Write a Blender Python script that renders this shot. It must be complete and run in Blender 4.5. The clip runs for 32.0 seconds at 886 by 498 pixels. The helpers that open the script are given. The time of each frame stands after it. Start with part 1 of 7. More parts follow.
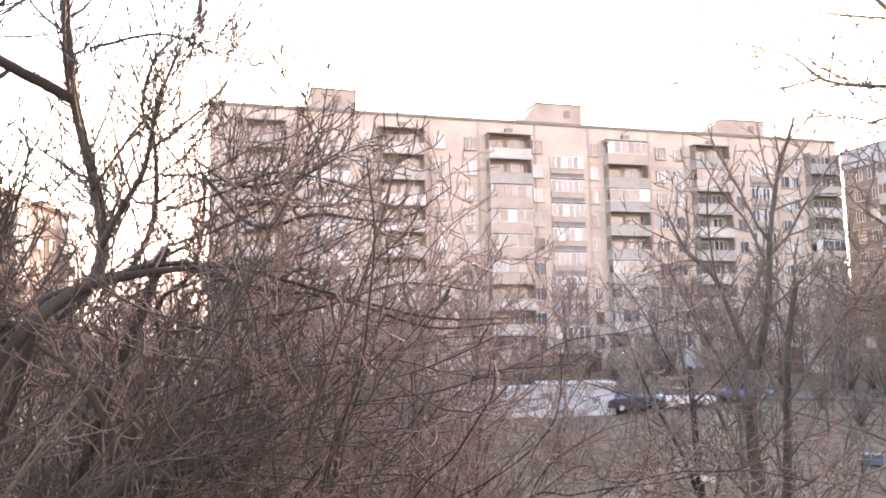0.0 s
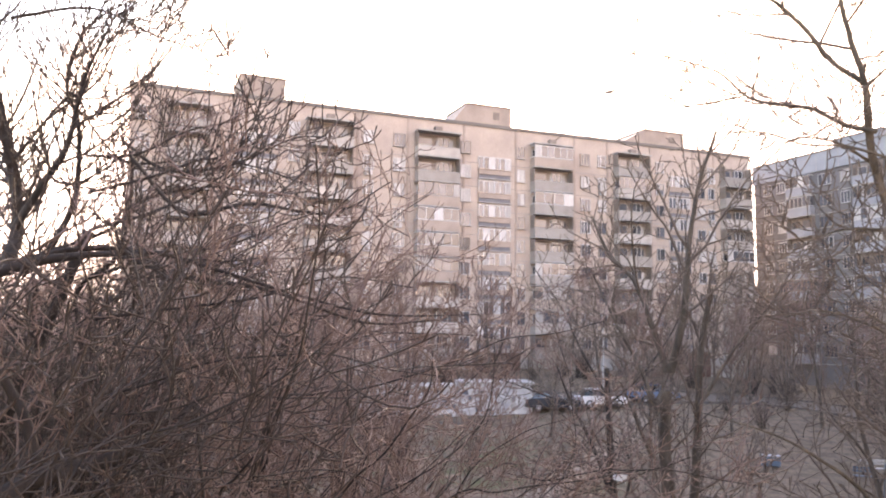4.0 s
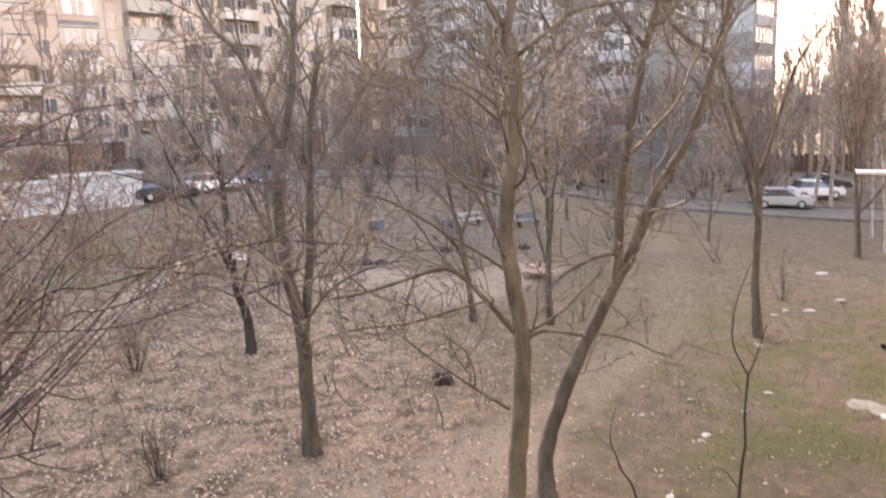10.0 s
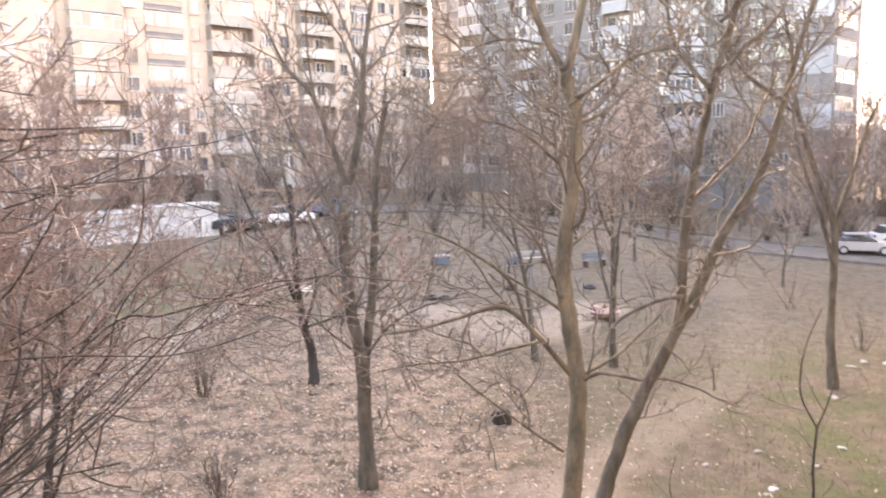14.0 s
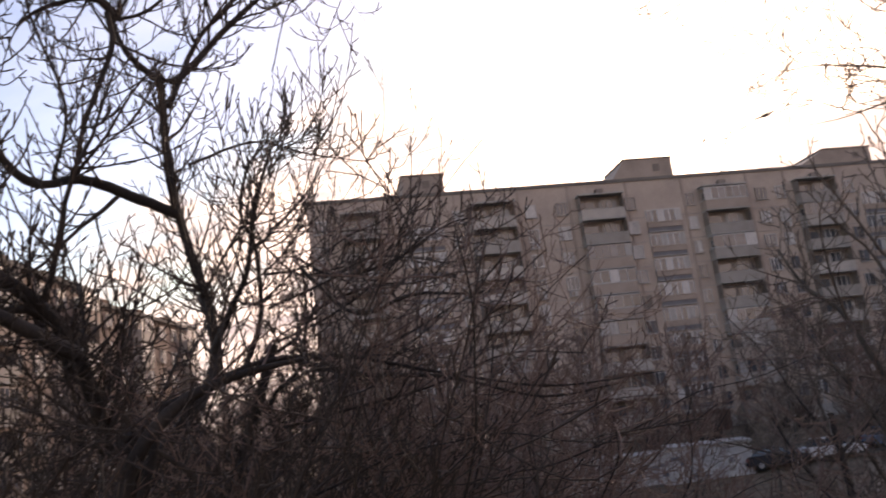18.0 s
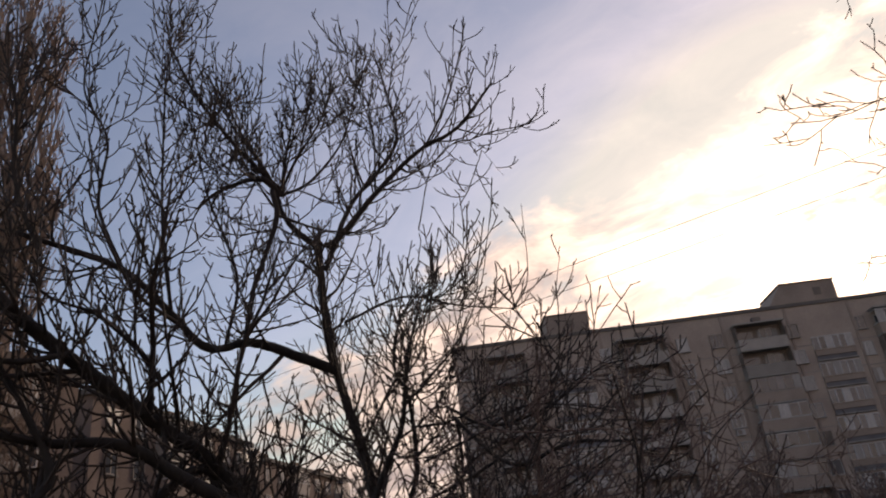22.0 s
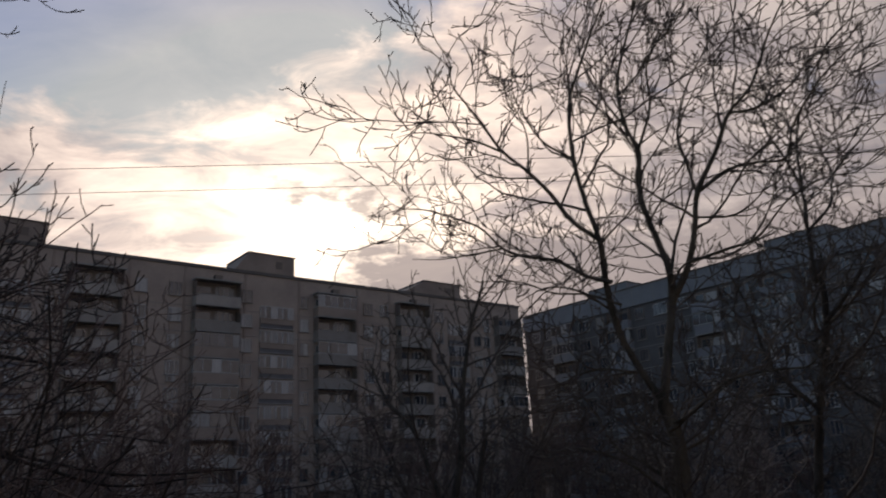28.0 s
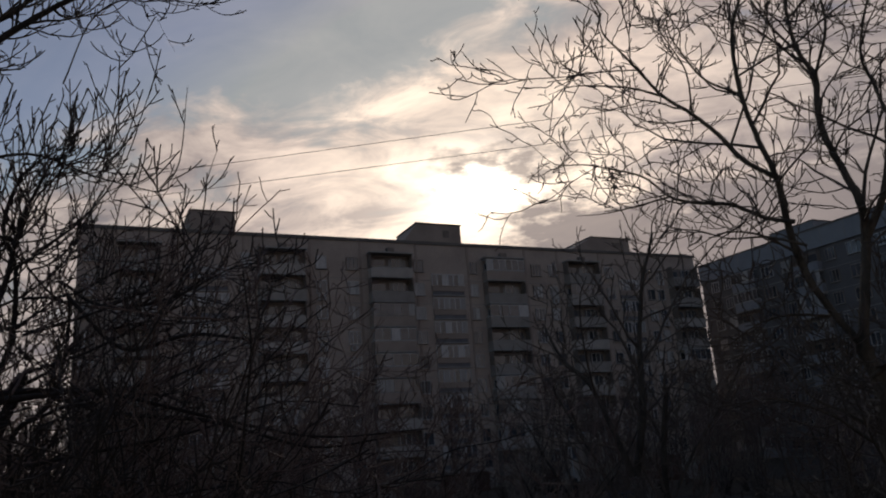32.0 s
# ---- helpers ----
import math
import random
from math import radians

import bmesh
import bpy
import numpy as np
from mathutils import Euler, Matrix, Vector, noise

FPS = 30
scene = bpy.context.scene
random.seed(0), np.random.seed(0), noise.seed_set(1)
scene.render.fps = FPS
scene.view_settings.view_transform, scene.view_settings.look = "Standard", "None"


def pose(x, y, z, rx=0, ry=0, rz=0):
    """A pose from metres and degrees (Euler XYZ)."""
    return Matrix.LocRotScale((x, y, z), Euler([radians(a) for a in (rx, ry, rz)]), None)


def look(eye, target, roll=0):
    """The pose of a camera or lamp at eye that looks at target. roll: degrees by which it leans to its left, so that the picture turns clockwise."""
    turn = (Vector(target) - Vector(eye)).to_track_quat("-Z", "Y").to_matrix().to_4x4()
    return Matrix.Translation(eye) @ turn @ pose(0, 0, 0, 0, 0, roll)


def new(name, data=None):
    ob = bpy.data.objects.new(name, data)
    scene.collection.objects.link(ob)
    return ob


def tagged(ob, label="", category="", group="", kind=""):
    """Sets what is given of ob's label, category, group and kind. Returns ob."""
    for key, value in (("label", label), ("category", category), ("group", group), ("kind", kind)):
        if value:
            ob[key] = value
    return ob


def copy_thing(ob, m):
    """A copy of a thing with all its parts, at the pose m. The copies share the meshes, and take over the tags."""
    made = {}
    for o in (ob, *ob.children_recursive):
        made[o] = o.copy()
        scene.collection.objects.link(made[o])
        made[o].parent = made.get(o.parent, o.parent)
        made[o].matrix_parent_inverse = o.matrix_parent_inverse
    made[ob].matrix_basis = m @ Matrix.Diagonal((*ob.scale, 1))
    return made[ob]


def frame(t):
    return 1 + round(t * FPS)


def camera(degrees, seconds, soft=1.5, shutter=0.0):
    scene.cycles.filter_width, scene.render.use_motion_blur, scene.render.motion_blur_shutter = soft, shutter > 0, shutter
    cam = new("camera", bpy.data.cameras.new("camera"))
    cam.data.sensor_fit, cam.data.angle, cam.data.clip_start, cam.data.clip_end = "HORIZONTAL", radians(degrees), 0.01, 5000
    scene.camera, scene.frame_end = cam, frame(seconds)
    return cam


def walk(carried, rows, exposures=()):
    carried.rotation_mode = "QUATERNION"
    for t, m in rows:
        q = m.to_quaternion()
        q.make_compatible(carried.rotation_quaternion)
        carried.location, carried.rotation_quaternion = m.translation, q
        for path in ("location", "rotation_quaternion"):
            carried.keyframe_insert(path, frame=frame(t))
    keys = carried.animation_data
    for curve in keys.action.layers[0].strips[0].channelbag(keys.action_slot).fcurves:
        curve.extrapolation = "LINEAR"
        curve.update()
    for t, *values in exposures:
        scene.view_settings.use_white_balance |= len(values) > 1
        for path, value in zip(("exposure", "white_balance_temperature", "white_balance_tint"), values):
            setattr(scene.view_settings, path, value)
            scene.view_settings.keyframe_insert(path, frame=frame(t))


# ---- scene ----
# The walk: seconds, x, y, z, pitch up, turn to the left, roll
ROWS = (
    (0, 0.004, -0.101, 8.657, 6.17, 16.99, -1.10),
    (0.5, -0.004, -0.080, 8.666, 5.58, 16.32, -0.53),
    (1, 0.003, -0.060, 8.670, 4.93, 15.17, 0.33),
    (1.5, 0.014, -0.052, 8.673, 3.94, 14.41, 0.94),
    (2, 0.015, -0.055, 8.674, 3.04, 14.10, 1.61),
    (2.5, 0.001, -0.061, 8.673, 2.58, 14.11, 1.65),
    (4.5, -0.136, -0.140, 8.652, 7.50, 8.46, 0.01),
    (5, -0.131, -0.092, 8.656, 8.95, 4.15, 0.20),
    (5.5, -0.129, -0.027, 8.662, 10.25, 1.66, -0.33),
    (6, -0.123, 0.055, 8.672, 9.76, -0.49, -0.02),
    (6.5, -0.112, 0.036, 8.688, 11.27, -2.34, -0.66),
    (7, -0.091, 0.103, 8.690, 10.02, -5.12, -0.11),
    (7.5, -0.099, 0.121, 8.676, 8.00, -7.07, 1.23),
    (8, -0.099, 0.178, 8.653, 6.17, -8.69, 1.28),
    (8.5, -0.100, 0.211, 8.617, 2.33, -12.29, 0.81),
    (9, -0.064, 0.267, 8.588, -1.25, -12.87, -0.03),
    (9.5, -0.040, 0.335, 8.571, -6.15, -15.74, -0.87),
    (10, -0.002, 0.366, 8.525, -10.70, -16.79, -1.93),
    (10.5, 0.083, 0.310, 8.476, -15.35, -21.56, -3.09),
    (11, 0.103, 0.321, 8.491, -16.83, -25.53, -2.45),
    (11.5, 0.095, 0.324, 8.489, -16.39, -24.95, -1.93),
    (12, 0.081, 0.312, 8.498, -15.05, -24.17, -1.18),
    (12.5, 0.067, 0.300, 8.505, -13.42, -23.87, -0.95),
    (13, 0.070, 0.269, 8.533, -11.74, -22.21, -2.18),
    (13.5, 0.095, 0.212, 8.562, -9.42, -16.99, -3.50),
    (14, 0.107, 0.190, 8.575, -7.83, -11.73, -1.20),
    (14.5, 0.170, 0.100, 8.615, -4.89, -8.05, -0.38),
    (15, 0.164, 0.038, 8.655, 0.06, -3.94, 1.27),
    (15.5, 0.134, 0.106, 8.599, 3.91, 1.10, 0.59),
    (17.5, -0.079, 0.091, 8.652, 12.77, 18.63, -6.23),
    (18, -0.024, 0.035, 8.617, 12.37, 24.18, -6.94),
    (18.5, -0.057, 0.017, 8.569, 11.95, 28.30, -5.62),
    (19, -0.075, -0.002, 8.564, 12.88, 32.35, -6.47),
    (19.5, -0.081, -0.032, 8.587, 14.29, 36.93, -6.22),
    (20, -0.050, -0.066, 8.574, 14.94, 41.20, -5.72),
    (20.5, -0.024, -0.091, 8.580, 16.41, 42.33, -6.01),
    (21, -0.046, -0.094, 8.637, 20.76, 41.05, -7.74),
    (21.5, -0.037, -0.078, 8.653, 23.60, 37.51, -7.58),
    (22, -0.008, -0.108, 8.657, 24.26, 33.94, -7.35),
    (22.5, -0.011, -0.112, 8.666, 25.03, 31.56, -6.02),
    (23, -0.040, -0.091, 8.643, 23.86, 27.67, -4.06),
    (23.5, -0.070, 0.003, 8.603, 22.21, 20.17, -1.27),
    (24, -0.027, 0.053, 8.496, 20.97, 11.56, 0.70),
    (24.5, -0.039, -0.025, 8.514, 19.56, 4.75, -0.23),
    (25, -0.029, -0.000, 8.538, 17.59, -2.63, 0.01),
    (25.5, -0.016, -0.012, 8.555, 18.57, -4.19, -1.11),
    (27.5, 0.056, -0.170, 8.587, 17.72, -8.16, -1.80),
    (28, 0.052, -0.153, 8.604, 16.84, -5.35, -2.96),
    (28.5, 0.066, -0.143, 8.611, 15.22, -1.64, -2.21),
    (29, 0.066, -0.138, 8.599, 14.96, -0.72, -2.32),
    (29.5, 0.072, -0.117, 8.598, 16.65, 0.64, -3.11),
    (30, 0.066, -0.134, 8.609, 17.38, 0.68, -3.33),
    (30.5, 0.069, -0.156, 8.599, 18.58, 0.60, -3.83),
    (31, 0.092, -0.147, 8.596, 18.48, 0.96, -4.17),
    (31.5, 0.091, -0.156, 8.598, 16.51, 4.98, -4.13),
    (32, 0.063, -0.194, 8.583, 14.73, 7.66, -4.24),
)
cam = camera(60.5, 32.0, soft=1.9, shutter=0.4)
PATH = [(t, pose(x, y, z, 90 + up, 0, turn) @ pose(0, 0, 0, 0, 0, lean)) for t, x, y, z, up, turn, lean in ROWS]
EXPOSURES = (
    (0, 5.15, 8600, 22), (1, 4.9, 8500, 21), (2.5, 5.05, 8600, 22), (4.5, 4.6, 8500, 24), (6, 4.1, 8400, 24), (7.5, 3.2, 8200, 24), (8.2, 3.65, 8300, 24), (9, 4.88, 9100, 24), (9.6, 5.2, 9800, 21), (12, 5.27, 9700, 20), (13.4, 5.45, 9700, 20), (14.8, 5.9, 8900, 22), (15.5, 5.4, 8600, 24),
    (17.5, 2.78, 8000, 24), (19, 2.45, 8100, 24), (21, 2.25, 8400, 22), (22, 1.45, 7800, 20), (23, 0.7, 7500, 18), (24, 0.15, 7000, 13), (25.5, 0.0, 6800, 14), (27.5, 0.65, 6750, 14), (29, 0.9, 6750, 14), (30.5, 0.7, 6750, 13), (31.5, 0.3, 6700, 13), (32, 0.35, 6700, 13))
walk(cam, PATH, EXPOSURES)

# ---- sky and sun ----
SUN_AZ, SUN_EL = radians(-4.6), radians(19.0)
SUN_DIR = Vector((math.sin(SUN_AZ) * math.cos(SUN_EL), math.cos(SUN_AZ) * math.cos(SUN_EL), math.sin(SUN_EL)))


def build_world():
    world = bpy.data.worlds.new("sky")
    scene.world = world
    world.use_nodes = True
    nt = world.node_tree
    nt.nodes.clear()
    N, L = nt.nodes.new, nt.links.new
    sky = N("ShaderNodeTexSky")
    sky.sky_type, sky.sun_disc = "NISHITA", False
    sky.sun_elevation, sky.sun_rotation = SUN_EL, SUN_AZ
    sky.dust_density = 0.6
    co = N("ShaderNodeTexCoord")

    def math_node(op, a, b=None, clamp=False):
        n = N("ShaderNodeMath")
        n.operation, n.use_clamp = op, clamp
        for i, v in enumerate((a, b)):
            if v is None:
                continue
            if isinstance(v, (int, float)):
                n.inputs[i].default_value = v
            else:
                L(v, n.inputs[i])
        return n.outputs[0]

    def ramp(fac, stops):
        n = N("ShaderNodeValToRGB")
        while len(n.color_ramp.elements) < len(stops):
            n.color_ramp.elements.new(0.5)
        for e, (p, c) in zip(n.color_ramp.elements, stops):
            e.position, e.color = p, (*c, 1) if not isinstance(c, (int, float)) else (c, c, c, 1)
        L(fac, n.inputs[0])
        return n.outputs[0]

    def mix(fac, a, b, kind="MIX"):
        n = N("ShaderNodeMix")
        n.data_type, n.blend_type = "RGBA", kind
        for sock, v in ((n.inputs[0], fac), (n.inputs[6], a), (n.inputs[7], b)):
            if isinstance(v, (int, float)):
                sock.default_value = v
            elif isinstance(v, tuple):
                sock.default_value = (*v, 1)
            else:
                L(v, sock)
        return n.outputs[2]

    # angle to the sun
    dot = N("ShaderNodeVectorMath")
    dot.operation = "DOT_PRODUCT"
    L(co.outputs["Generated"], dot.inputs[0])
    dot.inputs[1].default_value = SUN_DIR
    near = math_node("MULTIPLY_ADD", dot.outputs["Value"], 0.5)
    near.node.inputs[2].default_value = 0.5
    # cloud layers: project the direction on a flat layer high above
    sep = N("ShaderNodeSeparateXYZ")
    L(co.outputs["Generated"], sep.inputs[0])
    zz = math_node("MAXIMUM", sep.outputs[2], 0.0)
    zz = math_node("ADD", zz, 0.22)
    cx, cy = math_node("DIVIDE", sep.outputs[0], zz), math_node("DIVIDE", sep.outputs[1], zz)
    comb = N("ShaderNodeCombineXYZ")
    L(cx, comb.inputs[0])
    L(cy, comb.inputs[1])

    def clouds(scale, stretch, detail, rough, offset, distort=0.6):
        m = N("ShaderNodeMapping")
        m.inputs["Scale"].default_value = (scale, scale * stretch, 1)
        m.inputs["Location"].default_value = offset
        m.inputs["Rotation"].default_value = (0, 0, radians(-28))
        L(comb.outputs[0], m.inputs[0])
        t = N("ShaderNodeTexNoise")
        t.inputs["Scale"].default_value, t.inputs["Detail"].default_value = 1.0, detail
        t.inputs["Roughness"].default_value, t.inputs["Distortion"].default_value = rough, distort
        L(m.outputs[0], t.inputs["Vector"])
        return t.outputs[0]

    big = clouds(1.3, 1.6, 5, 0.55, (3.2, 1.1, 0))
    small = clouds(5.0, 1.35, 6, 0.6, (0.7, 2.3, 0))
    dark = clouds(2.6, 2.0, 5, 0.55, (5.1, 7.7, 0))
    blue = mix(1.0, sky.outputs[0], (0.050, 0.051, 0.055), "MULTIPLY")
    blue = mix(1.0, blue, (0.262, 0.290, 0.300), "DARKEN")
    layer = N("ShaderNodeVectorMath")                       # the edge of the cloud bank slants up to the right
    layer.operation = "DOT_PRODUCT"
    L(co.outputs["Generated"], layer.inputs[0])
    layer.inputs[1].default_value = (-0.255, -0.506, 0.823)
    bank = math_node("MULTIPLY_ADD", layer.outputs["Value"], -4.5)
    bank.node.inputs[2].default_value = 0.30
    body = math_node("ADD", bank, math_node("MULTIPLY", math_node("SUBTRACT", big, 0.5), 2.8))
    body = math_node("ADD", body, math_node("MULTIPLY", math_node("SUBTRACT", small, 0.5), 2.0))
    cover = ramp(body, ((0.05, 0.12), (0.55, 0.95)))
    lit = ramp(near, ((0.0, (0.053, 0.056, 0.064)), (0.80, (0.108, 0.108, 0.12)), (0.955, (0.42, 0.37, 0.345)), (0.985, (0.66, 0.56, 0.49)), (1.0, (0.9, 0.76, 0.62))))
    shade = ramp(math_node("ADD", small, math_node("MULTIPLY", dark, 0.6)), ((0.62, (0.45, 0.45, 0.50)), (0.98, (1.15, 1.12, 1.08))))
    cloud = mix(1.0, lit, shade, "MULTIPLY")
    color = mix(cover, blue, cloud)
    # the sun behind torn cloud: a flat bright gap with ragged edges, dark cloud under and above it
    torn = N("ShaderNodeTexNoise")
    torn.inputs["Scale"].default_value, torn.inputs["Detail"].default_value, torn.inputs["Roughness"].default_value = 14.0, 6, 0.62
    flat = N("ShaderNodeMapping")
    flat.inputs["Scale"].default_value = (1, 1, 2.6)
    L(co.outputs["Generated"], flat.inputs[0])
    L(flat.outputs[0], torn.inputs["Vector"])
    rag = math_node("SUBTRACT", torn.outputs[0], 0.5)
    off = N("ShaderNodeVectorMath")
    off.operation = "SUBTRACT"
    L(co.outputs["Generated"], off.inputs[0])
    off.inputs[1].default_value = SUN_DIR
    squash = N("ShaderNodeVectorMath")
    squash.operation = "MULTIPLY"
    L(off.outputs[0], squash.inputs[0])
    squash.inputs[1].default_value = (1.0, 1.0, 1.7)
    away = N("ShaderNodeVectorMath")
    away.operation = "LENGTH"
    L(squash.outputs[0], away.inputs[0])
    away = math_node("ADD", away.outputs["Value"], math_node("MULTIPLY", rag, 0.07))
    disc = ramp(away, ((0.0, 1.0), (0.035, 0.75), (0.062, 0.11), (0.135, 0.03), (0.31, 0.0)))

    def near_to(socket, middle, slope):
        return math_node("SUBTRACT", 1.0, math_node("MULTIPLY", math_node("ABSOLUTE", math_node("SUBTRACT", socket, middle)), slope))

    low = math_node("MINIMUM", math_node("MULTIPLY", math_node("ADD", sep.outputs[0], 0.05), 9.0), math_node("MULTIPLY", math_node("SUBTRACT", 0.312, sep.outputs[2]), 16.0))
    low = ramp(math_node("ADD", low, math_node("MULTIPLY", rag, 2.6)), ((0.02, 0.0), (0.5, 0.9)))
    wisp = math_node("MINIMUM", near_to(sep.outputs[0], -0.04, 9.0), near_to(sep.outputs[2], 0.352, 28.0))
    wisp = ramp(math_node("ADD", wisp, math_node("MULTIPLY", rag, 3.0)), ((0.2, 0.0), (0.85, 0.8)))
    veil = math_node("MAXIMUM", low, wisp)
    color = mix(veil, color, (0.22, 0.192, 0.188))
    glow = math_node("MULTIPLY", math_node("MULTIPLY", disc, 5.0), math_node("SUBTRACT", 1.0, math_node("MULTIPLY", veil, 0.95)))
    glow_c = mix(1.0, (1.0, 0.88, 0.7), glow, "MULTIPLY")
    total = mix(1.0, color, glow_c, "ADD")
    bg = N("ShaderNodeBackground")
    L(total, bg.inputs[0])
    bg.inputs[1].default_value = 1.0
    out = N("ShaderNodeOutputWorld")
    L(bg.outputs[0], out.inputs[0])


build_world()
sun = new("sun", bpy.data.lights.new("sun", "SUN"))
sun.data.energy, sun.data.angle, sun.data.color = 0.35, radians(14), (1.0, 0.86, 0.70)
sun.matrix_world = look(SUN_DIR * 300, (0, 0, 0))


# ---- materials ----
def material(name, base, second=None, scale=3.0, rough=0.8, bump=0.2, metal=0.0, fine=40.0, spots=None, per_object=0.0, stretch=(1, 1, 1)):
    """A surface of two tones, with coarse stains, fine grain and relief."""
    m = bpy.data.materials.new(name)
    m.use_nodes = True
    nt = m.node_tree
    N, L = nt.nodes.new, nt.links.new
    bsdf = nt.nodes["Principled BSDF"]
    bsdf.inputs["Roughness"].default_value, bsdf.inputs["Metallic"].default_value = rough, metal
    second = second or tuple(c * 0.72 for c in base)
    co = N("ShaderNodeTexCoord")
    mp = N("ShaderNodeMapping")
    mp.inputs["Scale"].default_value = stretch
    L(co.outputs["Object"], mp.inputs[0])
    coarse, grain = N("ShaderNodeTexNoise"), N("ShaderNodeTexNoise")
    coarse.inputs["Scale"].default_value, coarse.inputs["Detail"].default_value = scale, 6
    grain.inputs["Scale"].default_value, grain.inputs["Detail"].default_value = fine, 3
    L(mp.outputs[0], coarse.inputs["Vector"])
    L(mp.outputs[0], grain.inputs["Vector"])
    r = N("ShaderNodeValToRGB")
    r.color_ramp.elements[0].position, r.color_ramp.elements[1].position = 0.33, 0.68
    r.color_ramp.elements[0].color, r.color_ramp.elements[1].color = (*second, 1), (*base, 1)
    L(coarse.outputs[0], r.inputs[0])
    mul = N("ShaderNodeMix")
    mul.data_type, mul.blend_type = "RGBA", "MULTIPLY"
    mul.inputs[0].default_value = 0.5
    g = N("ShaderNodeValToRGB")
    g.color_ramp.elements[0].position, g.color_ramp.elements[1].position = 0.3, 0.7
    g.color_ramp.elements[0].color, g.color_ramp.elements[1].color = (0.55, 0.55, 0.55, 1), (1, 1, 1, 1)
    L(grain.outputs[0], g.inputs[0])
    L(r.outputs[0], mul.inputs[6])
    L(g.outputs[0], mul.inputs[7])
    col = mul.outputs[2]
    if per_object:
        info = N("ShaderNodeObjectInfo")
        hsv = N("ShaderNodeHueSaturation")
        mr = N("ShaderNodeMapRange")
        mr.inputs[3].default_value, mr.inputs[4].default_value = 1 - per_object, 1 + per_object
        L(info.outputs["Random"], mr.inputs[0])
        L(mr.outputs[0], hsv.inputs["Value"])
        L(col, hsv.inputs["Color"])
        col = hsv.outputs[0]
    L(col, bsdf.inputs["Base Color"])
    if bump:
        b = N("ShaderNodeBump")
        b.inputs["Strength"].default_value, b.inputs["Distance"].default_value = bump, 0.02
        L(grain.outputs[0], b.inputs["Height"])
        L(b.outputs[0], bsdf.inputs["Normal"])
    return m


def glass_material(name, tint, rough=0.08):
    m = bpy.data.materials.new(name)
    m.use_nodes = True
    nt = m.node_tree
    N, L = nt.nodes.new, nt.links.new
    bsdf = nt.nodes["Principled BSDF"]
    bsdf.inputs["Roughness"].default_value, bsdf.inputs["IOR"].default_value = rough, 1.6
    info = N("ShaderNodeObjectInfo")
    r = N("ShaderNodeValToRGB")
    r.color_ramp.elements[0].color = (*(c * 0.35 for c in tint), 1)
    r.color_ramp.elements[1].color = (*tint, 1)
    L(info.outputs["Random"], r.inputs[0])
    co, n = N("ShaderNodeTexCoord"), N("ShaderNodeTexNoise")
    n.inputs["Scale"].default_value = 1.3
    L(co.outputs["Object"], n.inputs["Vector"])
    mx = N("ShaderNodeMix")
    mx.data_type, mx.blend_type = "RGBA", "MULTIPLY"
    mx.inputs[0].default_value = 0.7
    L(r.outputs[0], mx.inputs[6])
    L(n.outputs[0], mx.inputs[7])
    L(mx.outputs[2], bsdf.inputs["Base Color"])
    bsdf.inputs["Coat Weight"].default_value = 0.6
    return m


M_BARK = material("bark_grey_brown", (0.15, 0.125, 0.098), (0.055, 0.045, 0.036), 5.0, 0.9, 1.0, fine=42, stretch=(1, 1, 0.35))
M_BARK_TAN = material("bark_tan", (0.20, 0.155, 0.11), (0.075, 0.064, 0.047), 5.0, 0.9, 1.0, fine=40, stretch=(1, 1, 0.3))
M_BARK_DARK = material("bark_dark", (0.06, 0.047, 0.039), (0.028, 0.022, 0.019), 3.0, 0.9, 0.6, fine=32, stretch=(1, 1, 0.4))
M_TWIG = material("twig_grey_brown", (0.165, 0.13, 0.104), (0.095, 0.074, 0.06), 2.0, 0.8, 0.1)
M_TWIG_RED = material("twig_reddish", (0.23, 0.155, 0.13), (0.135, 0.09, 0.075), 2.0, 0.75, 0.1)
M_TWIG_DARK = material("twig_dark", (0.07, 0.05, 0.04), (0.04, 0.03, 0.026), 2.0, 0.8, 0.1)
M_TWIG_FAR = material("twig_pale_brown", (0.35, 0.28, 0.235), (0.215, 0.17, 0.145), 2.0, 0.8, 0.1)
M_TWIG_POPLAR = material("twig_russet", (0.35, 0.245, 0.185), (0.22, 0.15, 0.115), 2.0, 0.8, 0.1)
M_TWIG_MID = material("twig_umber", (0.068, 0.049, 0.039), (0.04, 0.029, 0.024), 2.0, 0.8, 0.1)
M_BIRCH = material("birch_bark", (0.55, 0.53, 0.49), (0.18, 0.16, 0.15), 4.0, 0.8, 0.3, fine=20, stretch=(1, 1, 2.5))
M_PANEL_A = material("render_sandy_grey", (0.53, 0.435, 0.365), (0.41, 0.335, 0.285), 0.35, 0.9, 0.15, fine=12)
M_PANEL_A2 = material("panel_rosy_grey", (0.42, 0.34, 0.285), (0.32, 0.26, 0.22), 0.5, 0.9, 0.15, fine=12)
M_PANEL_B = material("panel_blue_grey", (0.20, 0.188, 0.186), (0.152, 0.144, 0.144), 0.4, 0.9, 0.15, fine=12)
M_PANEL_B_LIGHT = material("panel_pale_blue", (0.345, 0.355, 0.375), (0.28, 0.29, 0.31), 0.6, 0.85, 0.1, fine=12, per_object=0.12)
M_PANEL_B_MID = material("panel_grey_blue_worn", (0.31, 0.315, 0.335), (0.24, 0.245, 0.265), 0.6, 0.85, 0.1, fine=12, per_object=0.12)
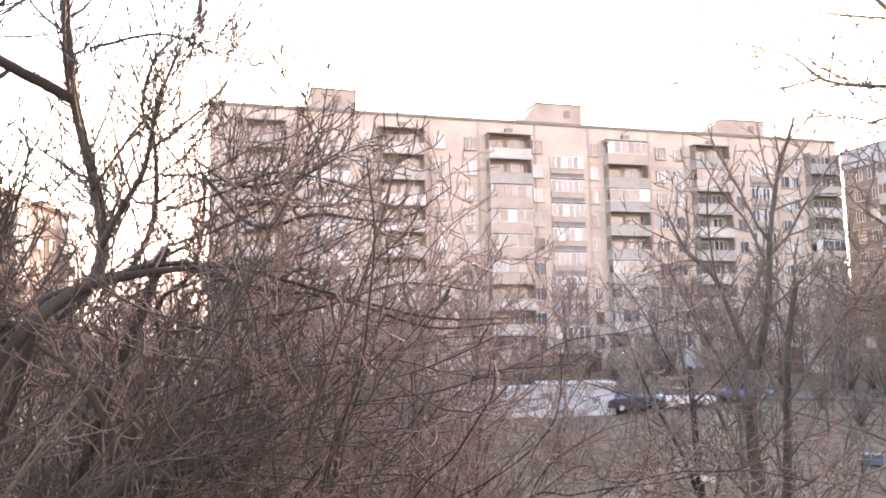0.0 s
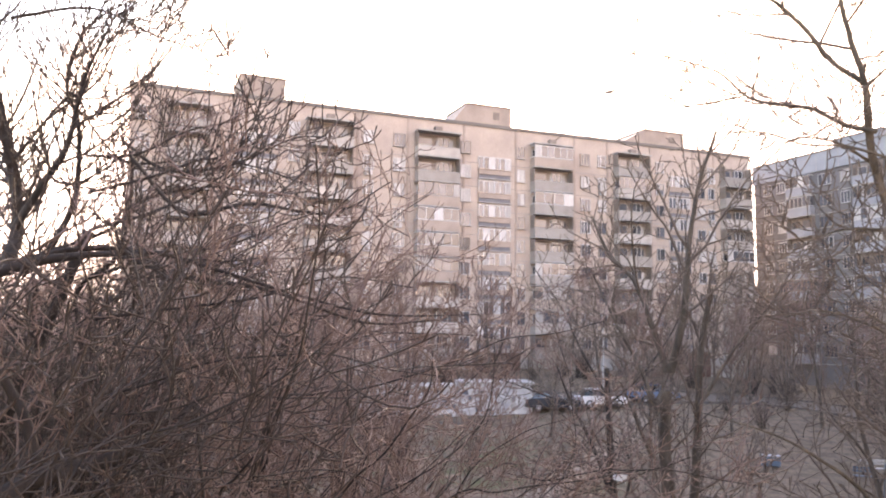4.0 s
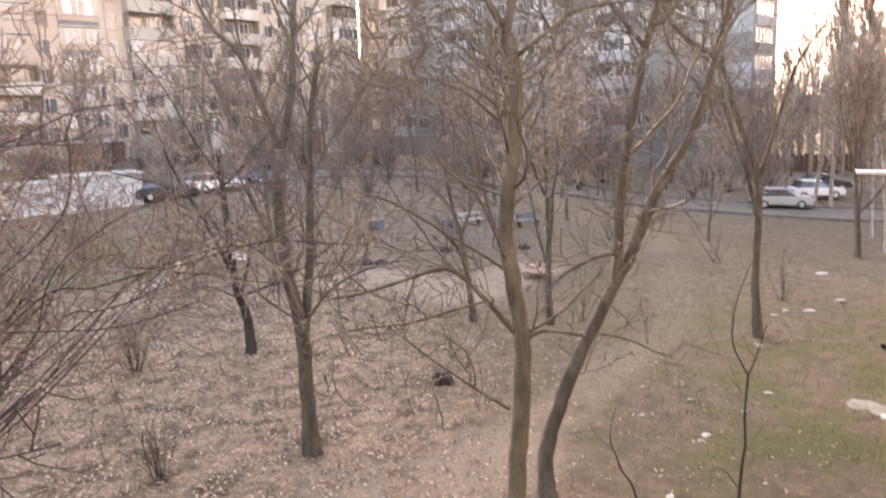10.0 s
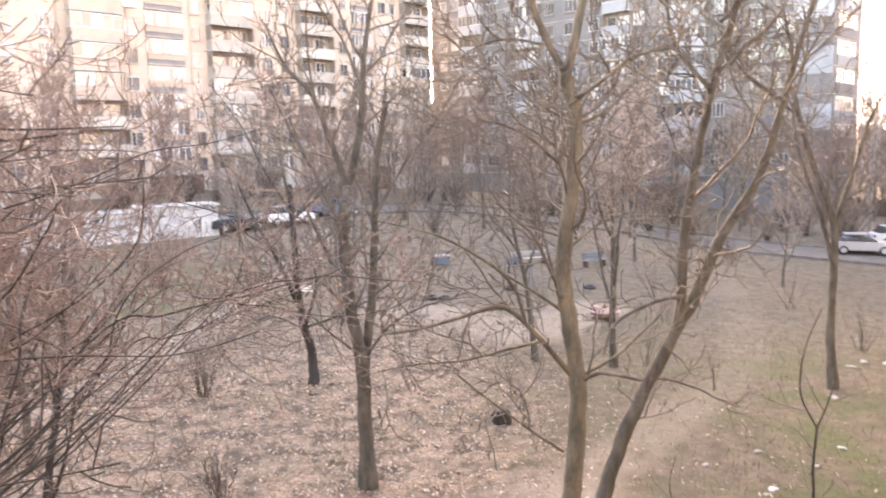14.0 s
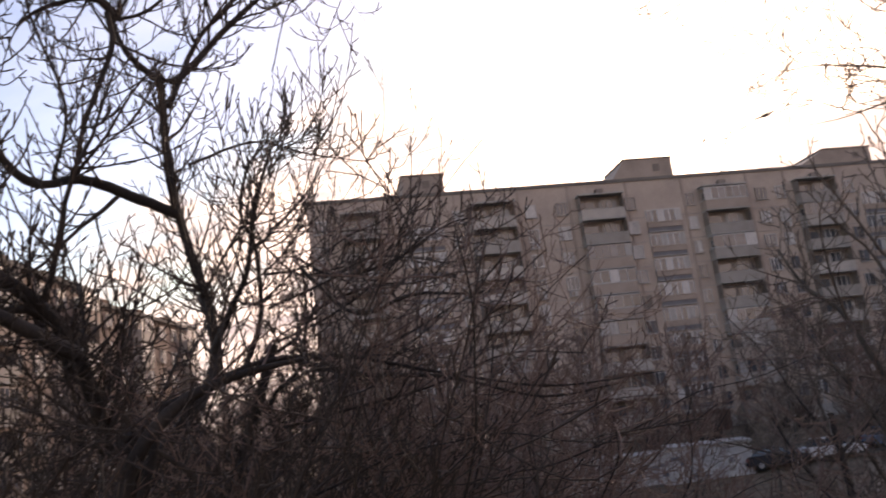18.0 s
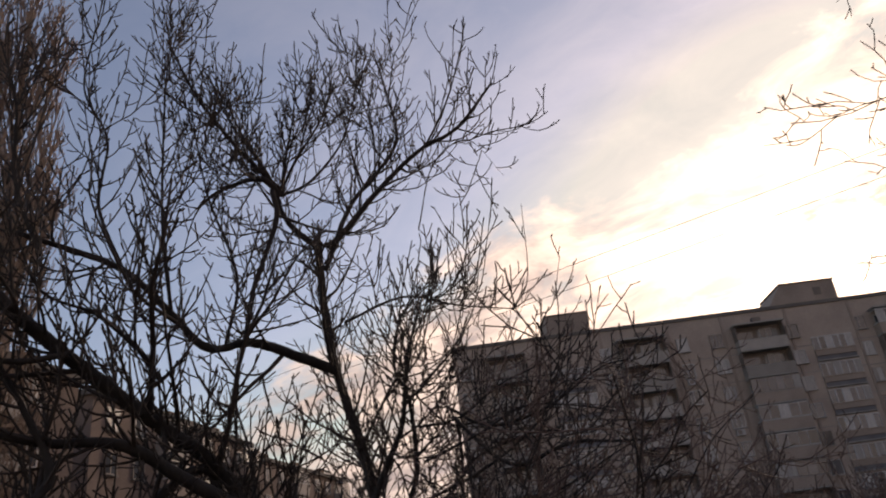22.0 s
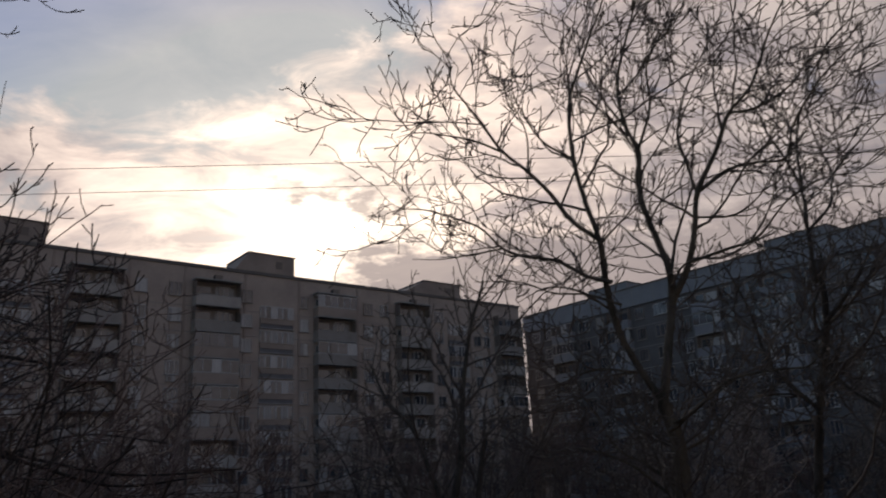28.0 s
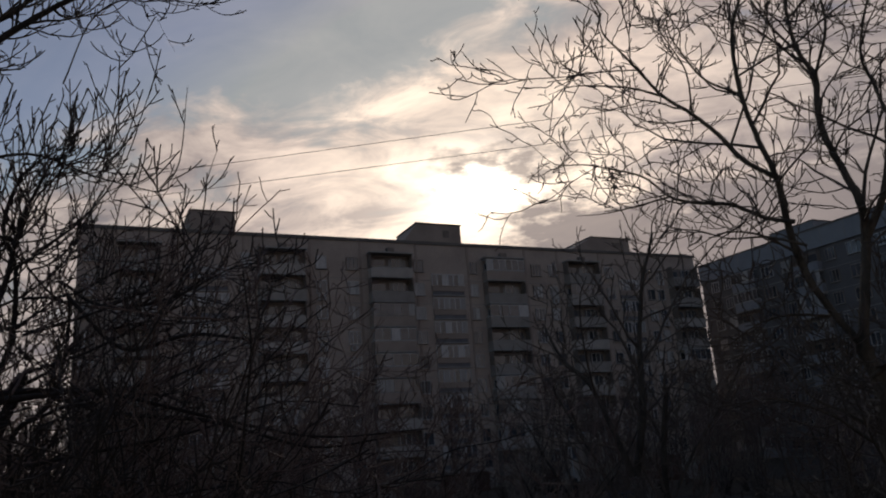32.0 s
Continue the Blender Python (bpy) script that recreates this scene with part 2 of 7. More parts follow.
M_PANEL_B_BROWN = material("panel_brown_grey", (0.25, 0.215, 0.19), (0.19, 0.165, 0.15), 0.5, 0.9, 0.15, fine=12)
M_FAR_ROSY = material("far_panel_rosy", (0.27, 0.203, 0.172), (0.20, 0.15, 0.128), 0.5, 0.9, 0.15, fine=12)
M_ROOF = material("roof_felt", (0.21, 0.19, 0.172), None, 0.5, 0.95, 0.2)
M_CONCRETE = material("concrete", (0.42, 0.40, 0.37), (0.3, 0.285, 0.27), 0.8, 0.9, 0.25, fine=25, per_object=0.1)
M_PARAPET = material("balcony_parapet", (0.43, 0.39, 0.352), (0.33, 0.30, 0.27), 0.9, 0.85, 0.15, fine=20, per_object=0.28)
# slate tone of the garage markings and of shade coloured in under landing parapets
M_SLATE_DARK = material("shade_and_marking_slate", (0.20, 0.195, 0.21), (0.15, 0.145, 0.16), 0.9, 0.8, 0.1, per_object=0.15)
M_FRAME = material("window_frame_white", (0.60, 0.585, 0.57), (0.46, 0.445, 0.43), 1.5, 0.5, 0.05, per_object=0.15)
M_FRAME_OLD = material("window_frame_worn", (0.42, 0.36, 0.31), (0.27, 0.22, 0.19), 1.5, 0.7, 0.1, per_object=0.25)
M_GLASS = glass_material("pane_glass", (0.19, 0.20, 0.225))
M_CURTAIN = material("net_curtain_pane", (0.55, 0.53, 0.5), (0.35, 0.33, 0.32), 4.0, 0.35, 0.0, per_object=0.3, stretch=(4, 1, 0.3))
M_BLIND = material("beige_blind_pane", (0.23, 0.19, 0.16), (0.17, 0.14, 0.12), 2.0, 0.4, 0.0, stretch=(3, 3, 0.3))
# brown plaster, darkened in colour to carry the shade inside recesses
M_RECESS = material("recess_shade_brown", (0.27, 0.222, 0.19), (0.20, 0.165, 0.142), 0.8, 0.9, 0.1)
M_BRICK = material("brick_red_brown", (0.15, 0.085, 0.062), (0.105, 0.062, 0.048), 0.6, 0.9, 0.2)
M_WHITEWASH = material("whitewash_marked", (0.58, 0.57, 0.555), (0.33, 0.318, 0.322), 1.1, 0.85, 0.2, fine=9)
M_ASPHALT = material("asphalt_dusty", (0.14, 0.114, 0.093), (0.10, 0.082, 0.067), 0.6, 0.9, 0.4, fine=60)
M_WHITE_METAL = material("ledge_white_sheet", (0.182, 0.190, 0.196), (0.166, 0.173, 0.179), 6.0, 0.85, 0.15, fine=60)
M_WHITE_PLASTIC = material("white_plastic", (0.82, 0.81, 0.79), (0.72, 0.71, 0.69), 3, 0.4, 0.03)
M_GREY_PAINT = material("grey_painted_board", (0.42, 0.43, 0.45), (0.33, 0.34, 0.36), 2.0, 0.7, 0.1, stretch=(3, 3, 0.4))
M_DISH = material("dish_grey_metal", (0.30, 0.31, 0.335), (0.24, 0.25, 0.27), 2.0, 0.5, 0.05)
M_KERB = material("kerb_concrete_dirty", (0.16, 0.145, 0.13), (0.10, 0.09, 0.08), 2.0, 0.9, 0.25, fine=25, per_object=0.2)
M_RUST = material("rusty_iron", (0.14, 0.085, 0.06), (0.08, 0.055, 0.045), 6.0, 0.8, 0.2, metal=0.3)
M_BLUE = material("blue_paint", (0.085, 0.13, 0.18), (0.065, 0.095, 0.13), 3.0, 0.6, 0.1)
M_PINK = material("faded_pink_paint", (0.40, 0.285, 0.25), (0.27, 0.19, 0.165), 4.0, 0.7, 0.1)
M_RED = material("red_paint", (0.28, 0.095, 0.085), (0.2, 0.07, 0.06), 3.0, 0.6, 0.1)
M_WINE = material("wine_red_sheet", (0.16, 0.035, 0.04), (0.11, 0.028, 0.03), 2.0, 0.6, 0.05)
M_CABLE = material("pale_cable", (0.55, 0.53, 0.5), None, 5.0, 0.6, 0.0)
M_WIRE = material("dark_wire", (0.05, 0.05, 0.05), None, 5.0, 0.6, 0.0)
M_TYRE = material("tyre_rubber", (0.03, 0.03, 0.03), None, 5.0, 0.85, 0.1)
M_CAR_WHITE = material("car_paint_white", (0.72, 0.73, 0.74), (0.62, 0.63, 0.64), 1.0, 0.25, 0.0)
M_CAR_DARK = material("car_paint_dark", (0.035, 0.04, 0.05), (0.03, 0.032, 0.04), 1.0, 0.25, 0.0)
M_CAR_SILVER = material("car_paint_silver", (0.45, 0.46, 0.48), (0.40, 0.41, 0.43), 1.0, 0.3, 0.0, metal=0.4)
M_CAR_BLUE = material("car_paint_blue", (0.16, 0.22, 0.32), (0.13, 0.18, 0.27), 1.0, 0.25, 0.0)
M_CAR_GLASS = glass_material("car_glass", (0.06, 0.07, 0.08), 0.05)
M_STONE = material("stone_grey", (0.36, 0.34, 0.31), (0.24, 0.225, 0.2), 4.0, 0.9, 0.4)


# ---- mesh helpers ----
def rng_at(seed):
    return np.random.default_rng(seed)


def mesh_of(name, verts, faces, mat=None, smooth=False):
    me = bpy.data.meshes.new(name)
    me.from_pydata([tuple(v) for v in verts] if not isinstance(verts, np.ndarray) else verts.tolist(), [], faces if isinstance(faces, list) else faces.tolist())
    if mat:
        me.materials.append(mat)
    if smooth:
        me.shade_smooth()
    me.update()
    return me


BOX_FACES = [(0, 3, 2, 1), (4, 5, 6, 7), (0, 1, 5, 4), (1, 2, 6, 5), (2, 3, 7, 6), (3, 0, 4, 7)]


def boxes(name, specs, mat=None):
    """One mesh of boxes, each (x0, x1, y0, y1, z0, z1)."""
    v, f = [], []
    for x0, x1, y0, y1, z0, z1 in specs:
        o = len(v)
        v += [(x0, y0, z0), (x1, y0, z0), (x1, y1, z0), (x0, y1, z0), (x0, y0, z1), (x1, y0, z1), (x1, y1, z1), (x0, y1, z1)]
        f += [tuple(i + o for i in q) for q in BOX_FACES]
    return mesh_of(name, v, f, mat)


def part(name, data, material=None, parent=None, label="", at=None):
    """Links a mesh or a bmesh as one part under its thing."""
    if isinstance(data, bmesh.types.BMesh):
        me = bpy.data.meshes.new(name)
        data.to_mesh(me)
        data.free()
        data = me
    if material and not data.materials:
        data.materials.append(material)
    ob = new(name, data)
    ob.parent = parent
    if at is not None:
        ob.matrix_basis = at
    return tagged(ob, label) if label else ob


def thing(name, m, label, category, group="", kind=""):
    ob = new(name)
    ob.empty_display_size = 0.3
    ob.matrix_basis = m
    return tagged(ob, label, category, group, kind)


def frame_from(tangent):
    """Two unit vectors across each tangent, for arrays of tangents."""
    ref = np.zeros_like(tangent)
    ref[..., 2] = 1.0
    flat = np.abs(tangent[..., 2]) > 0.9
    ref[flat] = (1.0, 0.0, 0.0)
    a = np.cross(tangent, ref)
    a /= np.linalg.norm(a, axis=-1, keepdims=True) + 1e-9
    return a, np.cross(tangent, a)


def tubes(pts, rad, sides, lumps=None):
    """Vertices and quads of M tubes of K rings: pts (M, K, 3), rad (M, K); lumps (M, K, sides) swell the rings."""
    M, K, _ = pts.shape
    tan = np.gradient(pts, axis=1)
    tan /= np.linalg.norm(tan, axis=-1, keepdims=True) + 1e-9
    mean = tan.mean(axis=1, keepdims=True)
    a, b = frame_from(np.broadcast_to(mean / (np.linalg.norm(mean, axis=-1, keepdims=True) + 1e-9), tan.shape).copy())
    ang = np.arange(sides) * 2 * np.pi / sides
    swell = rad[:, :, None, None] * (1.0 if lumps is None else lumps[..., None])
    ring = pts[:, :, None] + swell * (a[:, :, None] * np.cos(ang)[:, None] + b[:, :, None] * np.sin(ang)[:, None])
    verts = ring.reshape(-1, 3)
    base = (np.arange(M)[:, None, None] * K + np.arange(K - 1)[None, :, None]) * sides
    s = np.arange(sides)[None, None, :]
    s2 = (s + 1) % sides
    faces = np.stack([base + s, base + s2, base + sides + s2, base + sides + s], -1).reshape(-1, 4)
    return verts, faces


def tube_mesh(name, groups, mat, smooth=True, lumps=None):
    """One mesh of several groups of tubes (pts, rad, sides)."""
    V, F, o = [], [], 0
    for pts, rad, sides in groups:
        v, f = tubes(np.asarray(pts, float), np.asarray(rad, float), sides, lumps)
        V.append(v)
        F.append(f + o)
        o += len(v)
    V, F = np.concatenate(V), np.concatenate(F)
    me = bpy.data.meshes.new(name)
    me.vertices.add(len(V))
    me.vertices.foreach_set("co", V.astype(np.float32).ravel())
    me.loops.add(F.size)
    me.polygons.add(len(F))
    me.loops.foreach_set("vertex_index", F.astype(np.int32).ravel())
    me.polygons.foreach_set("loop_start", np.arange(0, F.size, 4, dtype=np.int32))
    me.materials.append(mat)
    me.update(calc_edges=True)
    if smooth:
        me.shade_smooth()
    return me


def cable(name, pts, radius, mat, parent=None, label="", category="", sides=6):
    p = smooth_line(np.asarray(pts, float), 4)
    me = tube_mesh(name, [(p[None], np.full((1, len(p)), radius), sides)], mat)
    ob = part(name, me, None, parent)
    return tagged(ob, label, category)


def smooth_line(p, n):
    """A Catmull-Rom line through the points, n steps between two of them."""
    q = np.vstack([2 * p[0] - p[1], p, 2 * p[-1] - p[-2]])
    out = []
    for i in range(1, len(q) - 2):
        for u in np.linspace(0, 1, n, endpoint=False):
            a, b, c, d = q[i - 1:i + 3]
            out.append(0.5 * (2 * b + (c - a) * u + (2 * a - 5 * b + 4 * c - d) * u * u + (3 * b - a - 3 * c + d) * u ** 3))
    out.append(q[-2])
    return np.array(out)


# ---- ground ----
def ease(a, b, v):
    v = np.clip((np.asarray(v, float) - a) / (b - a), 0, 1)
    return v * v * (3 - 2 * v)


def ground_z(x, y):
    """The yard is level below the house and rises gently towards the far blocks."""
    x, y = np.asarray(x, float), np.asarray(y, float)
    rise = 4.2 * ease(30, 84, y) * (1 - 0.72 * ease(-5, 42, x))
    return rise + 0.10 * np.sin(x * 0.31 + 1.0) * np.sin(y * 0.27) * ease(3, 9, y)


def ground_material():
    m = bpy.data.materials.new("yard_soil_litter_grass")
    m.use_nodes = True
    nt = m.node_tree
    N, L = nt.nodes.new, nt.links.new
    bsdf = nt.nodes["Principled BSDF"]
    bsdf.inputs["Roughness"].default_value = 0.95
    co = N("ShaderNodeTexCoord")

    def noise_at(scale, detail=6, rough=0.6):
        t = N("ShaderNodeTexNoise")
        t.inputs["Scale"].default_value, t.inputs["Detail"].default_value, t.inputs["Roughness"].default_value = scale, detail, rough
        L(co.outputs["Object"], t.inputs["Vector"])
        return t.outputs[0]

    def ramp(fac, a, b, ca, cb):
        r = N("ShaderNodeValToRGB")
        r.color_ramp.elements[0].position, r.color_ramp.elements[1].position = a, b
        r.color_ramp.elements[0].color, r.color_ramp.elements[1].color = (*ca, 1), (*cb, 1)
        L(fac, r.inputs[0])
        return r.outputs[0]

    def mix(fac, a, b):
        n = N("ShaderNodeMix")
        n.data_type = "RGBA"
        L(fac, n.inputs[0])
        L(a, n.inputs[6])
        L(b, n.inputs[7])
        return n.outputs[2]

    def times(a, b, add=0.0):
        n = N("ShaderNodeMath")
        n.operation, n.use_clamp = "MULTIPLY_ADD", True
        L(a, n.inputs[0])
        if isinstance(b, float):
            n.inputs[1].default_value = b
        else:
            L(b, n.inputs[1])
        n.inputs[2].default_value = add
        return n.outputs[0]

    soil = ramp(noise_at(2.2), 0.35, 0.7, (0.06, 0.044, 0.029), (0.112, 0.083, 0.056))
    litter = ramp(noise_at(9, 4, 0.7), 0.42, 0.66, (0.165, 0.112, 0.076), (0.36, 0.26, 0.19))
    grass = ramp(noise_at(6, 5), 0.35, 0.7, (0.045, 0.05, 0.017), (0.08, 0.082, 0.031))
    worn = ramp(noise_at(3, 5), 0.3, 0.7, (0.155, 0.118, 0.088), (0.225, 0.175, 0.132))
    ga, wa = N("ShaderNodeAttribute"), N("ShaderNodeAttribute")
    ga.attribute_name, wa.attribute_name = "green", "worn"
    n1, n2, n3 = noise_at(1.1, 5, 0.65), noise_at(0.45, 4), noise_at(0.38, 7, 0.62)
    ba = N("ShaderNodeAttribute")
    ba.attribute_name = "bare"
    strewn = N("ShaderNodeMath")
    strewn.operation = "MULTIPLY"
    L(ramp(n1, 0.40, 0.58, (0, 0, 0), (1, 1, 1)), strewn.inputs[0])
    L(ba.outputs["Fac"], strewn.inputs[1])
    c = mix(strewn.outputs[0], soil, litter)
    gm = N("ShaderNodeMath")
    gm.operation, gm.use_clamp = "MULTIPLY", True
    L(times(n3, 7.0, -3.1), gm.inputs[0])
    L(ga.outputs["Fac"], gm.inputs[1])
    c = mix(gm.outputs[0], c, grass)
    wm = N("ShaderNodeMath")
    wm.operation, wm.use_clamp = "MULTIPLY", True
    L(times(n2, 4.0, -0.8), wm.inputs[0])
    L(wa.outputs["Fac"], wm.inputs[1])
    c = mix(wm.outputs[0], c, worn)
    L(c, bsdf.inputs["Base Color"])
    b = N("ShaderNodeBump")
    b.inputs["Strength"].default_value, b.inputs["Distance"].default_value = 0.7, 0.06
    L(noise_at(14, 6, 0.7), b.inputs["Height"])
    L(b.outputs[0], bsdf.inputs["Normal"])
    return m


def near_line(x, y, line, width):
    """1 on a broken line, fading to 0 at the width beside it."""
    best = np.full(np.shape(x), 1e9)
    for (ax, ay), (bx, by) in zip(line[:-1], line[1:]):
        dx, dy = bx - ax, by - ay
        u = np.clip(((x - ax) * dx + (y - ay) * dy) / (dx * dx + dy * dy), 0, 1)
        best = np.minimum(best, np.hypot(x - ax - u * dx, y - ay - u * dy))
    return 1 - ease(width * 0.45, width, best)


PATH_A = ((1.0, 14.2), (3.6, 15.6), (5.9, 16.9), (9.1, 18.8), (12.2, 21.5), (14.6, 23.3), (17.5, 26.2), (22, 33), (27, 44))
PATH_B = ((-14, 22), (-7, 31), (-3.2, 38), (-1.4, 43.7), (1.5, 50), (3, 58))
SAND = ((6.0, 37.5), (8.2, 35.8), (10.3, 32.6), (12.0, 33.6), (15.0, 35.5))


def build_ground():
    xs = np.concatenate([-np.geomspace(1800, 46, 22), np.arange(-44, -14, 1.5), np.arange(-14, 30, 0.4), np.arange(30, 72, 1.5), np.geomspace(74, 1800, 20)])
    ys = np.concatenate([-np.geomspace(1500, 8, 14), np.arange(-6, 4, 1.0), np.arange(4, 42, 0.4), np.arange(42, 112, 1.5), np.geomspace(114, 2500, 20)])
    X, Y = np.meshgrid(xs, ys)
    Zg = ground_z(X, Y)
    r = rng_at(3)
    near = (np.abs(X - 8) < 24) & (Y > 3) & (Y < 42)
    Zg = Zg + np.where(near, r.normal(0, 0.018, X.shape), 0)
    nx, ny = len(xs), len(ys)
    i = np.arange(nx * ny).reshape(ny, nx)
    F = np.stack([i[:-1, :-1], i[:-1, 1:], i[1:, 1:], i[1:, :-1]], -1).reshape(-1, 4)
    me = mesh_of("ground", np.stack([X, Y, Zg], -1).reshape(-1, 3), F, ground_material(), True)
    green = np.clip(np.exp(-(((X - 14.5) / 4.5) ** 2 + ((Y - 13) / 5.5) ** 2)) * 0.95 + np.exp(-(((X - 20) / 5) ** 2 + ((Y - 21) / 4) ** 2)) * 0.9
                    + np.exp(-(((X + 8) / 8) ** 2 + ((Y - 44) / 7) ** 2)) * 1.0 + np.exp(-(((X - 8) / 5) ** 2 + ((Y - 9) / 3) ** 2)) * 0.7 + 0.5 * np.exp(-(((X - 15) / 9) ** 2 + ((Y - 22) / 11) ** 2)) + 0.12 * ease(28, 36, Y), 0, 1)
    worn = np.maximum.reduce([0.6 * near_line(X, Y, PATH_A, 1.25) * (1 - 0.7 * ease(20, 26, Y)), near_line(X, Y, ((2.8, 16.2), (4.5, 15.7), (6.2, 16.6)), 2.3), near_line(X, Y, PATH_B, 1.3), near_line(X, Y, SAND, 2.6), near_line(X, Y, ((50, 58), (60, 55), (75, 46)), 8.0)])
    bare = 1 - 0.85 * ease(2.5, 9, X - 0.12 * (Y - 12)) * (1 - ease(34, 60, Y))
    bare = bare * (1 - 0.6 * ease(25, 38, Y))
    for nm, val in (("green", green), ("worn", worn), ("bare", bare)):
        a = me.attributes.new(nm, "FLOAT", "POINT")
        a.data.foreach_set("value", val.astype(np.float32).ravel())
    return tagged(new("ground", me), "brown yard soil with leaf litter and patchy grass", "ground", kind="structure")


build_ground()


def ribbon(name, line, width, lift, mat, label, kerb=False):
    p = smooth_line(np.array([(x, y, 0.0) for x, y in line]), 10)[:, :2]
    t = np.gradient(p, axis=0)
    t /= np.linalg.norm(t, axis=1, keepdims=True)
    n = np.stack([-t[:, 1], t[:, 0]], 1)
    offs = np.linspace(-width / 2, width / 2, 7)
    P = p[:, None] + n[:, None] * offs[None, :, None]
    top = ground_z(P[..., 0], P[..., 1]) + lift
    k, w = top.shape
    V = np.concatenate([np.dstack([P, top]).reshape(-1, 3), np.dstack([P, top - 0.25]).reshape(-1, 3)])
    i = np.arange(k * w).reshape(k, w)
    F = np.stack([i[:-1, :-1], i[1:, :-1], i[1:, 1:], i[:-1, 1:]], -1).reshape(-1, 4)
    side = [[a, b, b + k * w, a + k * w] for e in (i[:, 0], i[:, -1]) for a, b in zip(e[:-1], e[1:])]
    ob = tagged(new(name, mesh_of(name, V, np.concatenate([F, np.array(side)]), mat)), label, "road", kind="structure")
    if kerb:
        for sgn in (-1, 1):
            c = p + n * sgn * (width / 2 + 0.09)
            z = ground_z(c[:, 0], c[:, 1]) + lift
            for a in range(0, len(c) - 1, 2):
                q, d = c[a], c[min(a + 2, len(c) - 1)] - c[a]
                ln = np.hypot(*d)
                part("kerb_stone", boxes("kerb_stone", [(0.01, ln - 0.01, -0.075, 0.075, -0.25, 0.13)]), M_KERB, ob,
                     at=pose(q[0], q[1], z[a], 0, -math.degrees(math.atan2(z[min(a + 2, len(c) - 1)] - z[a], ln)), math.degrees(math.atan2(d[1], d[0]))))
    return ob


ribbon("road", ((-70, 18), (-45, 38), (-22, 53.5), (-4, 63), (8, 68.5), (18, 70), (27, 63), (34.5, 50.5), (41, 43), (52, 37), (80, 30)), 5.0, 0.05, M_ASPHALT, "grey asphalt drive along the blocks", True)


# ---- apartment blocks ----
STOREY = 2.66


def window(parent, x, z, w=1.35, h=1.45, y=0.0, frame=None, pane=None, mull=(0.5,)):
    """A window set in the wall: frame with mullions, panes and a sill."""
    frame = frame or M_FRAME
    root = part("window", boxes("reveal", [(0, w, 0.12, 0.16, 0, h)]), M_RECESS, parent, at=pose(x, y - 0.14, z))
    t = 0.07
    cuts = [0.0] + [m * w for m in mull] + [w]
    bars = [(0, w, 0.02, 0.11, 0, t), (0, w, 0.02, 0.11, h - t, h)] + [(max(0, c - t / 2), min(w, c + t / 2) if 0 < c < w else (t if c == 0 else w), 0.02, 0.11, t, h - t) for c in cuts[1:-1]]
    bars += [(0, t, 0.02, 0.11, t, h - t), (w - t, w, 0.02, 0.11, t, h - t)]
    part("frame", boxes("frame", bars), frame, root)
    for a, b in zip(cuts[:-1], cuts[1:]):
        part("pane", boxes("pane", [(a + t / 2, b - t / 2, 0.06, 0.08, t, h - t)]), pane or M_GLASS, root)
    part("sill", boxes("sill", [(-0.06, w + 0.06, -0.06, 0.12, -0.06, 0.0)]), M_CONCRETE, root)
    return root


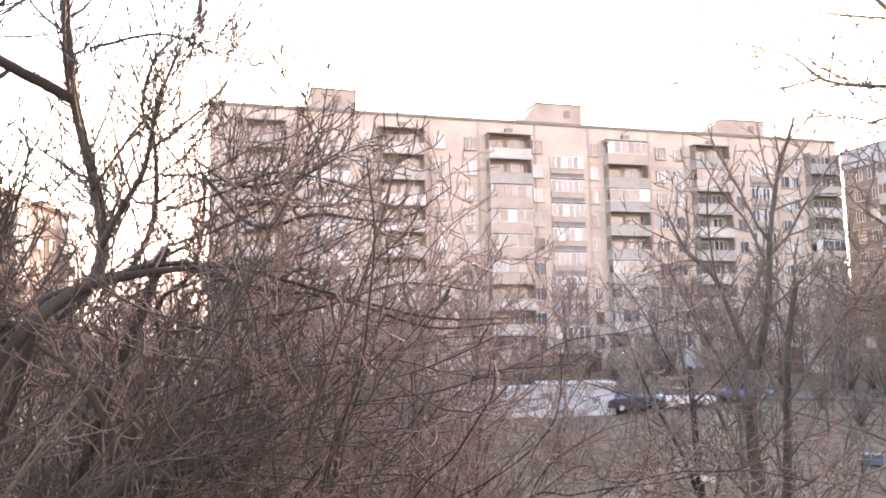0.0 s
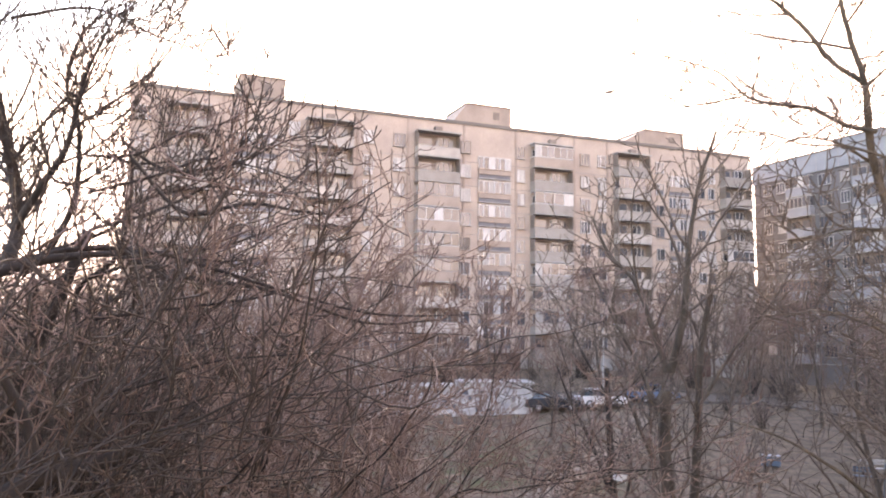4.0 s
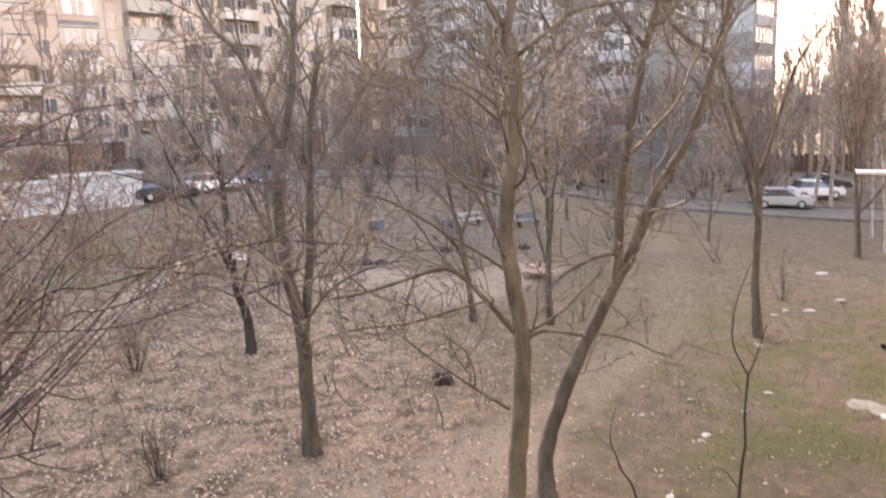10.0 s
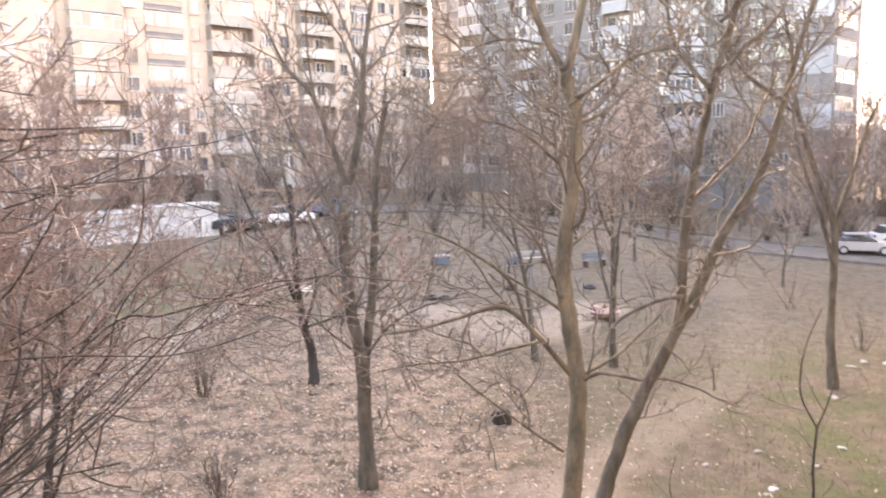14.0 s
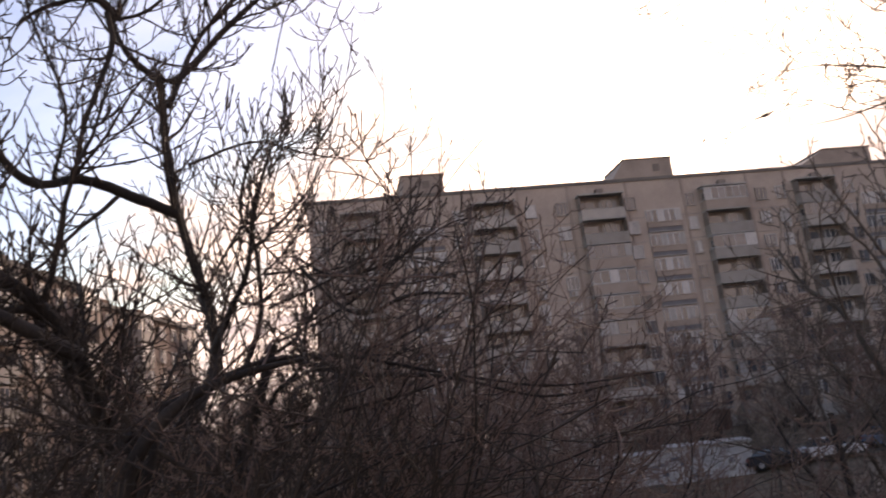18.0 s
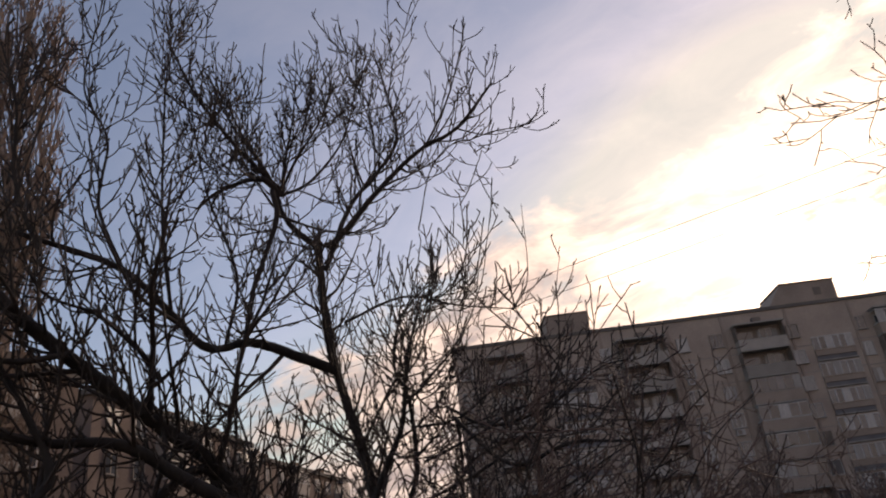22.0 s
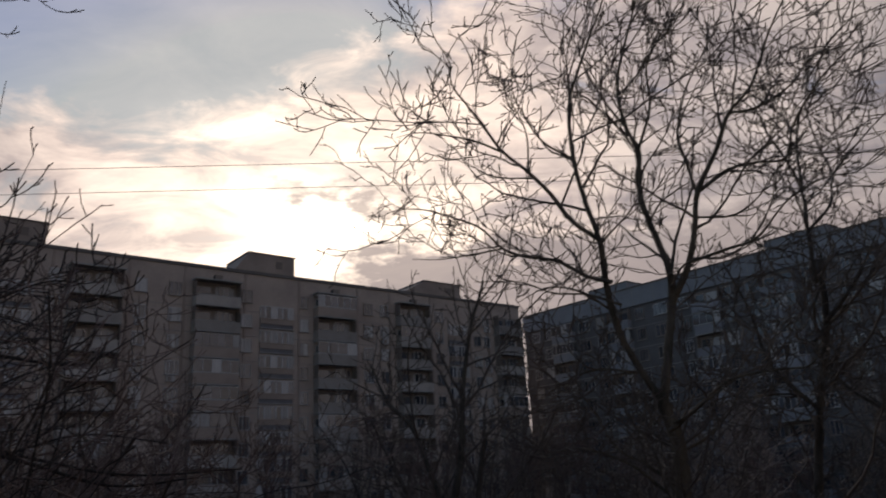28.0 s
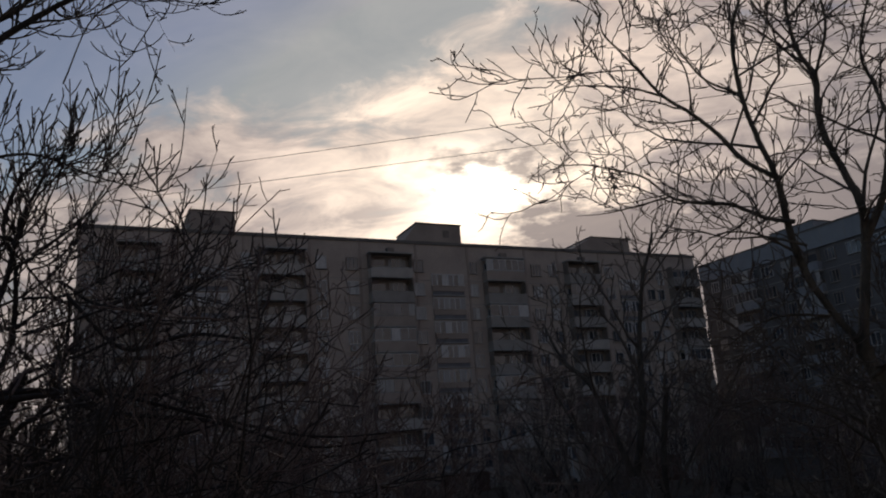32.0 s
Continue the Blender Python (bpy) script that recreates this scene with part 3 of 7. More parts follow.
def balcony(parent, x, z, w, deep, style, r, paint=None):
    """A projecting balcony: slab, parapet, side walls and, where closed in, glazing."""
    root = part("balcony", boxes("slab", [(0, w, -deep, 0.02, -0.14, 0.0)]), M_CONCRETE, parent, at=pose(x, 0, z))
    part("parapet", boxes("parapet", [(0, w, -deep, -deep + 0.09, 0, 1.0), (0, 0.08, -deep + 0.09, 0, 0, 1.0), (w - 0.08, w, -deep + 0.09, 0, 0, 1.0)]),
         paint or (M_PARAPET, M_PARAPET, M_PANEL_A2, M_PARAPET, M_PANEL_A2)[style % 5], root)
    if style in (1, 3):      # open balcony: brown back wall and side screens, its inner shade put into their colour
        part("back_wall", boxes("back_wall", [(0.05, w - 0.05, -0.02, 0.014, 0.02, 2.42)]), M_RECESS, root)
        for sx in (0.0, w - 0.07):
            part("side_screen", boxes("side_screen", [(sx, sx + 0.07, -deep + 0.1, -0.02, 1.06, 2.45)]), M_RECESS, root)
    part("rail", boxes("rail", [(-0.02, w + 0.02, -deep - 0.03, -deep + 0.12, 1.0, 1.06)]), M_CONCRETE, root)
    part("doorway", boxes("doorway", [(0.25, w * 0.42, -0.03, 0.015, 0.05, 2.15)]), M_FRAME_OLD if style % 2 else M_FRAME, root)
    part("pane", boxes("pane", [(0.35, w * 0.42 - 0.1, -0.045, -0.034, 0.7, 2.05)]), M_GLASS, root)
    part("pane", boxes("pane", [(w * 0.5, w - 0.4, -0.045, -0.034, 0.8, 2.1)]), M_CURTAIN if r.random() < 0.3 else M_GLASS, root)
    if style in (0, 2, 4):
        n = int(r.integers(4, 7))
        fm = M_FRAME if r.random() < 0.65 else M_FRAME_OLD
        bars = [(0, w, -deep, -deep + 0.06, 1.06, 1.14), (0, w, -deep, -deep + 0.06, 2.36, 2.44)]
        bars += [(max(0, k * w / n - 0.035), min(w, k * w / n + 0.035), -deep, -deep + 0.06, 1.14, 2.36) for k in range(n + 1)]
        bars += [(0, 0.06, -deep + 0.06, 0, 1.06, 1.14), (w - 0.06, w, -deep + 0.06, 0, 1.06, 1.14), (0, 0.06, -deep + 0.06, 0, 2.36, 2.44), (w - 0.06, w, -deep + 0.06, 0, 2.36, 2.44)]
        part("glazing_frame", boxes("glazing_frame", bars), fm, root)
        for k in range(n):
            part("pane", boxes("pane", [(k * w / n + 0.035, (k + 1) * w / n - 0.035, -deep + 0.02, -deep + 0.035, 1.14, 2.36)]),
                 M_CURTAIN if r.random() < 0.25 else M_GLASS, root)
    return root


def loggia(parent, x, z, w):
    """A stair landing opened by a row of windows over a parapet; a dark strip stands for shade."""
    root = part("landing", boxes("landing_slab", [(0, w, -0.25, 0.02, -0.12, 0.0)]), M_CONCRETE, parent, at=pose(x, 0, z))
    part("parapet", boxes("parapet", [(0, w, -0.22, -0.1, 0.42, 0.95)]), M_PANEL_A2, root)
    # shade below the parapet, drawn as a dark strip
    part("opening", boxes("opening", [(0.06, w - 0.06, -0.12, -0.08, 0.0, 0.42)]), M_SLATE_DARK, root, "dark slate-coloured strip standing for shade under the parapet")
    part("sill", boxes("sill", [(-0.03, w + 0.03, -0.3, -0.02, 0.95, 1.03)]), M_PANEL_A, root)
    n = 6
    bars = [(0, w, -0.14, -0.08, 2.3, 2.4)] + [(max(0, k * w / n - 0.07), min(w, k * w / n + 0.07), -0.14, -0.08, 1.03, 2.3) for k in range(n + 1)]
    part("glazing_frame", boxes("glazing_frame", bars), M_FRAME, root)
    for k in range(n):
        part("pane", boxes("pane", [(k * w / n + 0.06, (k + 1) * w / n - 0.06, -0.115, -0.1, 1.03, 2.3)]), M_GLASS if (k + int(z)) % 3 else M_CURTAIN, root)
    return root


def block_a():
    A = thing("apartment_block", pose(-42.1, 61.7, 0, 0, 0, 33.4), "nine-storey sandy grey panel block in shade, glazed balconies", "building")
    r = rng_at(11)
    LEN, TOP = 74.1, 31.2
    part("wall", boxes("wall", [(0, LEN, 0.02, 12.5, 0.5, TOP - 0.35)]), M_PANEL_A, A)
    part("roof", boxes("roof", [(-0.15, LEN + 0.15, -0.12, 12.7, TOP - 0.35, TOP)]), M_ROOF, A)
    part("plinth", boxes("plinth", [(-0.06, LEN + 0.06, -0.1, 0.02, 0.5, 5.3)]), M_CONCRETE, A)
    for x0, s, x1, h in ((9.9, 0.0, 14.3, 2.2), (32.7, 1.7, 39.9, 2.3), (54.9, 3.4, 64.2, 1.9)):
        v = [(x0, 0.6, 0), (x1, 0.6, 0), (x1, 6.5, 0), (x0, 6.5, 0), (x0 + s, 0.6, h), (x1, 0.6, h), (x1, 6.5, h), (x0 + s, 6.5, h)]
        ph = part("roof_house", mesh_of("roof_house", v, BOX_FACES, M_PANEL_A2), None, A, "lift housing on the roof", at=pose(0, 0, TOP - 0.02))
        part("cap", boxes("cap", [(x0 + s - 0.12, x1 + 0.12, 0.48, 6.6, h, h + 0.12)]), M_ROOF, ph)
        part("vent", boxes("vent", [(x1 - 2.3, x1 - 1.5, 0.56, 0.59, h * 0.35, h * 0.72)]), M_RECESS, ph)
    floors = [26.8 - STOREY * k for k in range(9)]
    # vertical panel joints
    for x in (2.4, 8.3, 15.0, 21.8, 27.3, 33.8, 40.2, 47.8, 52.4, 58.6, 65.0, 68.3):
        part("pilaster", boxes("pilaster", [(x - 0.12, x + 0.12, -0.06, 0.018, 5.3, TOP - 0.36)]), M_PANEL_A2, A)
    for z in floors:
        part("storey_band", boxes("storey_band", [(0.0, LEN, -0.025, 0.0195, z - 0.09, z - 0.03)]), M_CONCRETE, A)
    for k, z in enumerate(floors):
        for x, w in ((0.5, 1.3), (14.7, 1.1), (22.4, 1.15), (25.7, 1.3), (33.4, 1.2), (40.3, 1.0), (48.6, 1.3), (51.0, 1.1), (59.3, 1.2), (65.6, 1.2), (67.3, 1.0)):
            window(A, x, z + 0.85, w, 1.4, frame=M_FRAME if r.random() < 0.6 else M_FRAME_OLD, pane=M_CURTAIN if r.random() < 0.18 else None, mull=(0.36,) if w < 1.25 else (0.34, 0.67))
            if r.random() < 0.12:
                ac = part("air_conditioner", boxes("air_conditioner", [(0, 0.8, -0.35, -0.02, 0, 0.55)]), M_FRAME, A, "small white outdoor cooling unit", at=pose(x + 0.15, 0, z + 0.15))
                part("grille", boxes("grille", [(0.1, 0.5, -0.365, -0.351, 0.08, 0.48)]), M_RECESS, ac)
        for x, w in ((3.3, 3.8), (16.4, 4.7), (28.1, 4.8), (42.0, 5.0), (53.2, 4.6), (69.2, 4.3)):
            balcony(A, x, z, w, 1.15, int(r.choice((0, 1, 1, 1, 2, 3, 3))), r)
            window(A, x + w * 0.55, z + 0.8, 1.3, 1.45, pane=M_GLASS)
    for k in range(9):
        z = 25.1 - STOREY * k
        for x, w in ((9.3, 4.3), (35.5, 4.0), (61.2, 3.2)):
            if z > 3.5:
                loggia(A, x, z, w)
    for x, w in ((28.1, 4.8), (42.0, 5.0), (16.4, 4.7), (3.3, 3.8), (53.2, 4.6)):
        c = part("canopy", boxes("canopy", [(x - 0.1, x + w + 0.1, -1.25, 0.02, 29.35, 29.5)]), M_CONCRETE, A)
        part("chimney_cowl", boxes("chimney_cowl", [(x + w * 0.42, x + w * 0.42 + 0.8, -0.9, -0.3, 29.5, 30.05)]), M_RECESS, c)
    for x in (11.2, 37.2, 62.6):
        e = part("entrance", boxes("entrance", [(x - 2.2, x + 2.2, -2.6, 0.02, 3.2, 6.1)]), M_BRICK, A, "reddish rendered entrance porch")
        part("porch_roof", boxes("porch_roof", [(x - 2.5, x + 2.5, -3.1, 0.02, 6.1, 6.3)]), M_CONCRETE, e)
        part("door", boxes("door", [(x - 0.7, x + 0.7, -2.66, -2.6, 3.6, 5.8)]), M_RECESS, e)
    return A


def block_b():
    ang = math.degrees(math.atan2(66.23 - 109.58, 50.9 - 22.42))
    B = thing("apartment_block", pose(22.42, 109.58, 0, 0, 0, ang), "nine-storey blue-grey panel block, pale attic band and balconies", "building")
    r = rng_at(12)
    LEN, TOP = 52.0, 31.2
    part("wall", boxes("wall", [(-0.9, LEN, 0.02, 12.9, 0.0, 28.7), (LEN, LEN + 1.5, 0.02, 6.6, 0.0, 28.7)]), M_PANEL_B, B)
    part("attic", boxes("attic", [(-0.9, LEN, -0.25, 13.0, 28.7, TOP - 0.15)]), M_PANEL_B_LIGHT, B, "pale blue-grey attic band")
    part("roof", boxes("roof", [(-1.0, LEN + 0.12, -0.37, 13.1, TOP - 0.15, TOP)]), M_ROOF, B)
    rh = part("roof_house", boxes("roof_house", [(38.0, 45.1, 0.2, 6.0, TOP, TOP + 1.0)]), M_PANEL_B_LIGHT, B, "lift housing on the roof")
    part("cap", boxes("cap", [(37.9, 45.2, 0.1, 6.1, TOP + 1.0, TOP + 1.12)]), M_ROOF, rh)
    rh = part("roof_house", boxes("roof_house", [(12.0, 18.5, 0.2, 6.0, TOP, TOP + 1.0)]), M_PANEL_B_LIGHT, B, "lift housing on the roof")
    part("cap", boxes("cap", [(11.9, 18.6, 0.1, 6.1, TOP + 1.0, TOP + 1.12)]), M_ROOF, rh)
    floors = [26.0 - STOREY * k for k in range(9)]
    for x in np.arange(0.0, LEN, 3.25):
        part("attic_joint", boxes("attic_joint", [(x - 0.04, x + 0.04, -0.27, -0.251, 28.75, TOP - 0.2)]), M_CONCRETE, B)
    for k, z in enumerate(floors):
        part("storey_band", boxes("storey_band", [(-0.85, LEN + 1.45, -0.03, 0.0195, z - 0.1, z - 0.02)]), M_CONCRETE, B)
        for j, x in enumerate((0.9, 3.2, 9.8, 13.0, 19.5, 22.4, 26.0, 32.0, 35.0, 41.6, 45.4, 48.0)):
            w = 1.9 if j % 3 == 2 else 1.35
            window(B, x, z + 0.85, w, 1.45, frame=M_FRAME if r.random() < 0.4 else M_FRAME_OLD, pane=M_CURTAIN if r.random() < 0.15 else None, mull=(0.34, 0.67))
        for x, w in ((5.2, 3.9), (15.2, 3.6), (28.2, 3.6), (37.0, 3.9)):
            balcony(B, x, z, w, 0.75, int(r.choice([0, 4, 4, 1, 3])), r, M_PANEL_B_MID)
    # pale and brown panels by the corner
    for z0, z1, m in ((22.75, 28.65, M_PANEL_B_BROWN), (19.9, 22.7, M_PANEL_B_LIGHT), (14.6, 17.1, M_PANEL_B_LIGHT), (9.2, 11.7, M_PANEL_B_LIGHT)):
        part("facing_panel", boxes("facing_panel", [(49.6, LEN + 1.5, -0.1, 0.018, z0, z1)]), m, B)
    # end wall: glazed loggias one over another, nearly flush with the wall
    x0 = LEN + 1.5
    for k, z in enumerate(floors):
        part("end_band", boxes("end_band", [(x0 + 0.001, x0 + 0.05, 0.3, 6.5, z - 0.12, z)]), M_CONCRETE, B)
        for y0 in (0.9,):
            g = part("end_loggia", boxes("end_loggia", [(x0, x0 + 0.12, y0, y0 + 5.4, z + 0.02, z + 1.0)]), M_PANEL_B_MID if k in (2, 4, 6) else M_PANEL_B, B)
            part("glazing_frame", boxes("glazing_frame", [(x0 + 0.002, x0 + 0.07, y0 + i * 1.08 - 0.05 if i else y0, y0 + i * 1.08 + 0.05, z + 1.0, z + 2.32) for i in range(6)] + [(x0 + 0.002, x0 + 0.07, y0, y0 + 5.4, z + 2.32, z + 2.42)]), M_FRAME, g)
            for i in range(5):
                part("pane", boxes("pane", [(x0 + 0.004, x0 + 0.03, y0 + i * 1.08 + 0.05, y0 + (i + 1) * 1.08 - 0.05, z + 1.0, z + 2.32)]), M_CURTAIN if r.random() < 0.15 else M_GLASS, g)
    # entrance
    e = part("entrance", boxes("entrance", [(34.6, 35.0, -2.0, 0.02, 0.3, 3.7), (38.6, 39.0, -2.0, 0.02, 0.3, 3.7), (34.4, 39.2, -2.3, 0.02, 3.7, 3.9)]), M_PANEL_B, B, "entrance porch with a dark doorway")
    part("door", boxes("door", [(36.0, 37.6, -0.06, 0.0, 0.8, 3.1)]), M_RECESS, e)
    return B


def far_block(m, length, top, mat, label, seed, depth=11.0, base=0.0):
    """A block farther off: walls, roof edge, rows of windows and balconies."""
    H = thing("apartment_block", m, label, "building")
    r = rng_at(seed)
    part("wall", boxes("wall", [(0, length, 0.02, depth, base - 1.5, top - 0.4)]), mat, H)
    part("roof", boxes("roof", [(-0.3, length + 0.3, -0.35, depth + 0.3, top - 0.4, top)]), M_ROOF, H)
    for x in (length * 0.2, length * 0.55, length * 0.85):
        part("chimney", boxes("chimney", [(x, x + 1.6, 2.0, 3.4, top, top + 1.3)]), M_BRICK, H)
    z = top - 3.2
    while z > base + 0.5:
        x = 1.0
        while x + 2 < length:
            if int(x / 3.2) % 4 == 2:
                balcony(H, x, z, 2.9, 1.0, int(r.integers(0, 5)), r)
            else:
                window(H, x + 0.4, z + 0.85, 1.4, 1.45, frame=M_FRAME if r.random() < 0.6 else M_FRAME_OLD, pane=M_CURTAIN if r.random() < 0.2 else None)
            x += 3.2
        z -= 2.8
    return H


block_a()
block_b()


def at_az(az, dist_, z=0.0):
    return dist_ * math.sin(radians(az)), dist_ * math.cos(radians(az)), z


# two blocks beyond the near-left tree, running away from the camera
def far_between(az0, d0, az1, d1, top, mat, label, seed, base=0.0):
    (x0, y0, _), (x1, y1, _) = at_az(az0, d0), at_az(az1, d1)
    return far_block(pose(x0, y0, 0, 0, 0, math.degrees(math.atan2(y1 - y0, x1 - x0))), math.hypot(x1 - x0, y1 - y0), top, mat, label, seed, base=base)


far_between(-78, 34, -61.5, 44, 8.6 + 44 * math.tan(radians(16.4)), M_FAR_ROSY, "five-storey rosy brown block with balconies behind bare trees", 21)
far_between(-60.5, 52, -49.9, 72, 8.6 + 72 * math.tan(radians(11.4)), M_FAR_ROSY, "rosy grey block behind bare trees", 22)
far_between(-49.3, 82, -43.2, 104, 8.6 + 104 * math.tan(radians(8.3)), M_FAR_ROSY, "distant sandy grey block under the sunset sky", 23)

# ---- bare trees ----
def bough(tree, r0, r1, *points):
    # a trunk or limb that tapers from r0 to r1 along the points
    tree.append((list(points), r0, r1))


T1, T3, T2, T5, T4, T6, S1, S2, LT, LT2, LT3 = [], [], [], [], [], [], [], [], [], [], []
bough(T1, 0.165, 0.105, (4.19, 10.60, 0.00), (4.27, 10.87, 2.41), (4.35, 10.84, 3.78), (4.38, 10.82, 4.86), (4.28, 10.86, 5.73), (4.17, 10.91, 6.62), (4.28, 10.86, 7.81), (4.35, 10.84, 8.79), (4.20, 10.84, 9.52))
bough(T1, 0.0663, 0.0094, (4.20, 10.84, 9.52), (3.90, 10.85, 10.05), (3.57, 10.75, 10.81), (3.36, 10.34, 11.88), (3.23, 10.30, 12.35), (3.11, 10.26, 12.88), (3.05, 10.20, 13.41), (3.07, 10.11, 14.03), (3.24, 9.98, 14.54), (3.44, 9.84, 15.05), (3.57, 9.71, 15.36), (3.71, 9.58, 15.77))
bough(T1, 0.078, 0.0109, (4.20, 10.84, 9.52), (4.38, 10.87, 10.24), (4.60, 11.00, 11.03), (4.54, 10.76, 11.48), (4.46, 10.86, 11.97), (4.35, 10.98, 12.58), (4.35, 11.05, 13.09), (4.43, 11.09, 13.66), (4.31, 11.21, 14.13), (4.29, 11.29, 14.97), (4.51, 11.28, 15.74), (4.74, 11.26, 16.42), (4.93, 11.25, 17.13))
bough(T1, 0.0585, 0.0094, (4.60, 11.00, 11.03), (4.80, 10.65, 11.53), (4.93, 10.50, 12.11), (5.00, 10.37, 12.62), (5.31, 10.13, 13.26), (5.48, 9.94, 13.73), (5.77, 9.68, 14.07), (6.03, 9.42, 14.78), (6.26, 9.17, 15.29))
bough(T1, 0.039, 0.0047, (3.36, 10.34, 11.88), (2.97, 10.35, 12.20), (2.70, 10.33, 12.60), (2.38, 10.31, 12.96), (2.02, 10.30, 13.29), (1.77, 10.25, 13.64), (1.49, 10.20, 14.05), (1.28, 10.14, 14.35), (1.25, 10.05, 14.69), (1.05, 9.99, 15.04), (0.93, 9.91, 15.38))
bough(T1, 0.0198, 0.0045, (1.99, 10.17, 13.23), (1.58, 10.16, 13.41), (1.15, 10.14, 13.50), (0.73, 10.10, 13.53), (0.39, 10.04, 13.42))
bough(T1, 0.0351, 0.0039, (3.52, 10.44, 11.25), (3.21, 10.64, 11.40), (2.82, 10.84, 11.71), (2.38, 11.04, 11.85), (2.06, 11.20, 12.04), (1.75, 11.34, 12.43), (1.32, 11.50, 12.68), (0.87, 11.63, 12.87), (0.41, 11.75, 12.99), (0.00, 11.85, 13.49))
bough(T1, 0.0162, 0.0045, (2.06, 11.17, 12.03), (1.64, 11.41, 12.02), (1.11, 11.63, 12.01), (0.66, 11.83, 12.08))
bough(T1, 0.0198, 0.0045, (3.62, 10.46, 10.91), (3.13, 10.46, 11.08), (2.63, 10.44, 11.11), (2.13, 10.39, 11.28), (1.47, 10.35, 11.29))
bough(T1, 0.0198, 0.0054, (3.03, 10.23, 13.15), (2.61, 10.19, 13.41), (2.33, 10.10, 13.84), (2.17, 9.98, 14.25), (2.28, 9.80, 15.02))
bough(T1, 0.0162, 0.0045, (2.38, 10.29, 12.95), (2.40, 10.35, 13.68), (2.13, 10.48, 14.53), (2.10, 10.55, 15.19))
bough(T1, 0.027, 0.0072, (4.41, 11.03, 13.63), (4.70, 11.02, 14.40), (4.79, 11.09, 15.30), (5.22, 11.01, 16.03), (5.44, 11.02, 16.84))
bough(T1, 0.0225, 0.0054, (4.30, 11.18, 14.11), (4.08, 11.44, 14.73), (3.92, 11.68, 15.42), (3.76, 11.91, 16.38), (3.53, 12.17, 17.29))
bough(T1, 0.0315, 0.0072, (5.03, 10.44, 12.64), (5.42, 10.13, 12.88), (5.73, 9.85, 12.87), (6.01, 9.57, 12.81), (6.09, 9.40, 13.18), (6.19, 9.21, 13.44), (6.44, 8.92, 13.82), (6.78, 8.55, 14.13))
bough(T1, 0.027, 0.0063, (5.06, 10.53, 12.63), (5.02, 10.66, 13.21), (5.00, 10.78, 13.76), (5.21, 10.79, 14.48), (5.48, 10.78, 15.00), (5.94, 10.65, 15.79), (6.15, 10.65, 16.46))
bough(T1, 0.0198, 0.0054, (5.00, 10.56, 12.27), (5.54, 10.41, 12.25), (5.98, 10.28, 12.56), (6.33, 10.19, 12.99), (6.83, 9.99, 13.08))
bough(T1, 0.0225, 0.0054, (5.50, 9.98, 13.75), (5.76, 9.63, 13.66), (6.10, 9.22, 13.81), (6.29, 8.87, 14.06), (6.76, 8.31, 13.98))
bough(T1, 0.027, 0.0054, (4.78, 10.55, 11.55), (5.23, 10.16, 11.64), (5.52, 9.83, 11.70), (5.89, 9.43, 12.15), (6.31, 8.96, 12.29), (6.61, 8.55, 11.96))
bough(T1, 0.0585, 0.0156, (4.31, 10.85, 5.00), (3.87, 10.76, 5.54), (3.23, 10.72, 6.17), (2.69, 10.62, 6.15), (2.01, 10.53, 6.02), (1.30, 10.40, 5.98))
bough(T1, 0.027, 0.009, (4.18, 10.90, 3.79), (3.52, 10.85, 4.30), (2.82, 10.78, 4.90), (2.38, 10.61, 5.32))
bough(T1, 0.039, 0.0234, (4.41, 10.81, 4.92), (4.61, 10.45, 5.15), (5.04, 9.97, 5.15))
bough(T1, 0.0351, 0.0094, (4.22, 10.78, 9.10), (4.54, 10.39, 9.41), (4.86, 9.98, 9.71), (5.27, 9.50, 9.77), (5.51, 9.08, 9.76), (5.56, 8.78, 10.05))
bough(T1, 0.0225, 0.0063, (3.86, 10.86, 9.97), (3.32, 10.80, 10.03), (2.86, 10.70, 9.92), (2.34, 10.59, 9.62))
bough(T1, 0.0225, 0.0063, (3.56, 10.76, 10.89), (3.10, 10.66, 11.17), (2.58, 10.57, 11.23), (2.07, 10.44, 10.98))
bough(T1, 0.027, 0.0072, (4.09, 10.88, 8.27), (3.59, 10.85, 8.68), (2.91, 10.86, 8.93), (2.39, 10.78, 8.84))
bough(T1, 0.036, 0.009, (3.52, 10.72, 5.95), (3.37, 10.70, 6.41), (3.14, 10.68, 6.72), (2.62, 10.62, 7.08), (2.11, 10.55, 7.34), (1.28, 10.45, 7.58))
bough(T1, 0.034, 0.009, (4.40, 10.81, 5.00), (4.99, 10.80, 5.28), (5.41, 10.84, 5.59), (5.83, 10.86, 5.95), (6.03, 10.90, 6.34))
bough(T1, 0.032, 0.012, (4.22, 10.84, 5.98), (3.83, 10.80, 6.27), (3.50, 10.76, 6.49), (3.14, 10.68, 6.72))
bough(T1, 0.026, 0.007, (3.76, 10.76, 5.62), (3.21, 10.70, 5.55), (2.52, 10.62, 5.46), (1.73, 10.55, 5.48), (1.04, 10.45, 5.40))

bough(T3, 0.185, 0.115, (6.44, 14.35, 0.00), (6.52, 14.69, 0.84), (6.87, 14.64, 2.01), (7.25, 14.57, 3.02), (7.91, 14.33, 4.52), (8.39, 14.17, 5.49))
bough(T3, 0.105, 0.055, (7.98, 14.29, 4.70), (7.96, 14.12, 5.50), (7.92, 14.04, 6.45), (8.01, 13.89, 7.82), (8.23, 13.67, 9.49), (8.53, 13.38, 11.11), (8.52, 13.29, 12.27))
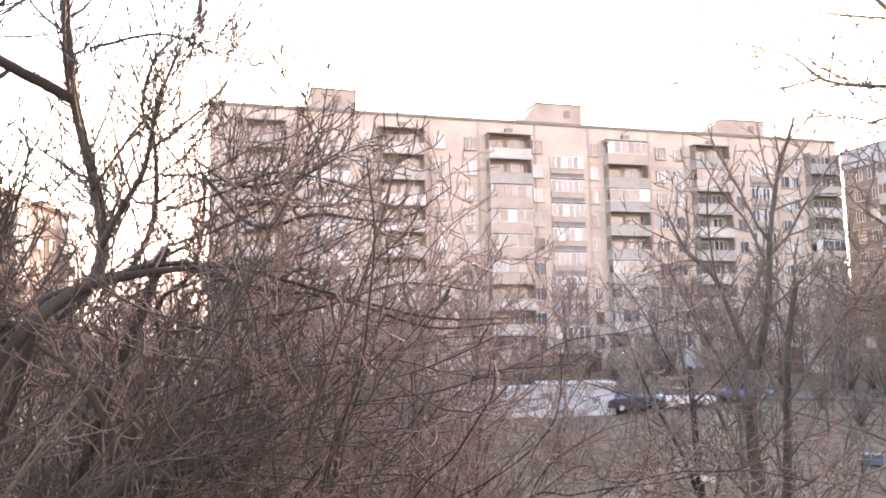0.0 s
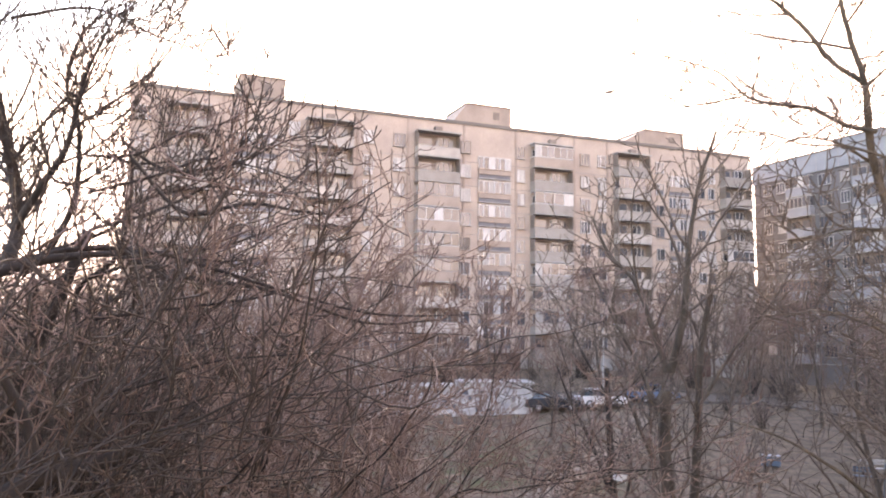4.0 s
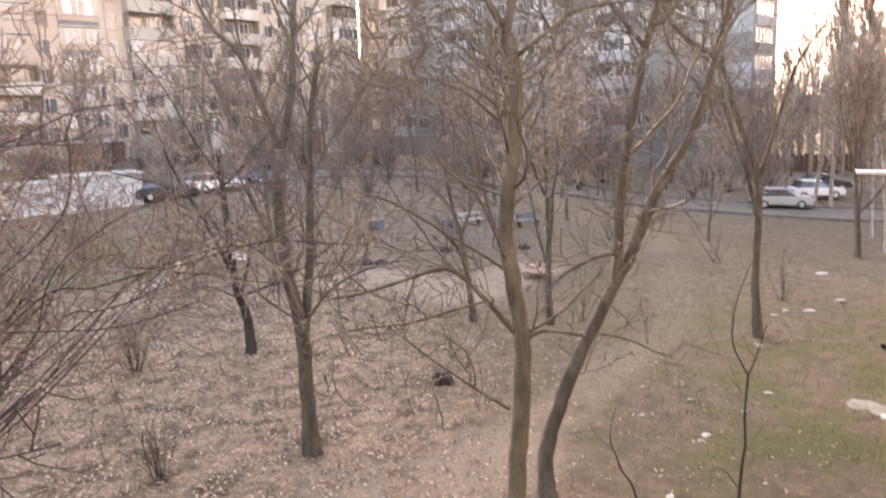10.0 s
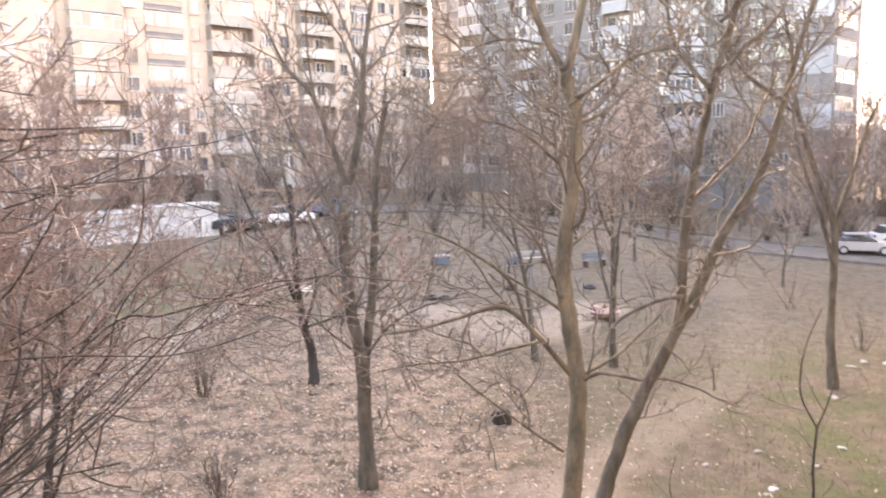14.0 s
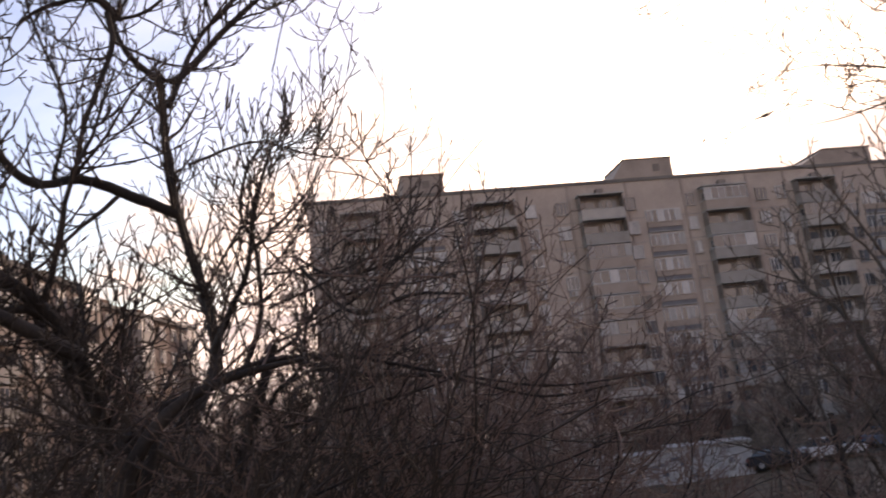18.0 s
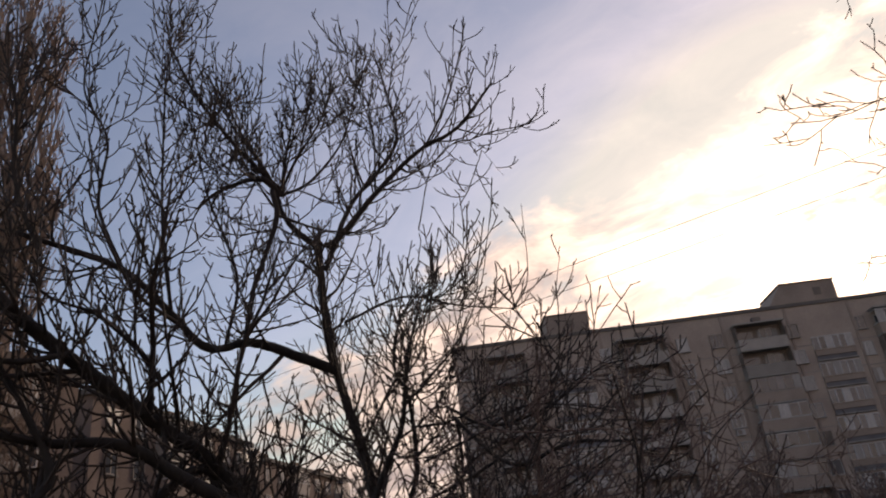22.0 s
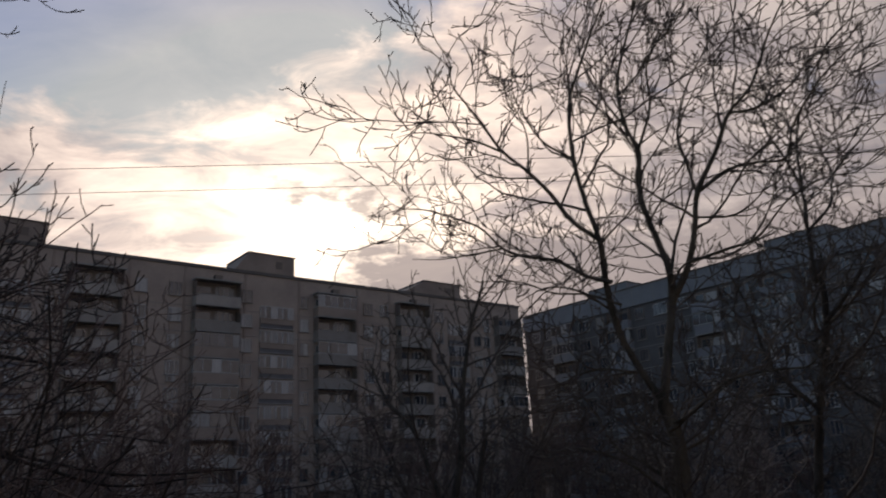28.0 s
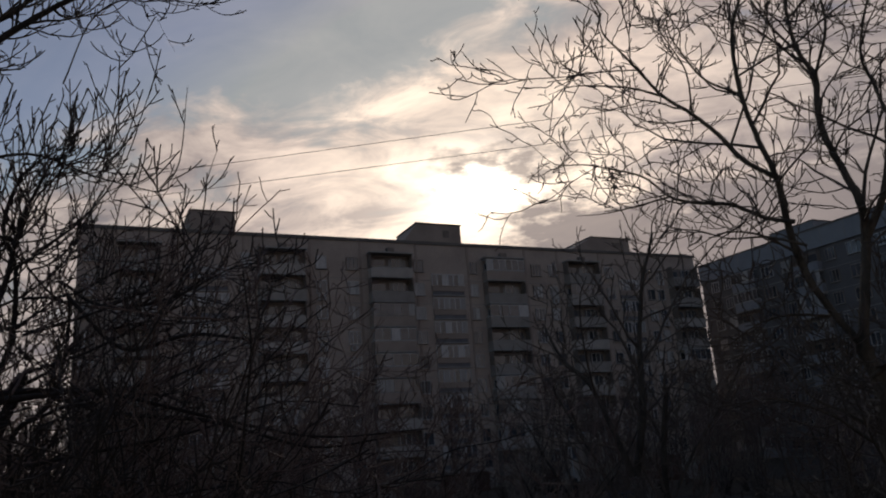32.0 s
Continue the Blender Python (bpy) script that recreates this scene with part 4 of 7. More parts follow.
bough(T3, 0.055, 0.012, (8.52, 13.29, 12.27), (8.25, 13.00, 11.78), (8.23, 12.92, 12.75), (8.21, 12.83, 13.52), (8.03, 12.84, 14.17), (7.79, 12.89, 14.73), (7.64, 12.88, 15.22), (7.29, 12.98, 15.65))
bough(T3, 0.035, 0.01, (8.25, 12.88, 13.54), (8.40, 12.97, 14.64), (8.72, 12.94, 15.49), (9.30, 12.72, 15.75), (9.93, 12.43, 16.72))
bough(T3, 0.035, 0.01, (8.27, 12.99, 12.77), (8.77, 12.88, 13.29), (8.99, 12.94, 13.90), (9.63, 12.70, 14.62), (10.08, 12.57, 15.04))
bough(T3, 0.022, 0.008, (8.96, 12.90, 13.88), (8.91, 13.17, 14.86), (9.01, 13.34, 15.83), (9.40, 13.32, 16.89))
bough(T3, 0.035, 0.01, (8.18, 13.33, 10.72), (8.67, 13.33, 11.15), (9.19, 13.30, 11.58), (9.81, 13.18, 12.33))
bough(T3, 0.12, 0.025, (8.22, 14.22, 5.15), (8.45, 14.14, 5.75), (8.78, 14.00, 6.66), (9.38, 13.76, 7.81), (9.78, 13.63, 9.28), (10.06, 13.59, 10.41), (10.42, 13.48, 11.75), (10.65, 13.46, 12.77))
bough(T3, 0.05, 0.02, (7.96, 13.99, 5.43), (7.27, 13.96, 5.36), (6.43, 13.97, 4.95), (6.08, 13.73, 4.38))
bough(T3, 0.05, 0.015, (8.20, 13.61, 9.49), (7.49, 13.76, 10.36), (7.19, 13.66, 11.43), (6.80, 13.61, 12.36))
bough(T3, 0.05, 0.015, (9.67, 13.47, 9.27), (9.23, 14.14, 9.88), (8.93, 14.69, 10.75))
bough(T3, 0.045, 0.015, (8.49, 13.32, 11.09), (8.84, 12.71, 11.73), (9.04, 12.19, 12.43))

bough(T2, 0.2, 0.13, (1.89, 18.74, 0.00), (1.87, 18.98, 1.39), (1.85, 18.98, 3.02), (1.61, 19.01, 4.62), (1.50, 19.02, 6.15), (1.54, 19.01, 7.21))
bough(T2, 0.13, 0.06, (1.90, 19.08, 2.69), (2.18, 19.18, 4.80), (2.32, 19.29, 6.46), (2.45, 19.40, 8.21), (2.73, 19.49, 9.66))
bough(T2, 0.09, 0.03, (1.61, 19.09, 7.64), (1.28, 19.29, 8.75), (0.88, 19.49, 9.88), (0.27, 19.69, 10.59), (-0.14, 19.87, 11.58))
bough(T2, 0.1, 0.03, (1.68, 19.09, 7.64), (2.01, 18.93, 9.03), (2.14, 18.79, 10.67), (2.40, 18.63, 12.16), (2.78, 18.45, 13.36))
bough(T2, 0.05, 0.02, (1.18, 19.03, 5.70), (0.83, 18.75, 6.58), (0.49, 18.46, 7.41))
bough(T2, 0.045, 0.01, (1.87, 18.98, 3.17), (2.58, 18.63, 4.15), (3.50, 18.21, 4.69), (4.51, 17.71, 4.94))
bough(T2, 0.04, 0.01, (1.71, 19.00, 4.33), (0.88, 18.78, 5.30), (0.06, 18.54, 5.69), (-1.00, 18.24, 5.48))
bough(T2, 0.035, 0.008, (1.80, 18.79, 3.37), (1.00, 18.51, 4.12), (0.21, 18.20, 4.96), (-0.48, 17.86, 4.98))
bough(T2, 0.06, 0.015, (1.52, 19.11, 6.27), (1.03, 19.31, 7.62), (0.43, 19.50, 8.81), (-0.14, 19.67, 10.09))
bough(T2, 0.05, 0.012, (2.34, 19.13, 6.88), (3.16, 19.22, 8.18), (4.08, 19.25, 9.36), (4.73, 19.31, 10.43))

bough(T5, 0.17, 0.09, (0.84, 27.16, 0.00), (0.82, 27.46, 1.23), (0.56, 27.46, 2.28), (0.44, 27.47, 3.68), (0.36, 27.47, 5.42), (0.31, 27.47, 7.30))
bough(T5, 0.09, 0.03, (0.37, 27.47, 3.10), (-0.25, 27.47, 4.72), (-0.94, 27.45, 6.10), (-1.45, 27.43, 7.41))
bough(T5, 0.07, 0.03, (0.62, 27.26, 2.11), (1.06, 27.25, 3.65), (0.96, 27.25, 4.43), (0.47, 27.27, 4.87))
bough(T5, 0.05, 0.012, (0.23, 27.47, 5.81), (-1.26, 27.04, 6.16), (-2.59, 26.53, 6.66), (-3.67, 26.00, 7.03))
bough(T5, 0.045, 0.01, (0.38, 27.27, 3.72), (-0.82, 26.75, 4.14), (-1.92, 26.19, 3.08), (-2.54, 25.64, 1.67))
bough(T5, 0.045, 0.01, (0.72, 27.26, 2.20), (1.85, 26.88, 2.63), (3.16, 26.42, 3.26), (4.78, 25.84, 3.17))
bough(T5, 0.05, 0.012, (0.34, 27.67, 5.98), (1.64, 27.82, 7.21), (2.74, 27.94, 8.86), (3.49, 28.06, 10.74))
bough(T5, 0.05, 0.012, (0.29, 27.67, 6.36), (-0.57, 27.86, 7.89), (-1.24, 28.04, 9.36), (-2.20, 28.18, 10.78))
bough(T5, 0.035, 0.008, (0.62, 27.26, 2.11), (-0.47, 26.60, 2.80), (-1.31, 25.90, 2.70), (-2.12, 25.17, 2.28))

bough(T4, 0.16, 0.08, (18.27, 22.18, 0.00), (18.29, 22.44, 1.67), (18.28, 22.45, 3.80), (18.22, 22.50, 5.65), (17.57, 23.02, 8.09), (17.08, 23.39, 10.27))
bough(T4, 0.08, 0.03, (18.22, 22.50, 5.45), (18.63, 22.16, 7.45), (19.01, 21.83, 9.37), (19.65, 21.25, 10.82))
bough(T4, 0.09, 0.03, (18.24, 22.37, 4.21), (17.74, 22.60, 6.12), (17.16, 22.87, 7.84), (16.86, 22.93, 9.57), (17.04, 22.61, 11.46), (16.81, 22.61, 12.77))
bough(T4, 0.05, 0.02, (16.99, 23.10, 9.39), (15.95, 23.84, 10.58), (15.33, 24.25, 11.60))

bough(T6, 0.13, 0.02, (9.63, 28.28, 0.00), (9.55, 28.63, 1.50), (9.40, 28.68, 2.90), (9.05, 28.79, 4.51), (8.80, 28.90, 6.00), (8.85, 29.05, 7.60), (8.60, 29.10, 9.30))
bough(T6, 0.06, 0.012, (9.30, 28.71, 3.30), (9.70, 28.60, 4.40), (10.15, 28.45, 5.50), (10.40, 28.50, 6.90))
bough(T6, 0.055, 0.012, (9.12, 28.77, 4.20), (8.50, 28.60, 5.10), (7.80, 28.50, 5.90), (7.45, 28.35, 7.10))

bough(S1, 0.034, 0.022, (9.50, 12.00, 0.00), (9.64, 12.21, 0.46), (9.66, 12.19, 1.23), (9.70, 12.16, 1.74), (9.67, 12.18, 2.36), (9.70, 12.16, 3.16))
bough(S1, 0.02, 0.007, (9.69, 12.17, 3.16), (9.46, 12.35, 3.80), (9.49, 12.32, 4.63), (9.69, 12.17, 5.44))
bough(S1, 0.02, 0.008, (9.70, 12.16, 3.16), (9.81, 12.07, 3.59), (9.92, 11.98, 4.19))
bough(S1, 0.015, 0.006, (9.64, 12.21, 0.72), (9.41, 12.39, 1.08), (9.18, 12.56, 1.05))

bough(S2, 0.032, 0.006, (7.80, 12.88, 0.00), (7.90, 13.18, 0.28), (7.80, 13.24, 0.67), (7.61, 13.35, 0.99), (7.52, 13.40, 1.31), (7.44, 13.45, 1.50), (7.42, 13.46, 1.82), (7.51, 13.41, 2.33))

bough(LT, 0.15, 0.062, (-9.00, 6.39, 0.00), (-8.40, 6.69, 7.20), (-8.07, 7.25, 8.02), (-7.88, 7.64, 8.55), (-7.66, 8.03, 9.02), (-7.49, 8.35, 9.52), (-7.60, 8.57, 10.03), (-7.70, 8.49, 10.81), (-7.91, 8.29, 11.92), (-8.01, 8.20, 13.08), (-8.04, 8.17, 14.21))
bough(LT, 0.06, 0.02, (-7.97, 8.10, 14.11), (-7.66, 8.17, 14.05), (-7.02, 8.52, 14.80), (-6.31, 8.85, 15.42), (-5.62, 9.11, 15.69), (-4.93, 9.31, 16.36))
bough(LT, 0.06, 0.025, (-7.89, 8.04, 13.96), (-8.11, 7.57, 14.39), (-8.12, 7.28, 14.94), (-8.22, 6.90, 14.97), (-8.54, 6.22, 14.40), (-8.57, 5.87, 13.19))
bough(LT, 0.045, 0.03, (-7.88, 7.05, 14.69), (-7.85, 7.08, 14.14), (-8.08, 6.82, 13.03), (-8.17, 6.71, 12.19))
bough(LT, 0.085, 0.03, (-7.85, 8.21, 11.94), (-8.16, 7.46, 12.20), (-8.25, 6.88, 12.27), (-8.37, 6.24, 12.10), (-8.39, 5.67, 12.48), (-8.46, 4.98, 12.96), (-8.59, 4.09, 13.13), (-8.52, 3.48, 13.11))
bough(LT, 0.045, 0.015, (-8.20, 7.59, 14.96), (-8.40, 6.86, 15.57), (-8.55, 6.12, 16.35), (-8.56, 5.53, 17.18))
bough(LT, 0.05, 0.015, (-7.97, 8.24, 13.68), (-7.71, 8.71, 14.97), (-7.15, 9.39, 16.20), (-7.30, 9.49, 17.45), (-7.56, 9.52, 18.69))
bough(LT, 0.12, 0.06, (-9.00, 6.39, 0.00), (-6.81, 6.24, 8.03), (-6.66, 5.81, 8.71), (-6.55, 5.53, 9.34), (-6.58, 5.08, 10.07), (-6.76, 4.38, 10.56), (-6.95, 3.53, 11.16), (-7.00, 2.80, 11.69), (-6.95, 2.17, 12.35), (-6.83, 1.64, 12.55))
bough(LT, 0.04, 0.012, (-7.51, 8.25, 10.67), (-6.89, 8.52, 11.65), (-6.54, 8.53, 11.21), (-6.09, 8.62, 10.77), (-5.45, 8.79, 10.78))
bough(LT, 0.03, 0.008, (-5.90, 8.29, 10.93), (-5.38, 8.40, 10.59), (-4.63, 8.60, 10.66), (-3.86, 8.75, 11.01), (-3.40, 8.72, 11.02))
bough(LT, 0.078, 0.022, (-6.15, 5.07, 9.58), (-6.43, 4.46, 9.97), (-6.59, 3.93, 10.26), (-6.81, 3.18, 10.28), (-6.91, 2.55, 10.52), (-6.93, 2.00, 10.68))
bough(LT, 0.035, 0.01, (-6.68, 4.19, 10.59), (-6.58, 4.21, 11.04), (-6.77, 3.75, 11.54), (-6.96, 3.23, 11.76), (-7.01, 2.95, 12.34))
bough(LT, 0.035, 0.012, (-6.77, 3.44, 11.10), (-6.81, 2.90, 10.96), (-6.81, 2.39, 11.10), (-6.75, 1.92, 10.97))
bough(LT, 0.068, 0.04, (-6.80, 3.80, 9.44), (-6.72, 4.32, 9.74), (-6.65, 4.77, 10.08), (-6.67, 5.07, 10.03))
bough(LT, 0.062, 0.02, (-6.68, 2.69, 9.47), (-6.61, 3.10, 9.68), (-6.62, 3.31, 9.98), (-6.82, 3.13, 10.54), (-7.04, 2.89, 11.13))
bough(LT, 0.12, 0.07, (-7.30, 3.50, 0.00), (-7.05, 3.45, 4.50), (-6.90, 3.55, 8.00), (-6.80, 3.80, 9.44))
bough(LT, 0.06, 0.062, (-6.86, 3.60, 8.40), (-6.78, 3.10, 9.00), (-6.68, 2.69, 9.47))
bough(LT, 0.045, 0.012, (-7.13, 8.58, 9.55), (-6.84, 8.66, 10.29), (-6.77, 8.56, 11.27), (-6.83, 8.36, 11.79), (-6.60, 8.39, 12.52), (-6.05, 8.64, 13.01))
bough(LT, 0.03, 0.008, (-7.06, 8.38, 9.54), (-6.27, 8.61, 9.87), (-5.79, 8.57, 10.23), (-4.96, 8.73, 10.42), (-4.20, 8.78, 10.31))
bough(LT, 0.055, 0.012, (-7.47, 8.38, 9.87), (-7.07, 8.29, 10.37), (-6.66, 8.21, 10.87), (-6.33, 8.05, 11.71), (-5.88, 7.99, 12.54))
bough(LT, 0.03, 0.008, (-8.44, 5.70, 12.50), (-8.61, 5.63, 13.79), (-8.71, 5.65, 15.10), (-8.79, 5.71, 16.64), (-8.83, 5.83, 17.88))
bough(LT, 0.03, 0.008, (-8.44, 4.96, 12.95), (-8.53, 4.61, 13.83), (-8.42, 4.60, 14.80), (-8.49, 4.25, 15.50), (-8.37, 4.27, 16.52))
bough(LT, 0.03, 0.008, (-8.49, 6.64, 12.24), (-8.23, 6.64, 13.23), (-8.34, 6.18, 14.49), (-8.34, 5.85, 15.89))
bough(LT, 0.02, 0.006, (-6.97, 8.46, 14.75), (-6.92, 8.49, 15.95), (-7.06, 8.38, 16.79), (-7.13, 8.32, 17.78))
bough(LT, 0.02, 0.006, (-6.34, 8.68, 13.92), (-6.05, 8.89, 15.07), (-5.52, 9.22, 15.45), (-5.09, 9.46, 14.67))
bough(LT, 0.025, 0.006, (-7.45, 8.04, 12.57), (-6.54, 8.37, 12.77), (-5.69, 8.56, 12.41), (-4.86, 8.67, 12.12))
bough(LT, 0.01, 0.004, (-4.86, 8.67, 12.12), (-4.63, 8.79, 12.57), (-4.55, 8.83, 13.70))
bough(LT, 0.01, 0.004, (-4.62, 8.80, 11.98), (-4.40, 8.91, 12.08), (-4.19, 9.01, 12.78))
bough(LT, 0.012, 0.004, (-5.73, 8.62, 12.43), (-5.34, 8.86, 13.14), (-5.12, 8.98, 14.03))
bough(LT, 0.03, 0.01, (-7.82, 3.58, 12.55), (-7.96, 3.28, 13.49), (-7.99, 3.20, 14.50), (-8.10, 2.93, 15.46))

for dx, dy, dz, lean in ((0.35, 0.35, 0.25, 0.25), (0.05, 0.1, 0.75, 0.1), (-0.25, -0.2, 0.7, -0.2), (0.2, 0.15, 0.6, 0.5), (-0.1, -0.3, 0.5, -0.5)):
    k = Vector((-8.08, 7.4, 14.8))
    bough(LT, 0.03, 0.008, k, k + Vector((dx, dy, dz)), k + Vector((dx * 1.9 + lean * 0.3, dy * 1.9 + lean * 0.3, dz + 0.75)), k + Vector((dx * 2.2 + lean * 0.7, dy * 2.2 + lean * 0.7, dz + 1.7)))
bough(LT2, 0.15, 0.12, (-5.40, 3.90, 0.00), (-5.10, 4.10, 3.60), (-4.56, 4.56, 7.08))
bough(LT2, 0.09, 0.075, (-5.10, 4.10, 3.60), (-5.20, 4.40, 6.60), (-5.12, 4.66, 8.44))
bough(LT2, 0.06, 0.034, (-5.20, 4.40, 6.60), (-5.40, 5.00, 8.00), (-5.36, 5.32, 9.01))
bough(LT2, 0.12, 0.04, (-4.56, 4.56, 7.08), (-4.31, 4.80, 7.38), (-4.15, 4.94, 7.53), (-3.84, 5.18, 7.60), (-3.46, 5.44, 7.76))
bough(LT2, 0.05, 0.02, (-4.15, 4.94, 7.53), (-4.25, 4.85, 8.00), (-4.43, 4.69, 8.39), (-4.62, 4.50, 8.63))
bough(LT2, 0.034, 0.006, (-5.36, 5.32, 9.01), (-5.07, 5.50, 9.13), (-4.63, 5.79, 9.31), (-4.00, 6.16, 9.30), (-3.11, 6.58, 9.02), (-2.18, 6.87, 8.78), (-1.18, 7.05, 8.78))
bough(LT2, 0.075, 0.014, (-5.12, 4.66, 8.44), (-4.97, 4.82, 8.80), (-4.71, 5.08, 9.07), (-4.27, 5.44, 9.22), (-3.73, 5.82, 9.28))
bough(LT2, 0.032, 0.008, (-5.73, 7.47, 8.37), (-5.69, 7.30, 9.02), (-5.27, 7.39, 9.46), (-5.12, 7.30, 10.49), (-5.32, 6.95, 10.89), (-4.63, 7.22, 10.83), (-3.79, 7.51, 10.75))
bough(LT2, 0.035, 0.008, (-4.87, 6.86, 9.35), (-4.23, 6.95, 9.15), (-3.34, 7.11, 9.01), (-2.38, 7.19, 8.70), (-1.56, 7.13, 8.73))
bough(LT2, 0.035, 0.008, (-5.12, 7.30, 10.49), (-4.51, 7.40, 9.88), (-3.79, 7.51, 9.98), (-2.89, 7.62, 9.87), (-2.23, 7.58, 10.19))

bough(LT3, 0.02, 0.006, (-5.60, 7.31, 9.69), (-5.05, 7.56, 9.90), (-4.55, 7.75, 10.18), (-4.02, 7.91, 10.59), (-3.62, 7.99, 10.86))
bough(LT3, 0.02, 0.006, (-5.90, 7.58, 10.60), (-5.41, 7.81, 10.65), (-4.89, 8.01, 10.96), (-4.39, 8.18, 11.13), (-3.97, 8.27, 11.49))
bough(LT3, 0.02, 0.006, (-5.39, 6.96, 10.04), (-4.78, 7.26, 10.27), (-4.28, 7.44, 10.48), (-3.74, 7.60, 10.39), (-3.11, 7.76, 10.17))
bough(LT3, 0.02, 0.006, (-5.09, 6.69, 9.12), (-4.51, 6.96, 9.36), (-3.85, 7.21, 9.50), (-3.14, 7.43, 9.81), (-2.53, 7.54, 9.94))
bough(LT3, 0.02, 0.006, (-5.97, 7.78, 11.17), (-5.58, 8.05, 11.59), (-5.27, 8.26, 12.15), (-5.14, 8.33, 12.68))
bough(LT3, 0.02, 0.006, (-4.83, 6.38, 8.70), (-4.16, 6.65, 8.81), (-3.42, 6.87, 8.92), (-2.62, 7.04, 9.14), (-1.86, 7.10, 9.04))



for tree, seed, stem in ((T1, 171, ((4.2, 10.9, 6.9), (4.28, 10.86, 9.4))), (T3, 172, ((8.0, 13.9, 7.4), (8.4, 13.5, 11.0)))):
    r = rng_at(seed)
    a, b = np.array(stem[0]), np.array(stem[1])
    for k in range(8):
        p = a + (b - a) * (k + r.random()) / 8
        turn, ln = k * 2.4 + r.normal(0, 0.3), r.uniform(1.3, 2.4)
        e = np.array([math.cos(turn), math.sin(turn), 0.45])
        q = [p]
        for j in range(4):
            e = e / np.linalg.norm(e) + r.normal(0, 0.28, 3) + np.array([0, 0, 0.08])
            q.append(q[-1] + e / np.linalg.norm(e) * ln / 4)
        bough(tree, 0.026, 0.007, *q)


def unit(v):
    return v / (np.linalg.norm(v, axis=-1, keepdims=True) + 1e-9)


def sprout(pts, rad, count, length, spread, r, rings=4, thin=0.6, lift=0.25, start=0.2, wiggle=0.12, tip=0.25, rmin=0.0025):
    """Side branches of M limbs (M, K, 3): count on each, of about that length (M,), set off by spread degrees and bending up."""
    M, K, _ = pts.shape
    u = start + (1 - start) * (np.arange(count)[None] + r.random((M, count))) / count
    u = np.clip(u, 0, 0.985)
    f = u * (K - 1)
    i = np.clip(f.astype(int), 0, K - 2)
    w = (f - i)[..., None]
    m = np.arange(M)[:, None]
    p0 = pts[m, i] * (1 - w) + pts[m, i + 1] * w
    r0 = rad[m, i] * (1 - w[..., 0]) + rad[m, i + 1] * w[..., 0]
    tan = unit(pts[m, i + 1] - pts[m, i])
    a, b = frame_from(tan)
    phi = (np.arange(count)[None] * 2.4 + r.random((M, 1)) * 6.28 + r.normal(0, 0.5, (M, count)))[..., None]
    side = a * np.cos(phi) + b * np.sin(phi)
    s = np.radians(spread + r.normal(0, 9, (M, count)))[..., None]
    d = unit(tan * np.cos(s) + side * np.sin(s) + np.array([0, 0, lift]))
    ln = (length[:, None] * (1.1 - 0.6 * u) * r.uniform(0.55, 1.2, (M, count)))
    C = M * count
    p0, d, ln, r0 = p0.reshape(C, 3), d.reshape(C, 3), ln.reshape(C), r0.reshape(C)
    out = np.zeros((C, rings, 3))
    out[:, 0] = p0
    step = ln / (rings - 1)
    for k in range(1, rings):
        d = unit(d + r.normal(0, wiggle, (C, 3)) + np.array([0, 0, lift * 0.35]))
        out[:, k] = out[:, k - 1] + d * step[:, None]
    taper = np.linspace(1, tip, rings)[None]
    rr = np.maximum(np.minimum(r0 * thin, ln * 0.022)[:, None] * taper, rmin)
    return out, rr, ln


def limb_line(limb, n=4):
    pts, r0, r1 = limb
    p = smooth_line(np.array(pts, float), n)
    s = np.concatenate([[0], np.cumsum(np.linalg.norm(np.diff(p, axis=0), axis=1))])
    return p, r0 + (r1 - r0) * s / s[-1], s[-1]


def resample(p, rad, k):
    s = np.linspace(0, len(p) - 1, k)
    i = np.clip(s.astype(int), 0, len(p) - 2)
    w = s - i
    return p[i] * (1 - w[:, None]) + p[i + 1] * w[:, None], rad[i] * (1 - w) + rad[i + 1] * w


